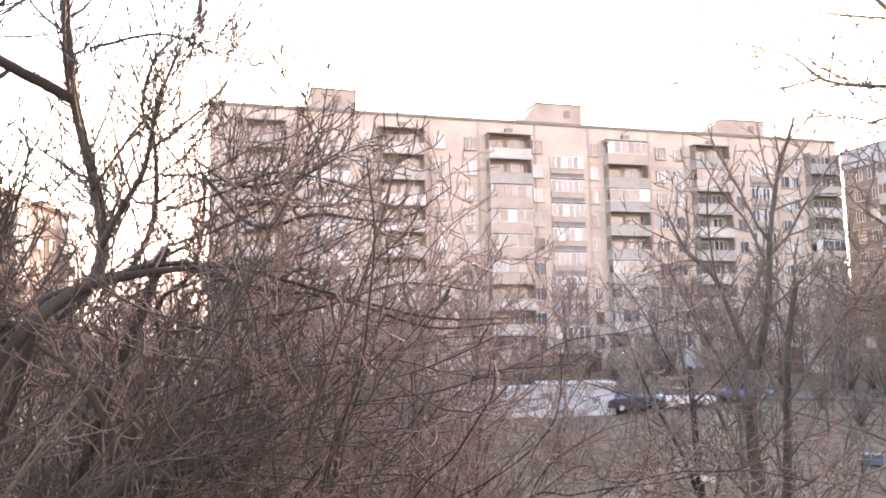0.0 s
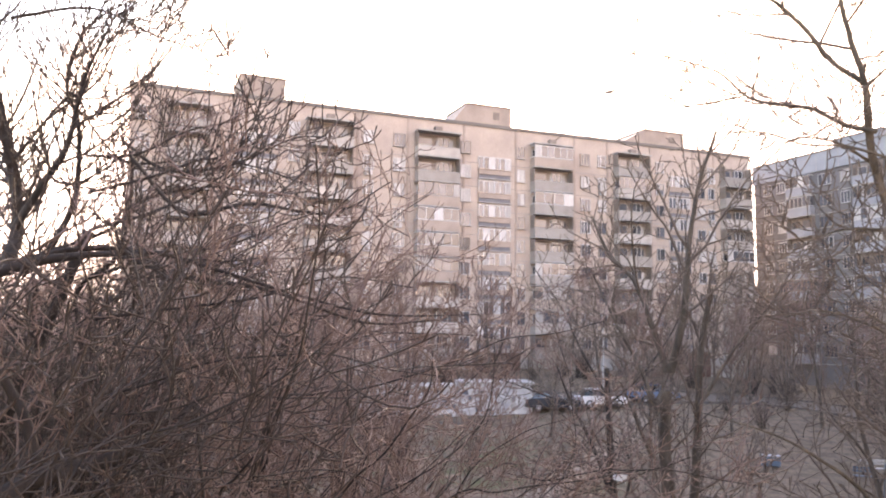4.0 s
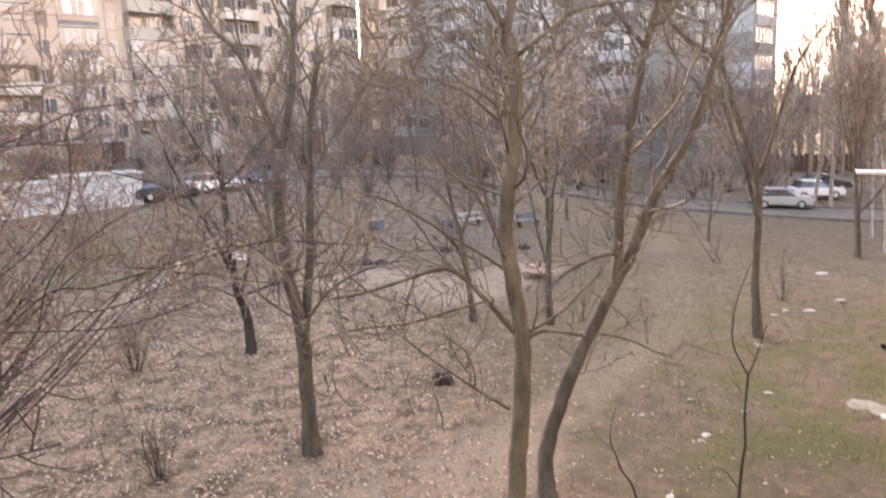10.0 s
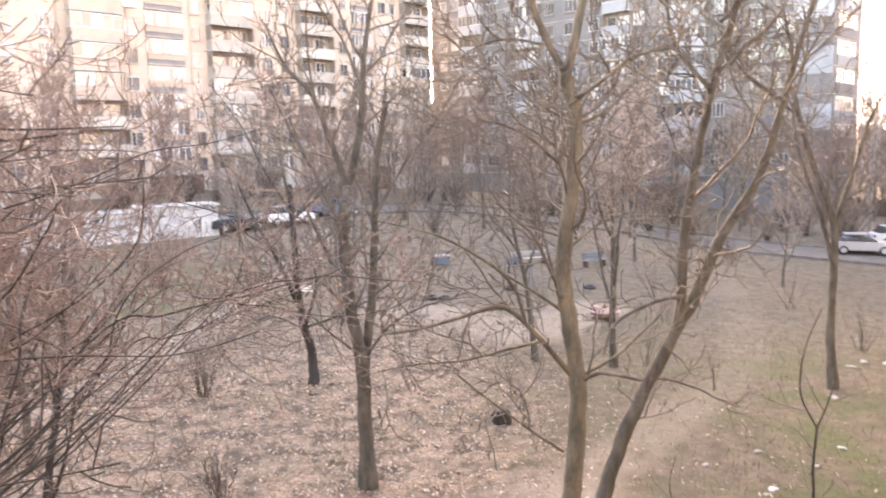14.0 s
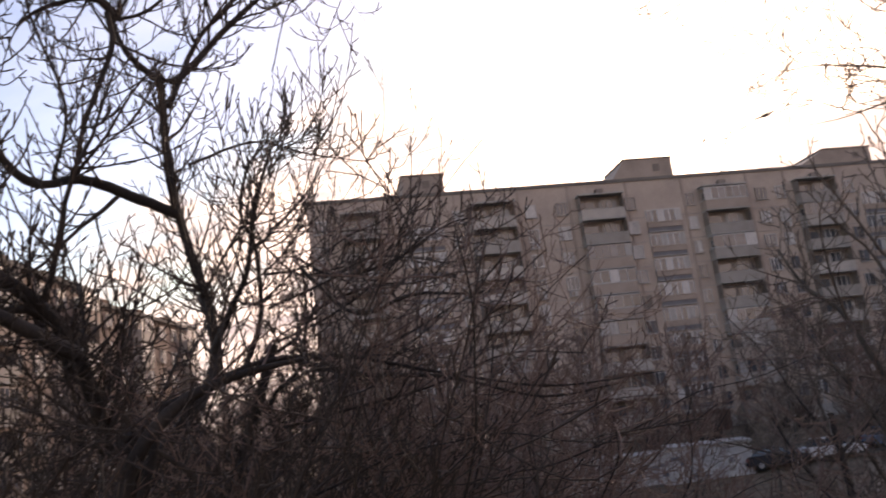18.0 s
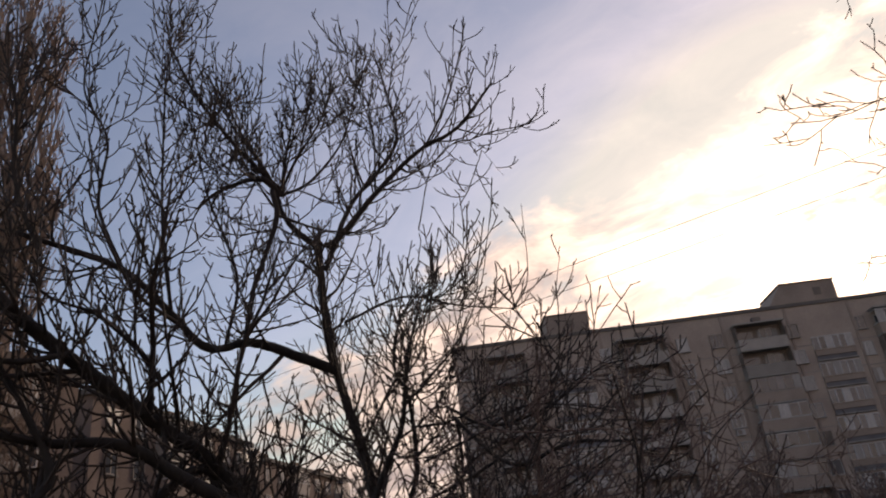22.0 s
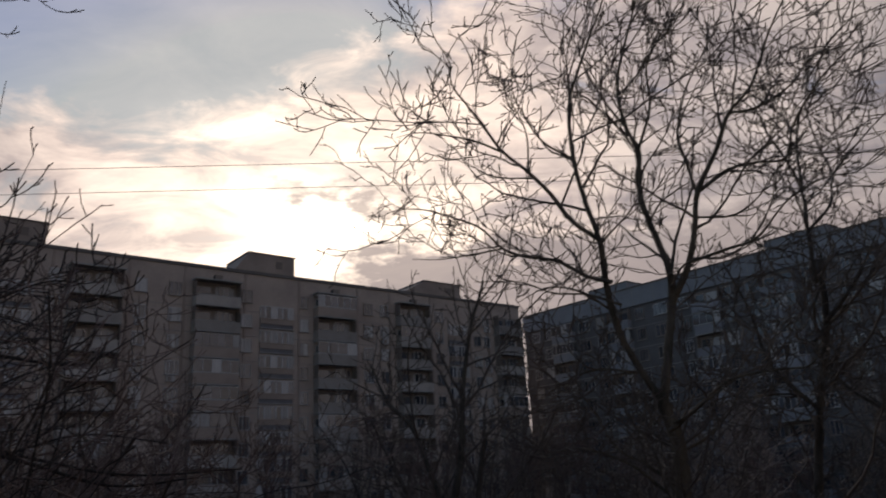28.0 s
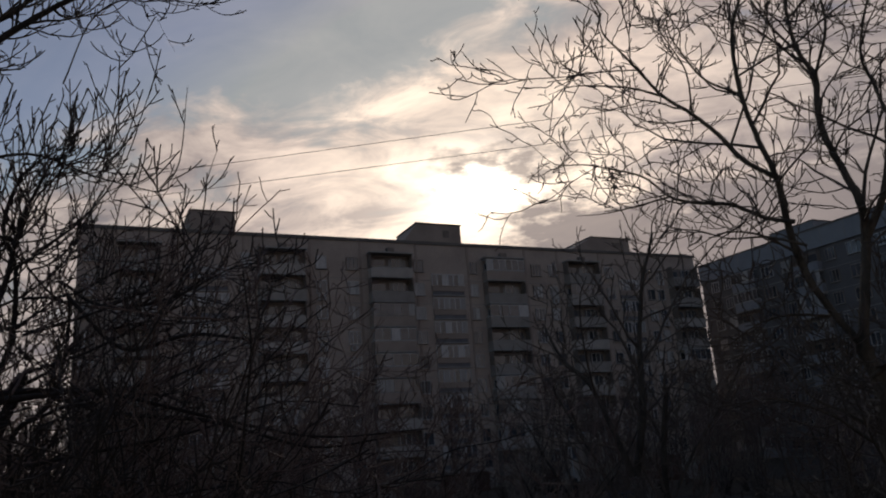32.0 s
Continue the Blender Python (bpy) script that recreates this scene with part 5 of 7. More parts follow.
def offshoots(pts, rad, ln, level, r, start=0.12, thin=0.6, rmin=0.004, stout=1.0, share=1.0):
    """Side branches of M limbs (M, K, 3): level gives how many a metre, their length, spread, rise to the light, rings and curl."""
    per_m, length, spread, rise, rings, curl = level
    M, K, _ = pts.shape
    n = np.floor(per_m * share * ln * (1 - start) + r.random(M)).astype(int)
    n[0] = max(n[0], 1)
    m = np.repeat(np.arange(M), n)
    C = len(m)
    order = np.arange(C) - np.repeat(np.cumsum(n) - n, n)
    u = np.clip(start + (1 - start) * (order + r.random(C)) / n[m], 0, 0.985)
    f = u * (K - 1)
    i = np.clip(f.astype(int), 0, K - 2)
    w = (f - i)[:, None]
    p0 = pts[m, i] * (1 - w) + pts[m, i + 1] * w
    r0 = rad[m, i] * (1 - w[:, 0]) + rad[m, i + 1] * w[:, 0]
    tan = unit(pts[m, i + 1] - pts[m, i])
    a, b = frame_from(tan)
    phi = (order * 2.4 + (r.random(M) * 6.28)[m] + r.normal(0, 0.6, C))[:, None]
    sp = np.radians(np.clip(spread + r.normal(0, 10, C), 8, 88))[:, None]
    d = unit(tan * np.cos(sp) + (a * np.cos(phi) + b * np.sin(phi)) * np.sin(sp))
    size = length * np.clip(np.exp(r.normal(-0.12, 0.42, C)), 0.25, 1.9)
    size = np.minimum(size, 0.3 * length + 0.95 * ln[m] * (1.05 - u))
    bend = r.normal(0, curl, (C, 3))
    out = np.zeros((C, rings, 3))
    out[:, 0] = p0
    step = (size / (rings - 1))[:, None]
    for k in range(1, rings):
        if k == rings // 2 + 1:
            bend = -0.7 * bend + r.normal(0, curl * 0.5, (C, 3))
        d = unit(d + bend / (rings - 1) + r.normal(0, curl * 0.22, (C, 3)) + np.array([0, 0, rise / (rings - 1)]))
        out[:, k] = out[:, k - 1] + d * step
    thick = np.minimum(r0 * thin, (0.0045 + 0.0085 * size) * stout)[:, None] * np.linspace(1, 0.3, rings)[None]
    return out, np.maximum(thick, rmin), size


def bare_tree(name, limbs, label, seed, bark, twig, levels, flare=1.5, rmin=0.0025, group="", coarse=False, on_limbs=0.0, stout=1.0, low=-9.0):
    """A leafless tree from its trunk and main limbs; levels of branches, finer and finer, the second also straight on the limbs."""
    r = rng_at(seed)
    x, y, z = limbs[0][0][0]
    T = thing(name, pose(x, y, z), label, "tree", group)
    off = np.array([x, y, z])
    lines = []
    for k, limb in enumerate(limbs):
        p, rad, ln = limb_line(limb, 6)
        p = p - off
        if k == 0:
            rad = rad * (1 + (flare - 1) * np.exp(-np.linalg.norm(p - p[0], axis=1) / 0.35))
        jit = r.normal(0, 0.07, p.shape) * rad[:, None]
        jit[0] = 0
        p = p + jit
        if k == 0:      # the foot stands in the ground
            p[0, 2] -= 0.25
        sides = 12 if rad[0] > 0.1 else 8 if rad[0] > 0.04 else 6
        lumps = None
        if rad[0] > 0.05:
            v = r.normal(0, 0.05, (len(p), sides)) + r.normal(0, 0.035, (len(p), 1)) + 0.05 * np.sin(3 * np.arange(sides) * 2 * np.pi / sides + r.random() * 6)[None]
            v[1:-1] = (v[:-2] + 2 * v[1:-1] + v[2:]) / 4
            lumps = (1 + v)[None]
        part("trunk" if k == 0 else "limb", tube_mesh("limb", [(p[None], rad[None], sides)], bark, lumps=lumps), None, T)
        if k == 0:      # the foot of the trunk bears nothing
            h = len(p) * 45 // 100
            p, rad, ln = p[h:], rad[h:], ln * 0.55
        lines.append((p, rad, ln))
    pts, rad = [np.array(v) for v in zip(*[resample(p, q, 28) for p, q, ln in lines])]
    ln = np.array([l[2] for l in lines])
    share = np.clip((rad[:, 0] - 0.004) / 0.022, 0.15, 1.0)      # thin shoots bear few twigs, as do limbs below the crown
    share = share * np.where(pts[:, :, 2].mean(axis=1) + z < low, 0.42, 1.0)
    cur = offshoots(pts, rad, ln, levels[0], r, rmin=rmin, stout=stout, share=share)
    groups = [(cur[0], cur[1], 3 if coarse else 5)]
    for k, level in enumerate(levels[1:]):
        nxt = offshoots(*cur, level, r, rmin=rmin, stout=stout)
        groups.append((nxt[0], nxt[1], 4 if k == 0 and not coarse else 3))
        if on_limbs and k == 0:
            more = offshoots(pts, rad, ln, (level[0] * on_limbs,) + tuple(level[1:]), r, 0.2, rmin=rmin, stout=stout, share=share)
            groups.append((more[0], more[1], 3))
            nxt = tuple(np.concatenate(v) for v in zip(nxt, more))
        cur = nxt
    part("crown", tube_mesh("crown", groups, twig), None, T, "bare twigs of the crown")
    return T


def grow(base, height, girth, r, lean=0.06, forks=4, fork_at=(0.3, 0.75), spread=30, limb_len=0.5):
    """The trunk and main limbs of an ordinary tree standing at base."""
    x, y = base
    z = float(ground_z(x, y)) - 0.05
    d = np.array([r.normal(0, lean), r.normal(0, lean), 1.0])
    p = [np.array([x, y, z])]
    for k in range(6):
        d = unit(d + np.array([r.normal(0, 0.07), r.normal(0, 0.07), 0.12]))
        p.append(p[-1] + d * height / 6)
    limbs = [(p, girth, girth * 0.22)]
    for k in range(forks):
        u = (fork_at[0] + (fork_at[1] - fork_at[0]) * (k + r.random()) / forks) * 6
        i = min(int(u), 5)
        s = p[i] * (1 - u + i) + p[i + 1] * (u - i)
        a = k * 2.4 + r.random() * 1.5
        t = math.tan(radians(spread + r.normal(0, 6)))
        e = unit(np.array([math.cos(a) * t, math.sin(a) * t, 1.0]))
        q = [s]
        ln = height * limb_len * (1.15 - 0.5 * u / 6)
        for j in range(4):
            e = unit(e + r.normal(0, 0.1, 3) + np.array([0, 0, 0.15]))
            q.append(q[-1] + e * ln / 4)
        g = girth * (1 - 0.7 * u / 6) * 0.62
        limbs.append((q, g, g * 0.25))
    return limbs


def shoots(stems, count, az0, az1, el0, el1, r0, r1, length, r):
    """Long thin branches that arch from low stems across the view of the near trees."""
    out = []
    for k in range(count):
        az, el, d = r.uniform(az0, az1), r.uniform(el0, el1), r.uniform(r0, r1)
        p = np.array([d * math.sin(radians(az)), d * math.cos(radians(az)), 8.6 + d * math.tan(radians(el))])
        e = unit(np.array([r.uniform(-0.2, 1.0), r.uniform(-0.4, 0.4), r.uniform(-0.25, 0.65)]))
        foot = min(stems, key=lambda f: (f[0] - p[0]) ** 2 + (f[1] - p[1]) ** 2)
        q = [np.array(foot), np.array(foot) * 0.45 + p * 0.55 + np.array([0, 0, -0.25]) - e * 0.3, p]
        ln = length * r.uniform(0.5, 1.3)
        for j in range(7):
            e = unit(e + r.normal(0, 0.17, 3) + np.array([0, 0, 0.05]))
            q.append(q[-1] + e * ln / 7)
        g = 0.0034 * ln + 0.006
        out.append((q, g, g * 0.25))
    return out


def low_stems(tree, spots):
    """Short stems from the ground, at the bearings and distances given; the heads of the stems."""
    heads = []
    for az, d, h in spots:
        x, y = d * math.sin(radians(az)), d * math.cos(radians(az))
        bough(tree, 0.085, 0.045, (x + 0.3, y - 0.2, 0.0), (x + 0.1, y, h * 0.6), (x, y, h))
        heads.append((x, y, h))
    return heads


SINUOUS = ((2.7, 1.9, 50, 0.35, 9, 0.75), (3.4, 0.85, 50, 0.4, 7, 0.75), (4.0, 0.36, 46, 0.3, 4, 0.6), (2.6, 0.17, 42, 0.2, 3, 0.4))
SPURRED = ((1.8, 1.3, 55, 0.7, 8, 0.5), (5.4, 0.95, 50, 1.2, 6, 0.22), (5.0, 0.17, 50, 0.5, 3, 0.2))
YARD = ((1.9, 2.4, 44, 0.6, 8, 0.7), (2.8, 0.95, 48, 0.5, 6, 0.6), (3.2, 0.4, 46, 0.3, 4, 0.5))
FAR_YARD = ((1.7, 2.4, 42, 0.6, 6, 0.5), (3.0, 1.0, 46, 0.5, 4, 0.5), (2.8, 0.45, 44, 0.3, 3, 0.4))
BOUGHS = ((2.8, 1.0, 50, 0.15, 6, 0.5), (5.2, 0.5, 48, 0.5, 4, 0.35), (5.5, 0.18, 46, 0.3, 3, 0.3))
bare_tree("tree", T1, "tall bare walnut-like tree, tan peeling trunk forking wide", 101, M_BARK_TAN, M_TWIG, SINUOUS, rmin=0.008, on_limbs=0.4, stout=1.2, low=7.2)
bare_tree("tree", T3, "bare tree with a leaning grey trunk", 102, M_BARK, M_TWIG, SINUOUS, rmin=0.0088, on_limbs=0.35, stout=1.3, low=7.2)
bare_tree("tree", T2, "bare grey twin-stemmed tree in the yard", 103, M_BARK, M_TWIG, ((2.8, 2.5, 40, 0.7, 8, 0.6),) + YARD[1:], rmin=0.0105, on_limbs=0.7, stout=1.3)
bare_tree("tree", T5, "small dark crooked fruit tree in the yard", 104, M_BARK_DARK, M_TWIG, YARD, rmin=0.012, on_limbs=0.6, stout=1.3)
bare_tree("tree", T4, "slim bare tree standing on the grass", 105, M_BARK, M_TWIG, YARD, rmin=0.012, on_limbs=0.6, stout=1.3)
bare_tree("tree", T6, "grey-barked tree by the playground", 106, M_BARK, M_TWIG, YARD, rmin=0.006, on_limbs=0.5)
bare_tree("sapling", S1, "thin forked sapling on the grass", 107, M_BARK_DARK, M_TWIG, ((4.0, 0.9, 40, 0.3, 5, 0.4), (4, 0.4, 40, 0.2, 3, 0.3)), rmin=0.003)
bare_tree("sapling", S2, "crooked dead sapling standing on brown soil", 108, M_BARK_DARK, M_TWIG, ((2.0, 0.5, 40, 0.3, 5, 0.4), (3, 0.25, 40, 0.2, 3, 0.3)), rmin=0.003)
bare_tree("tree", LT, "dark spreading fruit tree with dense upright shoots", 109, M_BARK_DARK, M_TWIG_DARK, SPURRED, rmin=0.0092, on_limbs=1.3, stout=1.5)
R = rng_at(200)
F2 = low_stems(LT2, ((-38, 7.5, 6.2), (-31, 7.5, 6.0), (-25, 7.0, 5.6)))
F3 = low_stems(LT3, ((-66, 6.5, 6.4), (-58, 7.0, 6.6), (-50, 7.0, 6.4), (-43, 7.6, 6.6), (-37, 8.0, 6.4)))
LT2 += shoots(F2, 40, -42, -24, -16, -1, 6.0, 10.5, 3.0, R) + shoots(F2, 24, -26, -11, -18, -7, 6.5, 10.5, 2.8, R) + shoots(F2, 8, -12, -4, -15, -8, 7.0, 10.0, 2.2, R)
LT3 += shoots(F3, 85, -68, -34, -27, -6, 5.0, 9.5, 2.6, rng_at(201)) + shoots(F3, 46, -58, -35, -9, 6, 7.0, 10.0, 2.0, rng_at(203))
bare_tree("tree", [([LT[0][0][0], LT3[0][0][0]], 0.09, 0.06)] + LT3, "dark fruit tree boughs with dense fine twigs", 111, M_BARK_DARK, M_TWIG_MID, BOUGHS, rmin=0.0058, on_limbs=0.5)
bare_tree("tree", LT2, "low fruit tree with long brown side branches", 110, M_BARK_DARK, M_TWIG_RED, BOUGHS, rmin=0.0042, on_limbs=0.5)

# the thicket between the fruit trees and the open yard
for az, d, h, g in ((-29, 12.5, 8.6, 0.10), (-21, 13.5, 9.4, 0.10), (-20, 11.5, 8.4, 0.09), (-37, 10, 8.6, 0.10), (-48, 12, 9, 0.10), (-44, 10.5, 9.6, 0.10), (-39, 12.5, 10.0, 0.1), (-36, 11.5, 9.6, 0.1), (-41, 15, 10.6, 0.11), (-34.5, 14.5, 10.2, 0.1), (-54, 13, 8.6, 0.1), (-62, 13, 9.5, 0.12), (-25, 18, 10, 0.1), (-17, 20, 10, 0.1), (-43, 13.5, 8.4, 0.09), (-40, 17, 9, 0.1), (-46, 20, 10, 0.1), (-33, 16, 9, 0.09)):
    x, y = d * math.sin(radians(az)), d * math.cos(radians(az))
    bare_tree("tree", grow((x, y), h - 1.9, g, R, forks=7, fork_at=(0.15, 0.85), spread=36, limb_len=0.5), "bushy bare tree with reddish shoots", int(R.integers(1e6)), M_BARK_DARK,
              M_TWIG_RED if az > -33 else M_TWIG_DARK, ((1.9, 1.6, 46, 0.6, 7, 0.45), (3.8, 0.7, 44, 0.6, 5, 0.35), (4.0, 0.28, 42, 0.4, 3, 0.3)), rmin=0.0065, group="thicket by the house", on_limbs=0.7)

# ordinary yard trees: a few builds, copied about the yard
MODELS = []
for k, (h, g, tw, sp) in enumerate(((9, 0.14, M_TWIG_FAR, 30), (8, 0.11, M_TWIG_RED, 34), (11, 0.16, M_TWIG_FAR, 26), (7, 0.09, M_TWIG_FAR, 38), (10, 0.13, M_TWIG_RED, 28), (12, 0.17, M_TWIG_FAR, 24))):
    MODELS.append((grow((0, 400), h, g, R, forks=6, fork_at=(0.2, 0.8), spread=sp), h, tw))
SPOTS_YARD = [(-7, 22, 1), (-12, 25, 4), (-17, 30, 0), (-19, 34, 1), (-23, 38, 2), (-15, 43, 4), (-3, 52, 3), (12.3, 26.8, 0), (27.8, 38.1, 3), (32.5, 31.8, 2), (20, 53, 0), (9, 55, 1), (27, 56, 4), (5, 56, 3), (30, 62, 5), (38, 58, 0), (16, 60, 4), (-20, 50, 1), (-30, 46, 2), (23, 47, 1), (33, 68, 2), (41, 62, 5), (25, 73, 0), (21, 66, 1)]
SPOTS_ROAD = [(13, 76, 2), (7, 74, 4), (-2, 70, 0), (-9, 66, 1), (-16, 63, 4), (-25, 57, 0), (-33, 52, 5), (46, 58, 4), (48, 64, 2), (44, 70, 0), (37, 76, 5), (53, 60, 1), (29, 84, 2), (20, 84, 4), (12, 83, 0), (56, 52, 2), (62, 55, 5), (60, 47, 4), (66, 50, 2), (70, 58, 5), (52, 44, 4), (57, 41, 2), (21.0, 107.5, 2), (19.6, 104, 1)]
SPOTS_SIDES = [(18.6, 99, 3), (20.4, 111, 4), (17.6, 94, 1), (22.6, 115, 5), (24.0, 121, 2), (23.2, 118, 4), (24.6, 126, 5), (36.9, 34.3, 3), (32.3, 31.5, 4), (40, 37, 1), (44, 38.5, 4), (50, 38, 0), (34, 41.5, 1), (-38, 40, 4), (-45, 36, 2), (-40, 28, 1), (-50, 30, 5), (-30, 30, 0), (-55, 42, 2), (-62, 34, 4), (-36, 20, 0), (-44, 22, 5), (-28, 24, 4), (17, 50, 1)]
SPOTS_UNDER = [(22, 55, 4), (30.5, 56.5, 1), (34.5, 62, 1), (23.5, 76, 1), (13, 70, 1), (3, 79, 1), (3, 46, 1), (-21, 61, 1), (26, 80, 1), (45, 60, 1), (21, 93, 1), (0.5, 75, 4)]
SPOTS_LEFT = [(-24, 27, 1), (-21, 24.5, 4), (-27, 33, 0), (-33, 36, 4), (-30, 41, 1), (-37, 46, 3), (-26, 44, 0), (-41, 50, 4), (-34, 57, 1), (-48, 58, 0), (-45, 66, 4), (-52, 72, 2), (-58, 66, 1), (-62, 80, 4), (-55, 84, 0)]
SPOTS = SPOTS_LEFT + SPOTS_YARD + SPOTS_ROAD + SPOTS_SIDES + SPOTS_UNDER
built = {}
for x, y, k in SPOTS:
    limbs, h, tw = MODELS[k]
    if k not in built:
        sh = np.array([x, y - 400, float(ground_z(x, y)) - float(ground_z(0, 400))])
        built[k] = bare_tree("tree", [([np.array(q) + sh for q in p], a, b) for p, a, b in limbs], "bare brown yard tree among others", 300 + k, M_BARK, tw,
                             FAR_YARD, rmin=0.019, group="bare yard trees", coarse=True, on_limbs=0.4)
    else:
        s = float(R.uniform(0.85, 1.15))
        copy_thing(built[k], pose(x, y, float(ground_z(x, y)) - 0.06, 0, 0, float(R.uniform(0, 360))) @ Matrix.Diagonal((s, s, s, 1)))


def poplar(x, y, h, seed):
    r = rng_at(seed)
    z = float(ground_z(x, y))
    limbs = [([(x, y, z - 0.05), (x + 0.1, y, z + h * 0.3), (x, y + 0.1, z + h * 0.7), (x + 0.1, y, z + h)], 0.32, 0.04)]
    for k in range(84):
        u = r.uniform(0.12, 0.9)
        a = k * 2.4
        e = np.array([math.cos(a) * 0.25, math.sin(a) * 0.25, 1.0])
        p = np.array([x, y, z + h * u])
        ln = h * 0.24 * (1.1 - 0.5 * u)
        limbs.append(([p, p + e * ln * 0.5 + np.array([math.cos(a), math.sin(a), 0]) * 0.25, p + e * ln], 0.05, 0.012))
    bare_tree("poplar", limbs, "tall narrow poplar, pale brown with dense upright branches", seed, M_BARK, M_TWIG_POPLAR, ((1.5, 1.8, 22, 0.8, 5, 0.2), (3.5, 0.9, 22, 0.8, 4, 0.2), (2.5, 0.45, 25, 0.6, 3, 0.2)), rmin=0.016, coarse=True)


poplar(-25.6, 10.6, 31, 401)
poplar(-29.0, 9.0, 30, 402)
poplar(47.4, 40.8, 26, 403)
poplar(58.5, 60.4, 21, 404)
poplar(61.5, 60.2, 19, 405)


def birch(x, y, h, seed):
    bare_tree("birch", grow((x, y), h, 0.085, rng_at(seed), 0.03, 6, (0.35, 0.85), 22, 0.3), "slender white-barked birch without leaves", seed, M_BIRCH, M_TWIG, ((1.8, 1.5, 38, 0.3, 6, 0.4), (4.5, 0.7, 42, 0.0, 4, 0.4), (4, 0.35, 40, -0.2, 3, 0.3)), rmin=0.008, group="birches", coarse=True)


for k, (x, y, h) in enumerate(((36.5, 34.8, 12), (34.0, 31.5, 11), (41.5, 36.5, 13), (45.0, 40.0, 13), (38.5, 33.0, 11), (47.5, 41, 16))):
    birch(x, y, h, 420 + k)


def shrub(x, y, h, n, seed, mat=None):
    """A bush of many thin stems that spread from one foot."""
    r = rng_at(seed)
    z = float(ground_z(x, y)) - 0.03
    S = thing("shrub", pose(x, y, z), "leafless brown shrub of thin stems", "shrub", "bare shrubs")
    st = np.zeros((n, 5, 3))
    st[:, 0, :2] = r.normal(0, 0.12, (n, 2))
    a, t = r.uniform(0, 6.28, n), r.uniform(0.05, 0.75, n)
    d = unit(np.stack([np.cos(a) * t, np.sin(a) * t, np.ones(n)], 1))
    ln = h * r.uniform(0.55, 1.1, n)
    for k in range(1, 5):
        d = unit(d + r.normal(0, 0.09, (n, 3)))
        st[:, k] = st[:, k - 1] + d * (ln / 4)[:, None]
    rad = (0.006 * ln)[:, None] * np.linspace(1, 0.3, 5)[None]
    tagged(part("stem_mass", tube_mesh("stem_mass", [(st, np.maximum(rad, 0.004), 5)], M_BARK_DARK), None, S), kind="stuff")
    tw = sprout(st, rad, 6, ln * 0.35, 40, r, 3, 0.6, 0.2, 0.2, 0.15, rmin=0.0035)
    tw2 = sprout(tw[0], tw[1], 4, tw[2] * 0.5, 40, r, 2, 0.6, 0.2, rmin=0.0035)
    tagged(part("twig_mass", tube_mesh("twig_mass", [(tw[0], tw[1], 3), (tw2[0], tw2[1], 3)], mat or M_TWIG), None, S), kind="stuff")
    return S


for k, (x, y, h, n) in enumerate(((2.9, 12.9, 1.6, 14), (-1.8, 18.6, 1.6, 22), (-6, 15.5, 2.4, 30), (-9.5, 18, 2.6, 30), (22.4, 25.7, 2.2, 9), (-3, 27, 2.2, 24), (-10, 30, 2.6, 28), (6.6, 27.75, 2.0, 6), (13.4, 26.5, 2.6, 6),
                                   (-14, 36, 2.8, 30), (-7, 45, 2.6, 28), (-19, 44, 3, 30), (24, 60, 3, 30), (29, 51, 2.4, 24), (15, 66, 3, 30), (4, 68, 3, 30), (-6, 74, 3, 30), (-14, 70, 3, 30), (34, 59, 2.8, 26), (43, 65, 3, 30), (38, 70, 3, 30), (49, 53, 2.6, 26), (10, 63, 2.6, 26))):
    shrub(x, y, h, n, 500 + k, M_TWIG_RED if k % 3 == 0 else None)


for k, (x, y, h, n) in enumerate(((4.2, 25.5, 2.2, 6), (7.4, 24.2, 1.8, 5), (10.2, 31.0, 2.4, 8), (5.5, 33.0, 2.2, 8), (12.8, 36.5, 2.0, 7), (17.6, 32.5, 2.2, 6), (2.4, 36.0, 2.6, 10), (19.5, 37.5, 2.6, 9), (14.2, 23.0, 1.6, 4), (24.5, 33.0, 2.4, 7), (23.0, 41.0, 2.8, 10), (8.0, 44.0, 2.6, 10), (28.5, 44.0, 2.6, 9), (17.0, 50.5, 2.8, 12), (6.8, 19.6, 1.5, 4))):
    shrub(x, y, h, n, 540 + k, M_TWIG_RED if k % 2 else None)


# undergrowth along the far side of the yard
UNDER = [shrub(x, y, h, 34, 560 + k, (M_TWIG_FAR, M_TWIG_RED, M_TWIG_FAR)[k]) for k, (x, y, h) in enumerate(((20.5, 61, 3.6), (11.5, 58, 3.2), (33, 57, 3.8)))]
RU = rng_at(570)
for k in range(32):
    v = RU.random()
    x, y = -16 + 62 * v + RU.normal(0, 1.5), 62 + 12 * math.sin(2.6 * v + 0.4) - 14 * max(0.0, v - 0.55) * 2 + RU.normal(0, 3.2)
    s = float(RU.uniform(0.8, 1.6))
    copy_thing(UNDER[k % 3], pose(x, y, float(ground_z(x, y)) - 0.03, 0, 0, float(RU.uniform(0, 360))) @ Matrix.Diagonal((s, s, s, 1)))


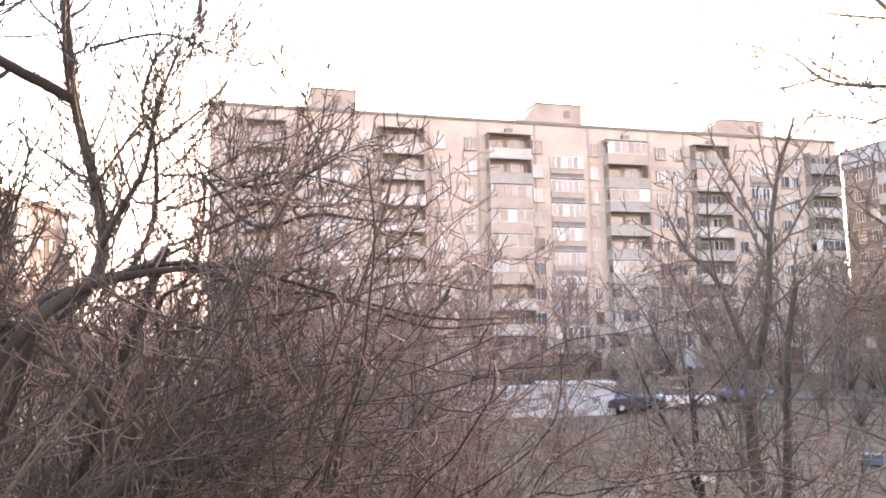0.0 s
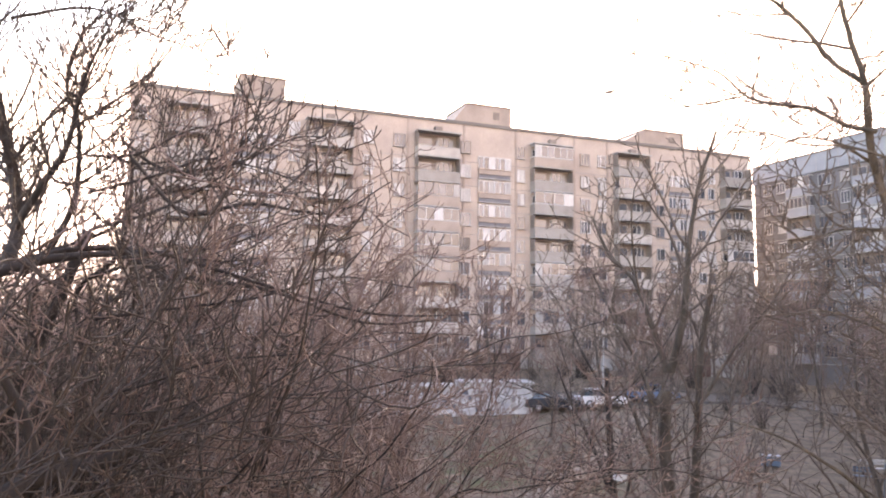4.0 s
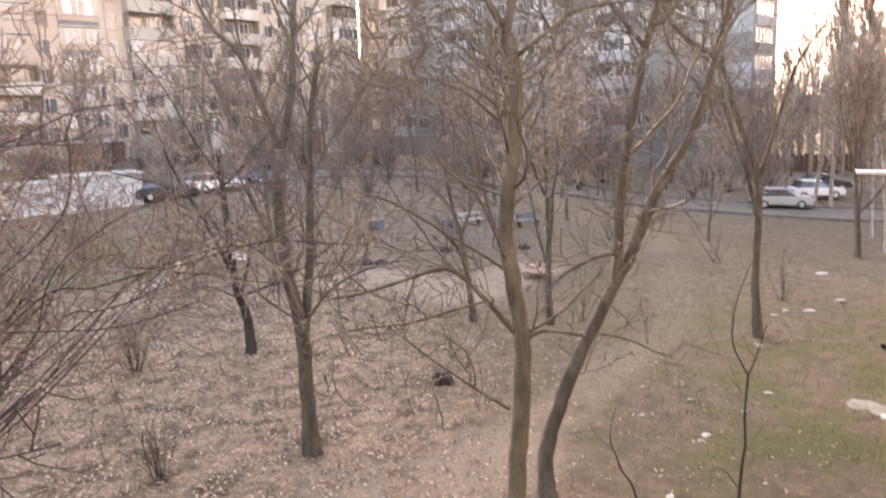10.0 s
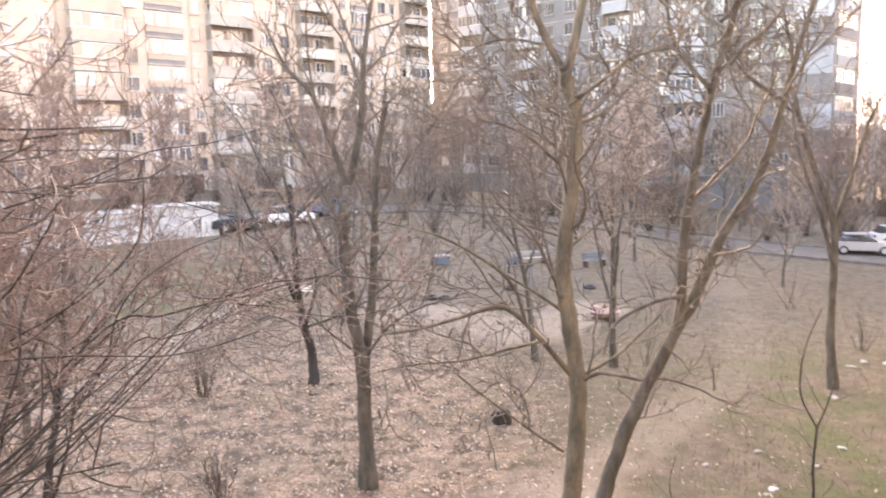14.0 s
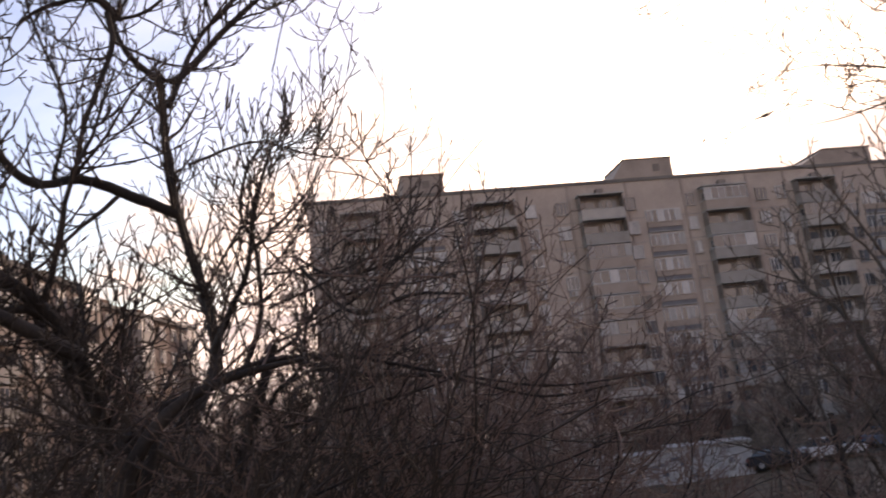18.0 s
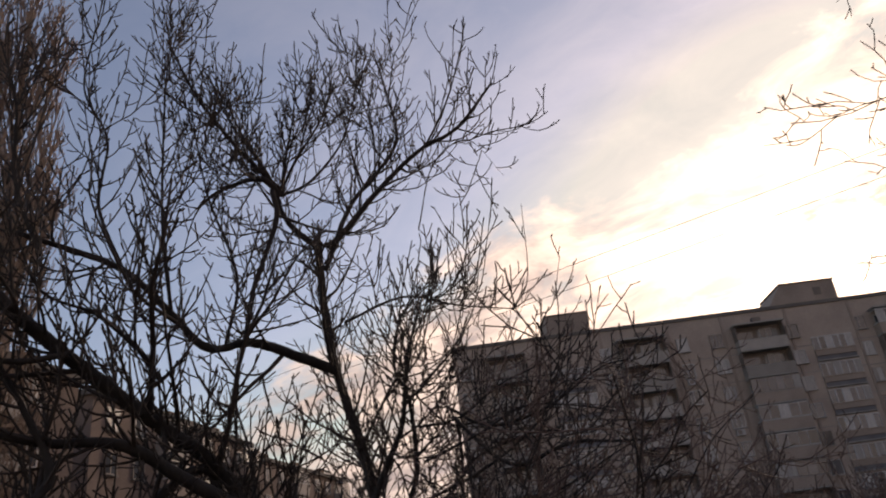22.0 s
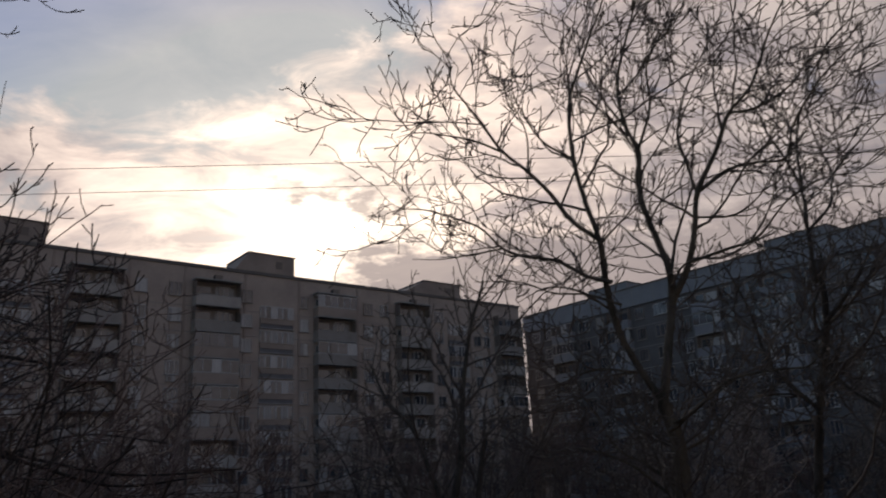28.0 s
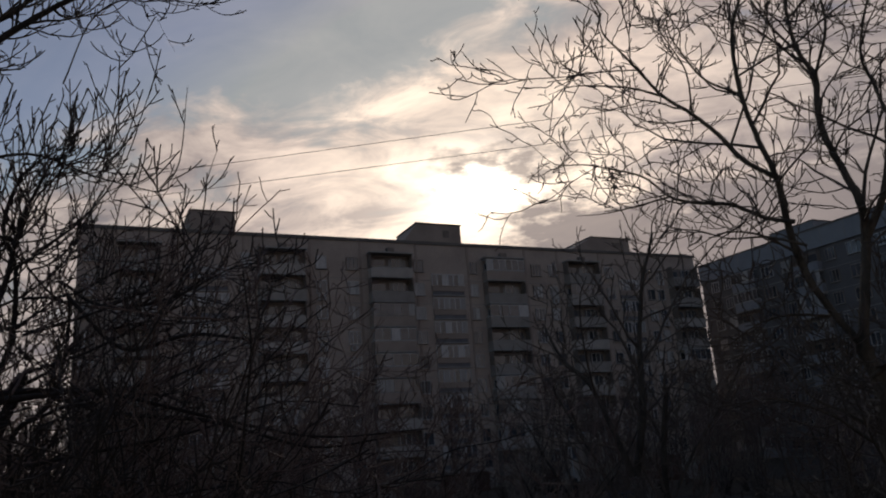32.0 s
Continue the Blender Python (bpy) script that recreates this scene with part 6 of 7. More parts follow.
def far_woods(n, az0, az1, d0, d1, seed):
    """Distant bare trees, past counting."""
    r = rng_at(seed)
    az, d = np.radians(r.uniform(az0, az1, n)), r.uniform(d0, d1, n)
    x, y = d * np.sin(az), d * np.cos(az)
    z, h = ground_z(x, y) - 0.1, r.uniform(9, 16, n)
    trunk = np.stack([np.stack([x + r.normal(0, 0.3, n) * k, y, z + h * k / 3], 1) for k in range(4)], 1)
    rad = np.linspace(0.16, 0.03, 4)[None] * np.ones((n, 1))
    b1 = sprout(trunk, rad, 14, h * 0.36, 40, r, 3, 0.5, 0.3, 0.08, 0.15, rmin=0.025)
    b2 = sprout(b1[0], b1[1], 6, b1[2] * 0.5, 42, r, 3, 0.6, 0.25, rmin=0.022)
    b3 = sprout(b2[0], b2[1], 3, b2[2] * 0.55, 40, r, 2, 0.6, 0.2, rmin=0.022)
    tagged(new("far_woods", tube_mesh("far_woods", [(trunk, rad, 5), (b1[0], b1[1], 3), (b2[0], b2[1], 3), (b3[0], b3[1], 3)], M_TWIG_FAR)), "distant bare brown trees between the blocks", "trees", kind="stuff")


far_woods(90, -75, -30, 90, 180, 601)
far_woods(60, 4, 18, 116, 175, 602)
far_woods(120, 40, 64, 62, 120, 603)
far_woods(30, 36, 80, 110, 190, 604)

# ---- the house the camera looks from ----
EYE = Vector((0.1, 0.28, 8.5))


def spot(az, el, d):
    """The point d metres off (level distance) in that bearing and elevation from the window."""
    return EYE + Vector((d * math.sin(radians(az)), d * math.cos(radians(az)), d * math.tan(radians(el))))


HOUSE = pose(0.12, 0.3, 0, 0, 0, 39.2)      # x along the front, y out over the yard
house = thing("house", HOUSE, "light-walled house front with a white window ledge", "house")
part("wall", boxes("wall", [(-12, 40, -8.0, -0.28, 0, 7.86)]), M_CONCRETE, house)
part("upper_wall", boxes("upper_wall", [(7.6, 40, -8.0, -0.28, 7.86, 15.0), (-12, -2.5, -8.0, -0.28, 7.86, 15.0)]), M_CONCRETE, house)
led = [(-3.0, -3.0, 2.22, 2.45), (2.245, 2.475, 6.5, 6.5)]      # the joint of the two sheets runs askew
for a, a2, b, b2 in led:
    bm = bmesh.new()
    v = [bm.verts.new(c) for c in ((a, 0.05, 7.985), (b, 0.05, 7.985), (b2, -0.235, 8.005), (a2, -0.235, 8.005), (a, 0.05, 7.93), (b, 0.05, 7.93), (b2, -0.235, 7.9), (a2, -0.235, 7.9))]
    for q in ((0, 1, 2, 3), (4, 7, 6, 5), (0, 4, 5, 1), (1, 5, 6, 2), (2, 6, 7, 3), (3, 7, 4, 0)):
        bm.faces.new([v[i] for i in q])
    bmesh.ops.bevel(bm, geom=bm.edges[:], offset=0.005, segments=2, affect="EDGES")
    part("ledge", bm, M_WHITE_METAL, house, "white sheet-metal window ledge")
bm = bmesh.new()
v = [bm.verts.new(c) for c in ((2.21, 0.04, 7.965), (2.255, 0.04, 7.965), (2.485, -0.23, 7.985), (2.44, -0.23, 7.985))]
bm.faces.new(v)
bmesh.ops.solidify(bm, geom=bm.faces[:], thickness=0.03)
part("ledge_seam", bm, M_RECESS, house)
part("inner_sill", boxes("inner_sill", [(2.3, 6.5, -0.42, -0.235, 7.9, 8.045)]), M_WHITE_PLASTIC, house)
# the row of balcony windows over the ledge
for k, x in enumerate((2.9, 4.0, 5.1, 6.2)):
    w = part("window", boxes("window_frame", [(x, x + 0.07, -0.34, -0.25, 8.045, 9.75), (x + 1.03, x + 1.1, -0.34, -0.25, 8.045, 9.75), (x + 0.07, x + 1.03, -0.34, -0.25, 8.045, 8.12), (x + 0.07, x + 1.03, -0.34, -0.25, 9.67, 9.75)]), M_WHITE_PLASTIC, house)
    part("pane", boxes("pane", [(x + 0.07, x + 1.03, -0.31, -0.295, 8.12, 9.67)]), M_GLASS if k % 2 else M_BLIND, w)
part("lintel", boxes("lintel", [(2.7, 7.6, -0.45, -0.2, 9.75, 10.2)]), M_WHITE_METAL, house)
part("corner_post", boxes("corner_post", [(7.3, 7.42, -0.4, -0.16, 7.9, 10.2)]), M_WHITE_PLASTIC, house, "white corner post of the balcony")
part("side_board", boxes("side_board", [(7.45, 9.4, -0.3, -0.12, 8.05, 11.2)]), M_GREY_PAINT, house, "weathered grey board")
part("side_board", boxes("side_board", [(9.42, 9.9, -0.3, -0.08, 8.2, 11.2)]), M_WHITE_PLASTIC, house)
foam = rng_at(61)
for k in range(14):
    bm = bmesh.new()
    bmesh.ops.create_icosphere(bm, subdivisions=2, radius=0.04 + 0.05 * foam.random())
    for v in bm.verts:
        v.co *= 1 + foam.normal(0, 0.14)
    part("foam_lump", bm, M_WHITE_PLASTIC, house, at=pose(6.6 + 5.0 * foam.random(), 0.0 + 0.05 * foam.random(), 7.55 + 0.45 * foam.random()))
# farther balconies of the same front
for x, z, c in ((27.0, 10.05, M_WINE), (24.5, 7.6, M_PARAPET)):
    b = part("balcony", boxes("balcony_slab", [(x, x + 3.2, -0.3, 0.55, z, z + 0.15)]), M_CONCRETE, house)
    part("parapet", boxes("parapet", [(x, x + 3.2, 0.47, 0.55, z + 0.15, z + 1.15), (x, x + 0.08, -0.28, 0.47, z + 0.15, z + 1.15)]), c, b, "wine-red sheet parapet" if c is M_WINE else "")
    part("rail", boxes("rail", [(x - 0.03, x + 3.23, 0.42, 0.6, z + 0.07, z + 0.14)]), M_CABLE, b)


def rod(name, a, b, radius, mat, label, category, group="", sag=0.0):
    a, b = Vector(a), Vector(b)
    mid = (a + b) / 2 - Vector((0, 0, sag))
    pts = np.array([tuple(a - a), tuple(mid - a), tuple(b - a)])
    me = tube_mesh(name, [(smooth_line(pts, 6)[None], np.full((1, 13), radius), 8)], mat)
    ob = new(name, me)
    ob.location = a
    return tagged(ob, label, category, group)




def on_house(x, y, z):
    return HOUSE @ Vector((x, y, z))


rod("drying_rod", on_house(6.3, -0.05, 7.99), spot(44.3, -5.0, 6.35), 0.017, M_WHITE_PLASTIC, "white tube sticking out from the ledge end", "rod", "drying rods", 0.02)
for az0, el0, az1, el1 in ((50.2, -32.5, 44.08, -31.83), (50.6, -20.95, 46.62, -20.82)):
    d0, d1 = 2.05 / math.tan(radians(-el0)), 2.05 / math.tan(radians(-el1))
    rod("drying_rod", spot(az0 + 3.0, el0, d0), spot(az1, el1, d1), 0.016, M_WHITE_PLASTIC, "white drying rod fixed to the house wall", "rod", "drying rods")
for k in range(5):
    f = 0.08 + 0.2 * k
    a = spot(44.08 + 4.8 * f, -31.85, 2.05 / math.tan(radians(31.85)))
    b = spot(46.62 + 3.4 * f, -20.85, 2.05 / math.tan(radians(20.85)))
    rod("clothes_line", a, b, 0.0017, M_BARK_TAN, "thin pale clothes line between drying rods", "clothes line", "clothes lines", 0.02)

dish = thing("satellite_dish", pose(*spot(51.5, -2.9, 9.2), 84, 0, -48), "small grey dish on the house front", "satellite dish")
bm = bmesh.new()
rings = []
for k in range(5):
    rr = 0.165 * k / 4 + 0.001
    rings.append([bm.verts.new((rr * math.cos(a * math.pi / 10), rr * math.sin(a * math.pi / 10), 0.35 * rr * rr)) for a in range(20)])
for p, q in zip(rings[:-1], rings[1:]):
    for a in range(20):
        bm.faces.new((p[a], p[(a + 1) % 20], q[(a + 1) % 20], q[a]))
bm.faces.new(rings[0][::-1])
bmesh.ops.solidify(bm, geom=bm.faces[:], thickness=0.008)
part("reflector", bm, M_DISH, dish)
part("mount", boxes("mount", [(-0.02, 0.02, -0.02, 0.02, -0.35, -0.005)]), M_RUST, dish)
cable("hanging_cable", [spot(50.0, 6, 9.4), spot(50.2, 0, 9.4), spot(50.6, -2.5, 9.4), spot(51.4, -3.9, 9.4), spot(52.4, -3.5, 9.3), spot(53.2, -3.0, 9.2)], 0.012, M_CABLE, None, "pale cable looping along the house front", "cable")
cable("hanging_cable", [spot(47.6, 9, 10.5), spot(47.9, 2, 10.5), spot(47.7, -2, 10.5), spot(47.3, -4.5, 10.5), spot(47.8, -5.4, 10.5)], 0.012, M_CABLE, None, "pale rope hanging before the trees", "cable")
cable("hanging_cable", [spot(48.4, 9, 9.0), spot(48.5, 0, 9.0), spot(48.4, -5, 9.0), spot(48.3, -9, 9.0), spot(49.4, -12.3, 9.0)], 0.010, M_CABLE, None, "thin brown cord hanging down the house front", "cable")
br = thing("iron_bracket", pose(*spot(50.8, -1.6, 14.0)), "dark iron bracket for drying lines", "bracket")
for a, b in (((0, 0, 0), (-0.75, 0.25, 0.12)), ((0.02, 0, -0.18), (-0.95, 0.32, -0.1)), ((-0.75, 0.25, 0.12), (-0.8, 0.3, 0.75)), ((0.02, 0, 0.12), (0.02, 0, -0.3))):
    part("bar", tube_mesh("bar", [(np.linspace(a, b, 3)[None], np.full((1, 3), 0.022), 6)], M_RUST), None, br)

# ---- wires over the yard ----
for D, z in ((51.0, 31.1), (51.0, 29.25)):
    n = Vector((math.sin(radians(1)), math.cos(radians(1)), 0))
    t = Vector((n.y, -n.x, 0))
    a, b = n * D - t * 135 + Vector((0, 0, z + 0.2)), n * D + t * 75 + Vector((0, 0, z + 0.2))
    for e in (a, b):
        zp = float(ground_z(e.x, e.y)) - 0.1
        pole = thing("wire_pole", pose(e.x, e.y + 0.12, zp), "tall grey pole carrying overhead wires", "pole", "wire poles")
        part("mast", tube_mesh("mast", [(np.array([[(0, 0, 0), (0, 0, e.z - zp + 0.4)]]), np.array([[0.16, 0.1]]), 10)], M_CONCRETE), None, pole)
    cable("overhead_wire", [a, a.lerp(b, 0.25) - Vector((0, 0, 0.35)), a.lerp(b, 0.5) - Vector((0, 0, 0.45)), a.lerp(b, 0.75) - Vector((0, 0, 0.35)), b], 0.022, M_WIRE, None, "thin dark wire strung over the yard", "wire", 5)


# ---- cars ----
def car(x, y, turn, paint, label, length=4.2):
    C = thing("car", pose(x, y, float(ground_z(x, y)) + 0.05, 0, 0, turn), label, "car", "parked cars")
    L, W = length, 1.68

    def hull(profile, half, inset):
        bm = bmesh.new()
        a = [bm.verts.new((px, -half + (inset if pz > 0.95 else 0.0), pz)) for px, pz in profile]
        b = [bm.verts.new((px, half - (inset if pz > 0.95 else 0.0), pz)) for px, pz in profile]
        bm.faces.new(a)
        bm.faces.new(b[::-1])
        n = len(profile)
        for i in range(n):
            bm.faces.new((a[i], b[i], b[(i + 1) % n], a[(i + 1) % n]))
        bmesh.ops.recalc_face_normals(bm, faces=bm.faces[:])
        bmesh.ops.bevel(bm, geom=bm.edges[:], offset=0.05, segments=2, affect="EDGES")
        return bm

    body = part("body", hull([(-L / 2, 0.3), (L / 2, 0.3), (L / 2, 0.62), (L * 0.47, 0.78), (L * 0.2, 0.9), (-L * 0.42, 0.94), (-L / 2, 0.85)], W / 2, 0), paint, C)
    cab = part("cabin", hull([(-L * 0.43, 0.92), (L * 0.22, 0.9), (L * 0.07, 1.38), (-L * 0.05, 1.43), (-L * 0.3, 1.38)], W / 2 - 0.06, 0.16), M_CAR_GLASS, C, "dark glazed cabin")
    part("roof", boxes("roof", [(-L * 0.29, L * 0.06, -W / 2 + 0.2, W / 2 - 0.2, 1.40, 1.45)]), paint, cab)
    for px in (-L * 0.3, L * 0.3):
        for s in (-1, 1):
            bm = bmesh.new()
            bmesh.ops.create_cone(bm, cap_ends=True, segments=20, radius1=0.31, radius2=0.31, depth=0.2, matrix=Matrix.Rotation(math.pi / 2, 4, "X"))
            w = part("wheel", bm, M_TYRE, C, at=pose(px, s * (W / 2 - 0.06), 0.31))
            bm = bmesh.new()
            bmesh.ops.create_cone(bm, cap_ends=True, segments=16, radius1=0.2, radius2=0.17, depth=0.04, matrix=Matrix.Rotation(math.pi / 2, 4, "X"))
            part("rim", bm, M_CAR_SILVER, w, at=pose(0, s * 0.11, 0))
    for s in (-1, 1):
        part("headlight", boxes("headlight", [(L / 2 - 0.06, L / 2 + 0.02, s * 0.62 - 0.17, s * 0.62 + 0.17, 0.56, 0.72)]), M_FRAME, C)
        part("tail_light", boxes("tail_light", [(-L / 2 - 0.02, -L / 2 + 0.05, s * 0.66 - 0.13, s * 0.66 + 0.13, 0.62, 0.82)]), M_RED, C)
    part("bumper", boxes("bumper", [(L / 2 - 0.05, L / 2 + 0.06, -W / 2 + 0.05, W / 2 - 0.05, 0.32, 0.5)]), M_CAR_DARK, C)
    part("bumper", boxes("bumper", [(-L / 2 - 0.06, -L / 2 + 0.05, -W / 2 + 0.05, W / 2 - 0.05, 0.32, 0.5)]), M_CAR_DARK, C)


car(0.3, 61.9, 25, M_CAR_WHITE, "white car parked by the drive")
car(4.6, 65.2, 28, M_CAR_BLUE, "blue-grey car parked on the drive")
car(-3.4, 59.6, 24, M_CAR_DARK, "dark car parked beside the white car", 4.4)
car(40.0, 46.3, -32, M_CAR_SILVER, "silver car parked under the trees")
car(45.2, 48.6, -20, M_CAR_WHITE, "white car parked among tree trunks", 4.0)
car(48.9, 51.8, -25, M_CAR_DARK, "dark car parked at the end of the row")

# ---- low house beyond the trees ----
cottage = thing("cottage", pose(74, 66, 0, 0, 0, -42), "low pale cottage behind bare trees", "house")
part("wall", boxes("wall", [(-6, 6, 0, 7, -0.3, 3.2)]), M_PANEL_B_LIGHT, cottage)
part("roof", mesh_of("roof", [(-6.5, -0.5, 3.2), (6.5, -0.5, 3.2), (6.5, 7.5, 3.2), (-6.5, 7.5, 3.2), (-6.5, 3.5, 5.6), (6.5, 3.5, 5.6)], [(0, 1, 5, 4), (2, 3, 4, 5), (0, 4, 3), (1, 2, 5), (0, 3, 2, 1)], M_BRICK), None, cottage)
for x in (-4.2, -0.7, 2.8):
    window(cottage, x, 1.1, 1.3, 1.4)
fence = thing("fence", pose(58, 62, float(ground_z(58, 62)), 0, 0, -38), "reddish board fence at the yard's edge", "fence")
for k in range(40):
    part("board", boxes("board", [(0, 0.42, 0, 0.04, 0, 1.7 + 0.1 * (k % 3))]), M_BRICK, fence, at=pose(0.45 * k - 9, 0, 0))

# ---- whitewashed garage ----
gx, gy = -13.4, 56.0
garage = thing("garage", pose(gx, gy, float(ground_z(-9, 57)) - 0.2, 0, 0, 15), "low whitewashed garage wall with faded markings", "garage")
part("wall", boxes("wall", [(-4.0, 3.4, 0, 3.2, -0.6, 2.3), (3.4, 9.0, 0.06, 3.2, -0.3, 2.6)]), M_WHITEWASH, garage)
part("roof", boxes("roof", [(-4.12, 3.39, -0.15, 3.3, 2.3, 2.44), (3.3, 9.12, -0.1, 3.3, 2.6, 2.74)]), M_CONCRETE, garage)
gr = rng_at(71)
for k in range(16):
    x, z = 0.3 + 7.4 * gr.random(), 0.5 + 1.5 * gr.random()
    part("marking", boxes("marking", [(x, x + 0.15 + 0.4 * gr.random(), -0.006, -0.001, z, z + 0.12 + 0.3 * gr.random())]), (M_SLATE_DARK, M_CONCRETE, M_BLUE)[k % 3], garage)
for k in range(4):
    part("panel_joint", boxes("panel_joint", [(1.6 * (k + 1), 1.6 * (k + 1) + 0.05, -0.008, -0.001, 0.1, 2.5)]), M_CONCRETE, garage)

# ---- lamp post by the drive ----
post = thing("lamp_post", pose(0.6, 63.2, float(ground_z(0.6, 63.2))), "thin pale concrete lamp post", "lamp post")
part("pole", tube_mesh("pole", [(np.array([[(0, 0, 0), (0, 0, 3.0), (0, 0, 6.2)]]), np.array([[0.11, 0.09, 0.06]]), 8)], M_CONCRETE), None, post)
part("arm", tube_mesh("arm", [(np.array([[(0, 0, 6.1), (0.5, 0, 6.4), (1.0, 0, 6.45)]]), np.full((1, 3), 0.035), 6)], M_RUST), None, post)
part("lantern", boxes("lantern", [(0.8, 1.35, -0.12, 0.12, 6.36, 6.48)]), M_DISH, post)

# ---- playground ----
px, py = 15.07, 33.96
car_z = float(ground_z(px, py))
mgr = thing("roundabout", pose(px, py, car_z) @ Matrix.Diagonal((0.78, 0.78, 0.85, 1)), "worn red and white playground roundabout", "roundabout")
bm = bmesh.new()
bmesh.ops.create_cone(bm, cap_ends=True, segments=28, radius1=0.85, radius2=0.95, depth=0.12, matrix=Matrix.Translation((0, 0, 0.36)))
part("platform", bm, M_RED, mgr)
bm = bmesh.new()
bmesh.ops.create_cone(bm, cap_ends=True, segments=28, radius1=0.97, radius2=0.97, depth=0.05, matrix=Matrix.Translation((0, 0, 0.44)))
part("rim", bm, M_PINK, mgr)
part("spindle", tube_mesh("spindle", [(np.array([[(0, 0, 0), (0, 0, 0.5), (0, 0, 1.0)]]), np.array([[0.09, 0.06, 0.05]]), 10)], M_RUST), None, mgr)
for k in range(6):
    a = k * math.pi / 3
    c, s = math.cos(a), math.sin(a)
    part("seat", boxes("seat", [(0.45, 0.85, -0.2, 0.2, 0.62, 0.66)]), M_RED if k % 2 else M_PINK, mgr, at=pose(0, 0, 0, 0, 0, 60 * k))
    part("handrail", tube_mesh("handrail", [(smooth_line(np.array([(0.9 * c, 0.9 * s, 0.45), (0.9 * c, 0.9 * s, 0.8), (0.45 * c, 0.45 * s, 0.95), (0.05 * c, 0.05 * s, 0.95)]), 4)[None], np.full((1, 13), 0.02), 6)], M_RUST), None, mgr)


def bench(x, y, turn, length, paint, label):
    B = thing("bench", pose(x, y, float(ground_z(x, y)), 0, 0, turn), label, "bench", "playground benches")
    for k in range(3):
        part("seat_slat", boxes("seat_slat", [(-length / 2, length / 2, -0.2 + 0.14 * k, -0.08 + 0.14 * k, 0.42, 0.46)]), paint, B)
    for k in range(2):
        part("back_slat", boxes("back_slat", [(-length / 2, length / 2, 0.24, 0.28, 0.6 + 0.16 * k, 0.72 + 0.16 * k)]), paint, B)
    for s in (-1, 1):
        part("leg", boxes("leg", [(s * length * 0.4 - 0.03, s * length * 0.4 + 0.03, -0.2, 0.24, 0, 0.42), (s * length * 0.4 - 0.03, s * length * 0.4 + 0.03, 0.24, 0.28, 0, 0.92)]), M_RUST, B)


bench(19.6, 45.8, 12, 1.7, M_BLUE, "blue slatted bench by the playground")
bench(15.6, 47.0, 8, 2.6, M_CONCRETE, "long pale plank bench by the playground")
bench(13.9, 44.8, -10, 1.0, M_BLUE, "short blue bench by the sand")
sb = thing("bin", pose(9.83, 47.7, float(ground_z(9.83, 47.7))), "blue painted box-shaped rubbish bin", "bin")
part("body", boxes("body", [(-0.5, 0.5, -0.3, 0.3, 0.08, 0.6), (-0.45, -0.35, -0.25, 0.25, 0, 0.08), (0.35, 0.45, -0.25, 0.25, 0, 0.08)]), M_BLUE, sb)
part("lid", boxes("lid", [(-0.53, 0.53, -0.33, 0.33, 0.6, 0.66)]), M_PANEL_B_LIGHT, sb)
pol = thing("swing_frame", pose(14.6, 41.1, float(ground_z(14.6, 41.1))), "thin blue iron swing frame", "swing")
for a, b in (((-0.9, -0.4, 0), (-0.9, 0, 1.9)), ((-0.9, 0.4, 0), (-0.9, 0, 1.9)), ((0.9, -0.4, 0), (0.9, 0, 1.9)), ((0.9, 0.4, 0), (0.9, 0, 1.9)), ((-0.9, 0, 1.9), (0.9, 0, 1.9))):
    part("bar", tube_mesh("bar", [(np.linspace(a, b, 3)[None], np.full((1, 3), 0.03), 8)], M_BLUE), None, pol)
for s in (-0.25, 0.25):
    part("chain", tube_mesh("chain", [(np.linspace((s, 0, 1.9), (s, 0, 0.5), 3)[None], np.full((1, 3), 0.012), 5)], M_RUST), None, pol)
part("seat", boxes("seat", [(-0.28, 0.28, -0.11, 0.11, 0.46, 0.5)]), M_BLUE, pol)


def tyre(x, y, turn):
    bm = bmesh.new()
    ring = []
    for i in range(20):
        a = 2 * math.pi * i / 20
        c = Vector((math.cos(a), math.sin(a), 0))
        ring.append([bm.verts.new(c * (0.26 + 0.1 * math.cos(b * math.pi / 4)) + Vector((0, 0, 0.1 + 0.1 * math.sin(b * math.pi / 4)))) for b in range(8)])
    for i in range(20):
        p, q = ring[i], ring[(i + 1) % 20]
        for b in range(8):
            bm.faces.new((p[b], p[(b + 1) % 8], q[(b + 1) % 8], q[b]))
    bmesh.ops.recalc_face_normals(bm, faces=bm.faces[:])
    me = bpy.data.meshes.new("tyre")
    bm.to_mesh(me)
    bm.free()
    me.materials.append(M_TYRE)
    ob = new("tyre", me)
    ob.matrix_basis = pose(x, y, float(ground_z(x, y)) - 0.02, 4, 0, turn)
    tagged(ob, "dark old tyre lying on the ground", "tyre", "old tyres")


for x, y, a in ((7.6, 39.7, 20), (8.3, 39.4, 35), (16.9, 40.2, 30), (12.3, 40.6, 60)):
    tyre(x, y, a)


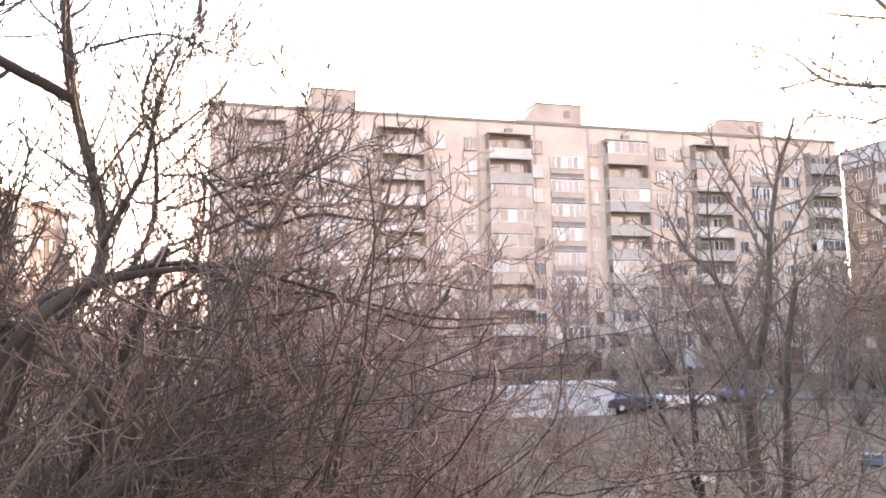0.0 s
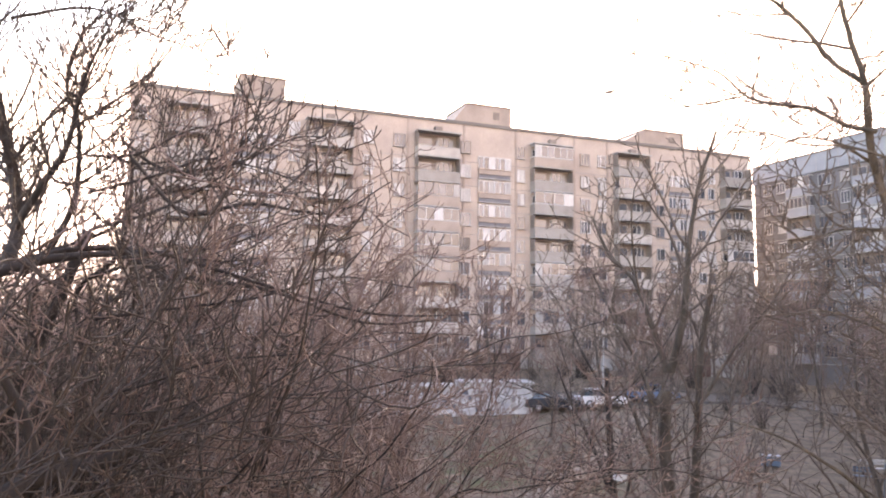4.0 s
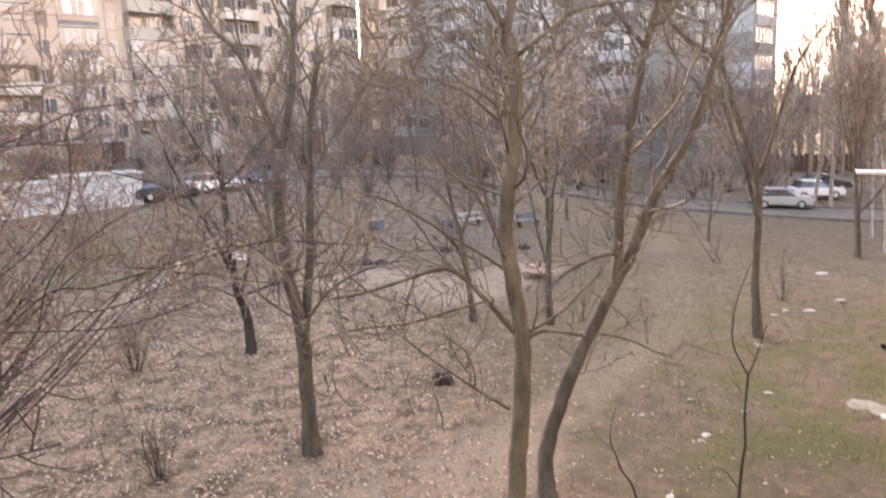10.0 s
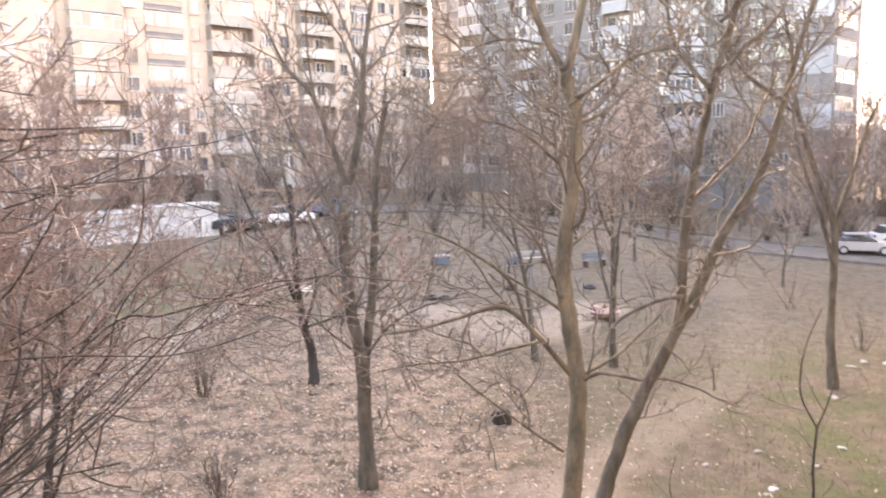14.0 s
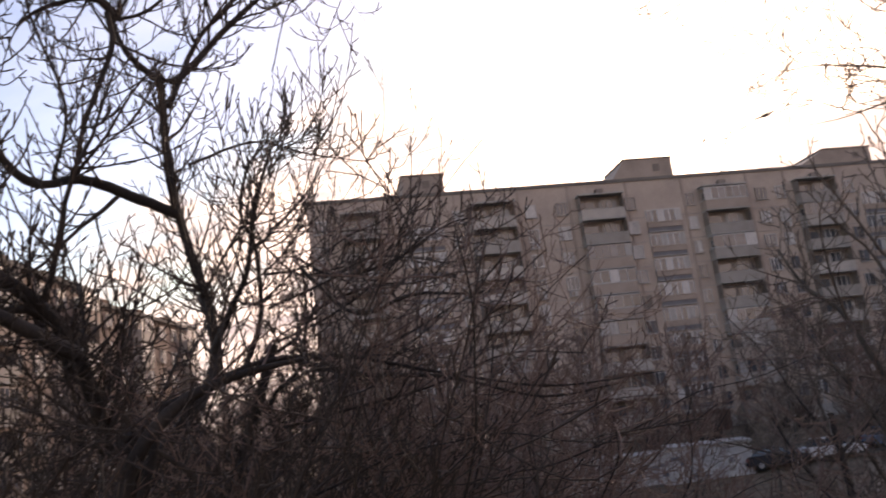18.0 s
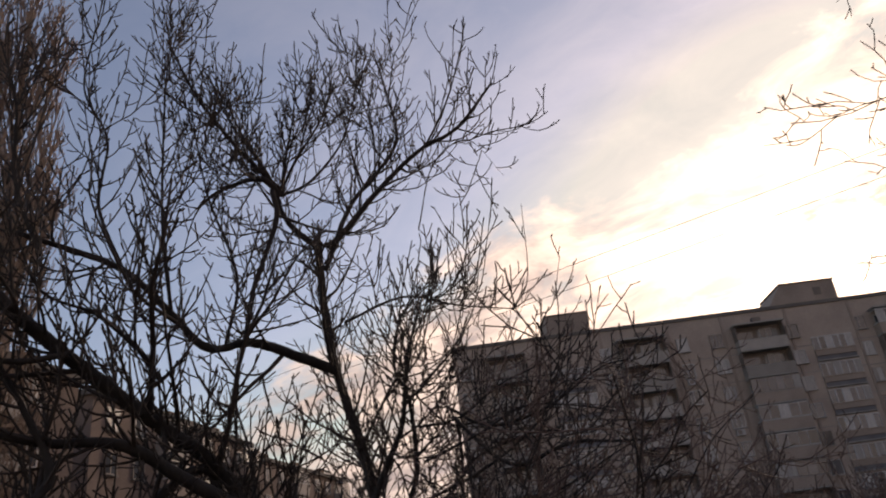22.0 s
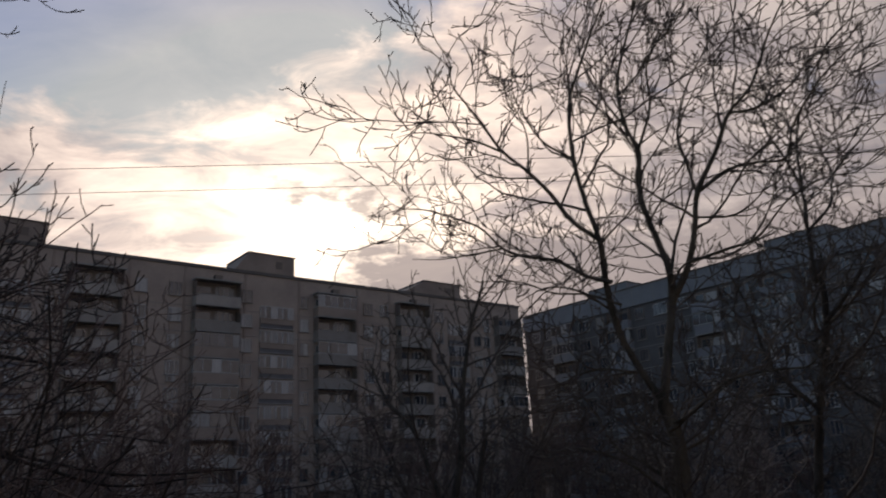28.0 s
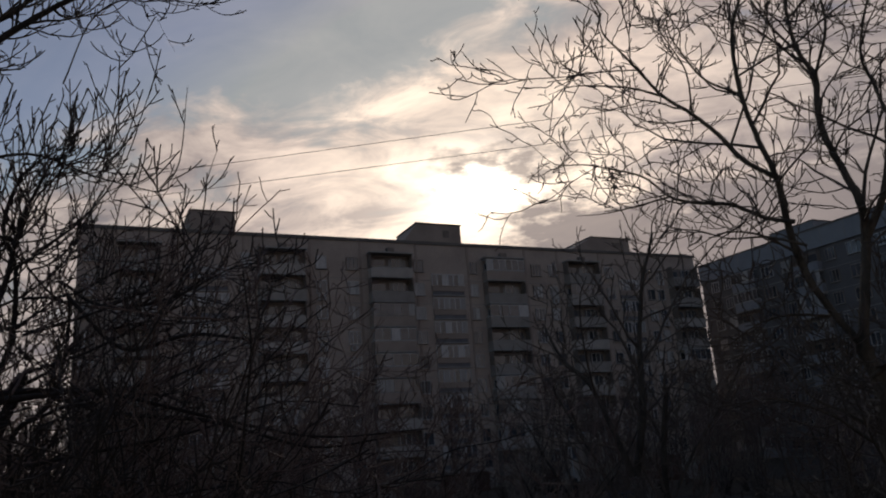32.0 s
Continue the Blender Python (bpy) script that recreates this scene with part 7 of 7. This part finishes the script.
# ---- stones, slabs, rubbish ----
def stone(x, y, sx, sy, sz, seed, mat, name, label, category, group=""):
    r = rng_at(seed)
    bm = bmesh.new()
    bmesh.ops.create_icosphere(bm, subdivisions=3, radius=1.0)
    ph = r.random(6) * 6.28
    for v in bm.verts:
        c = v.co
        k = 1 + 0.16 * math.sin(3 * c.x + ph[0]) * math.sin(2.4 * c.y + ph[1]) + 0.09 * math.sin(6 * c.x + ph[2] + 5 * c.y) + 0.04 * r.normal()
        v.co = Vector((c.x * sx * k, c.y * sy * k, max(-0.3, min(0.75, c.z)) * sz))
    me = bpy.data.meshes.new(name)
    bm.to_mesh(me)
    bm.free()
    me.materials.append(mat)
    ob = new(name, me)
    ob.matrix_basis = pose(x, y, float(ground_z(x, y)) + 0.28 * sz, 0, 0, r.random() * 360)
    tagged(ob, label, category, group)


M_SLAB_GREY = material("slab_grey_weathered", (0.27, 0.25, 0.225), (0.18, 0.165, 0.145), 2.5, 0.9, 0.5)
M_SLAB = material("slab_pinkish", (0.34, 0.265, 0.215), (0.24, 0.19, 0.155), 3.0, 0.9, 0.5)
stone(5.46, 11.95, 0.5, 0.42, 0.07, 1, M_SLAB, "stone_slab", "flat pinkish stone slab on the soil", "slab")
stone(16.65, 15.75, 0.75, 0.5, 0.03, 2, M_SLAB_GREY, "stone_slab", "flat pale grey slab on the grass", "slab")
stone(12.05, 11.35, 0.55, 0.5, 0.03, 3, M_SLAB_GREY, "stone_slab", "flat pale grey slab near the house", "slab")
stone(6.36, 21.95, 0.28, 0.26, 0.42, 4, M_BARK_DARK, "tree_stump", "short dark tree stump in leaf litter", "stump")
for k, (x, y, s) in enumerate(((11.4, 15.7, 0.16), (11.1, 15.5, 0.12), (24.4, 24.7, 0.3), (14.8, 17.5, 0.14), (20.5, 24.0, 0.22), (21.4, 24.4, 0.2), (22.2, 24.0, 0.26), (13.3, 16.6, 0.12), (12.4, 17.8, 0.14), (27.5, 29.0, 0.3), (17.6, 21.3, 0.2), (10.6, 17.4, 0.12), (8.9, 13.5, 0.12))):
    stone(x, y, s, s * 0.6, s * 0.28, 20 + k, M_STONE if k % 3 else M_WHITEWASH, "stone", "small pale stone lying on the grass", "stone", "scattered stones")
rod("log", (21.0, 19.4, 0.1), (22.9, 18.9, 0.12), 0.11, M_BARK_DARK, "dark fallen log on the grass", "log")
wb = thing("nest_box", pose(*spot(1.3, -10.2, 27.0), 0, 12, 20), "white sheet-metal box in a tree fork", "box")
part("body", boxes("body", [(-0.2, 0.2, -0.12, 0.12, -0.14, 0.1)]), M_WHITE_PLASTIC, wb)
part("lid", boxes("lid", [(-0.23, 0.23, -0.16, 0.14, 0.1, 0.125)]), M_WHITE_METAL, wb)


# brush heap beside the big tree
def brush(x, y, n, seed):
    r = rng_at(seed)
    a, t = r.uniform(0, 6.28, n), r.normal(0, 0.12, n)
    c = np.stack([r.normal(0, 0.45, n), r.normal(0, 0.4, n), np.abs(r.normal(0.06, 0.08, n)) + 0.02], 1)
    d = np.stack([np.cos(a), np.sin(a), t], 1) * r.uniform(0.2, 0.6, n)[:, None]
    pts = np.stack([c - d / 2, c + r.normal(0, 0.03, (n, 3)), c + d / 2], 1)
    ob = new("brushwood", tube_mesh("brushwood", [(pts, np.full((n, 3), 0.007), 4)], M_BARK))
    ob.location = (x, y, float(ground_z(x, y)))
    tagged(ob, "low heap of cut brown twigs", "brush heap")


brush(4.1, 13.5, 130, 81)


# ---- leaf litter and grass ----
def island_material(name, tones):
    m = bpy.data.materials.new(name)
    m.use_nodes = True
    nt = m.node_tree
    g, r = nt.nodes.new("ShaderNodeNewGeometry"), nt.nodes.new("ShaderNodeValToRGB")
    while len(r.color_ramp.elements) < len(tones):
        r.color_ramp.elements.new(0.5)
    for k, (e, c) in enumerate(zip(r.color_ramp.elements, tones)):
        e.position, e.color = k / (len(tones) - 1), (*c, 1)
    nt.links.new(g.outputs["Random Per Island"], r.inputs[0])
    nt.links.new(r.outputs[0], nt.nodes["Principled BSDF"].inputs["Base Color"])
    nt.nodes["Principled BSDF"].inputs["Roughness"].default_value = 0.75
    return m


def flakes(name, n, x0, x1, y0, y1, size, seed, mat, label, keep):
    r = rng_at(seed)
    x, y = r.uniform(x0, x1, n), r.uniform(y0, y1, n)
    ok = r.random(n) < keep(x, y)
    x, y = x[ok], y[ok]
    n = len(x)
    a = r.uniform(0, 6.28, n)
    s = size * r.uniform(0.5, 1.4, n)
    u = np.stack([np.cos(a), np.sin(a), r.normal(0, 0.35, n)], 1) * s[:, None]
    v = np.stack([-np.sin(a), np.cos(a), r.normal(0, 0.35, n)], 1) * (s * r.uniform(0.4, 0.8, n))[:, None]
    c = np.stack([x, y, ground_z(x, y) + 0.03 + 0.02 * r.random(n)], 1)
    fold = np.array([0, 0, 1.0]) * (s * 0.25)[:, None]
    V = np.stack([c - u, c - v * 0.9 + fold, c + u, c + v * 0.9 + fold], 1).reshape(-1, 3)
    F = (np.arange(n)[:, None] * 4 + np.array([0, 1, 2, 3])[None])
    tagged(new(name, mesh_of(name, V, F, mat)), label, "leaf litter", kind="stuff")


def clump(x, y):
    return 0.5 + 0.5 * np.sin(x * 1.7 + 2 * np.sin(y * 0.9)) * np.sin(y * 1.3 + 1.5 * np.sin(x * 0.7))


M_LITTER = island_material("leaf_litter", ((0.18, 0.105, 0.07), (0.32, 0.212, 0.15), (0.43, 0.325, 0.25), (0.24, 0.148, 0.1), (0.46, 0.38, 0.315)))
M_LITTER_DULL = island_material("leaf_litter_dull", ((0.12, 0.08, 0.055), (0.24, 0.17, 0.125), (0.18, 0.125, 0.09), (0.36, 0.28, 0.22)))
M_TUFT = island_material("grass_tuft", ((0.12, 0.09, 0.052), (0.075, 0.078, 0.03), (0.17, 0.13, 0.082), (0.065, 0.075, 0.025)))
flakes("leaf_litter", 70000, -14, 14, 9, 36, 0.055, 91, M_LITTER, "dry pale leaves strewn over the soil", lambda x, y: (0.3 + 0.7 * clump(x, y)) * (1 - 0.93 * ease(2.5, 9.0, x - 0.12 * (y - 12))))
flakes("leaf_litter", 9000, 5, 26, 9, 40, 0.034, 92, M_LITTER_DULL, "scattered dry leaves on thin grass", lambda x, y: 0.2 + 0.5 * clump(x, y))


def tufts(n, x0, x1, y0, y1, seed, keep, h):
    r = rng_at(seed)
    x, y = r.uniform(x0, x1, n), r.uniform(y0, y1, n)
    ok = r.random(n) < keep(x, y)
    x, y = x[ok], y[ok]
    n = len(x)
    a = r.uniform(0, 6.28, n)
    hh = h * r.uniform(0.5, 1.5, n)
    w = np.stack([np.cos(a), np.sin(a), 0 * a], 1) * 0.008
    c = np.stack([x, y, ground_z(x, y) - 0.01], 1)
    tip = c + np.stack([r.normal(0, 0.35, n) * hh, r.normal(0, 0.35, n) * hh, hh], 1)
    V = np.stack([c - w, c + w, tip], 1).reshape(-1, 3)
    F = np.arange(n)[:, None] * 3 + np.arange(3)[None]
    tagged(new("grass", mesh_of("grass", V, F, M_TUFT)), "sparse dry and young green grass", "grass", kind="stuff")


tufts(60000, -12, 30, 9, 36, 95, lambda x, y: 0.35 + 0.65 * clump(y, x), 0.12)
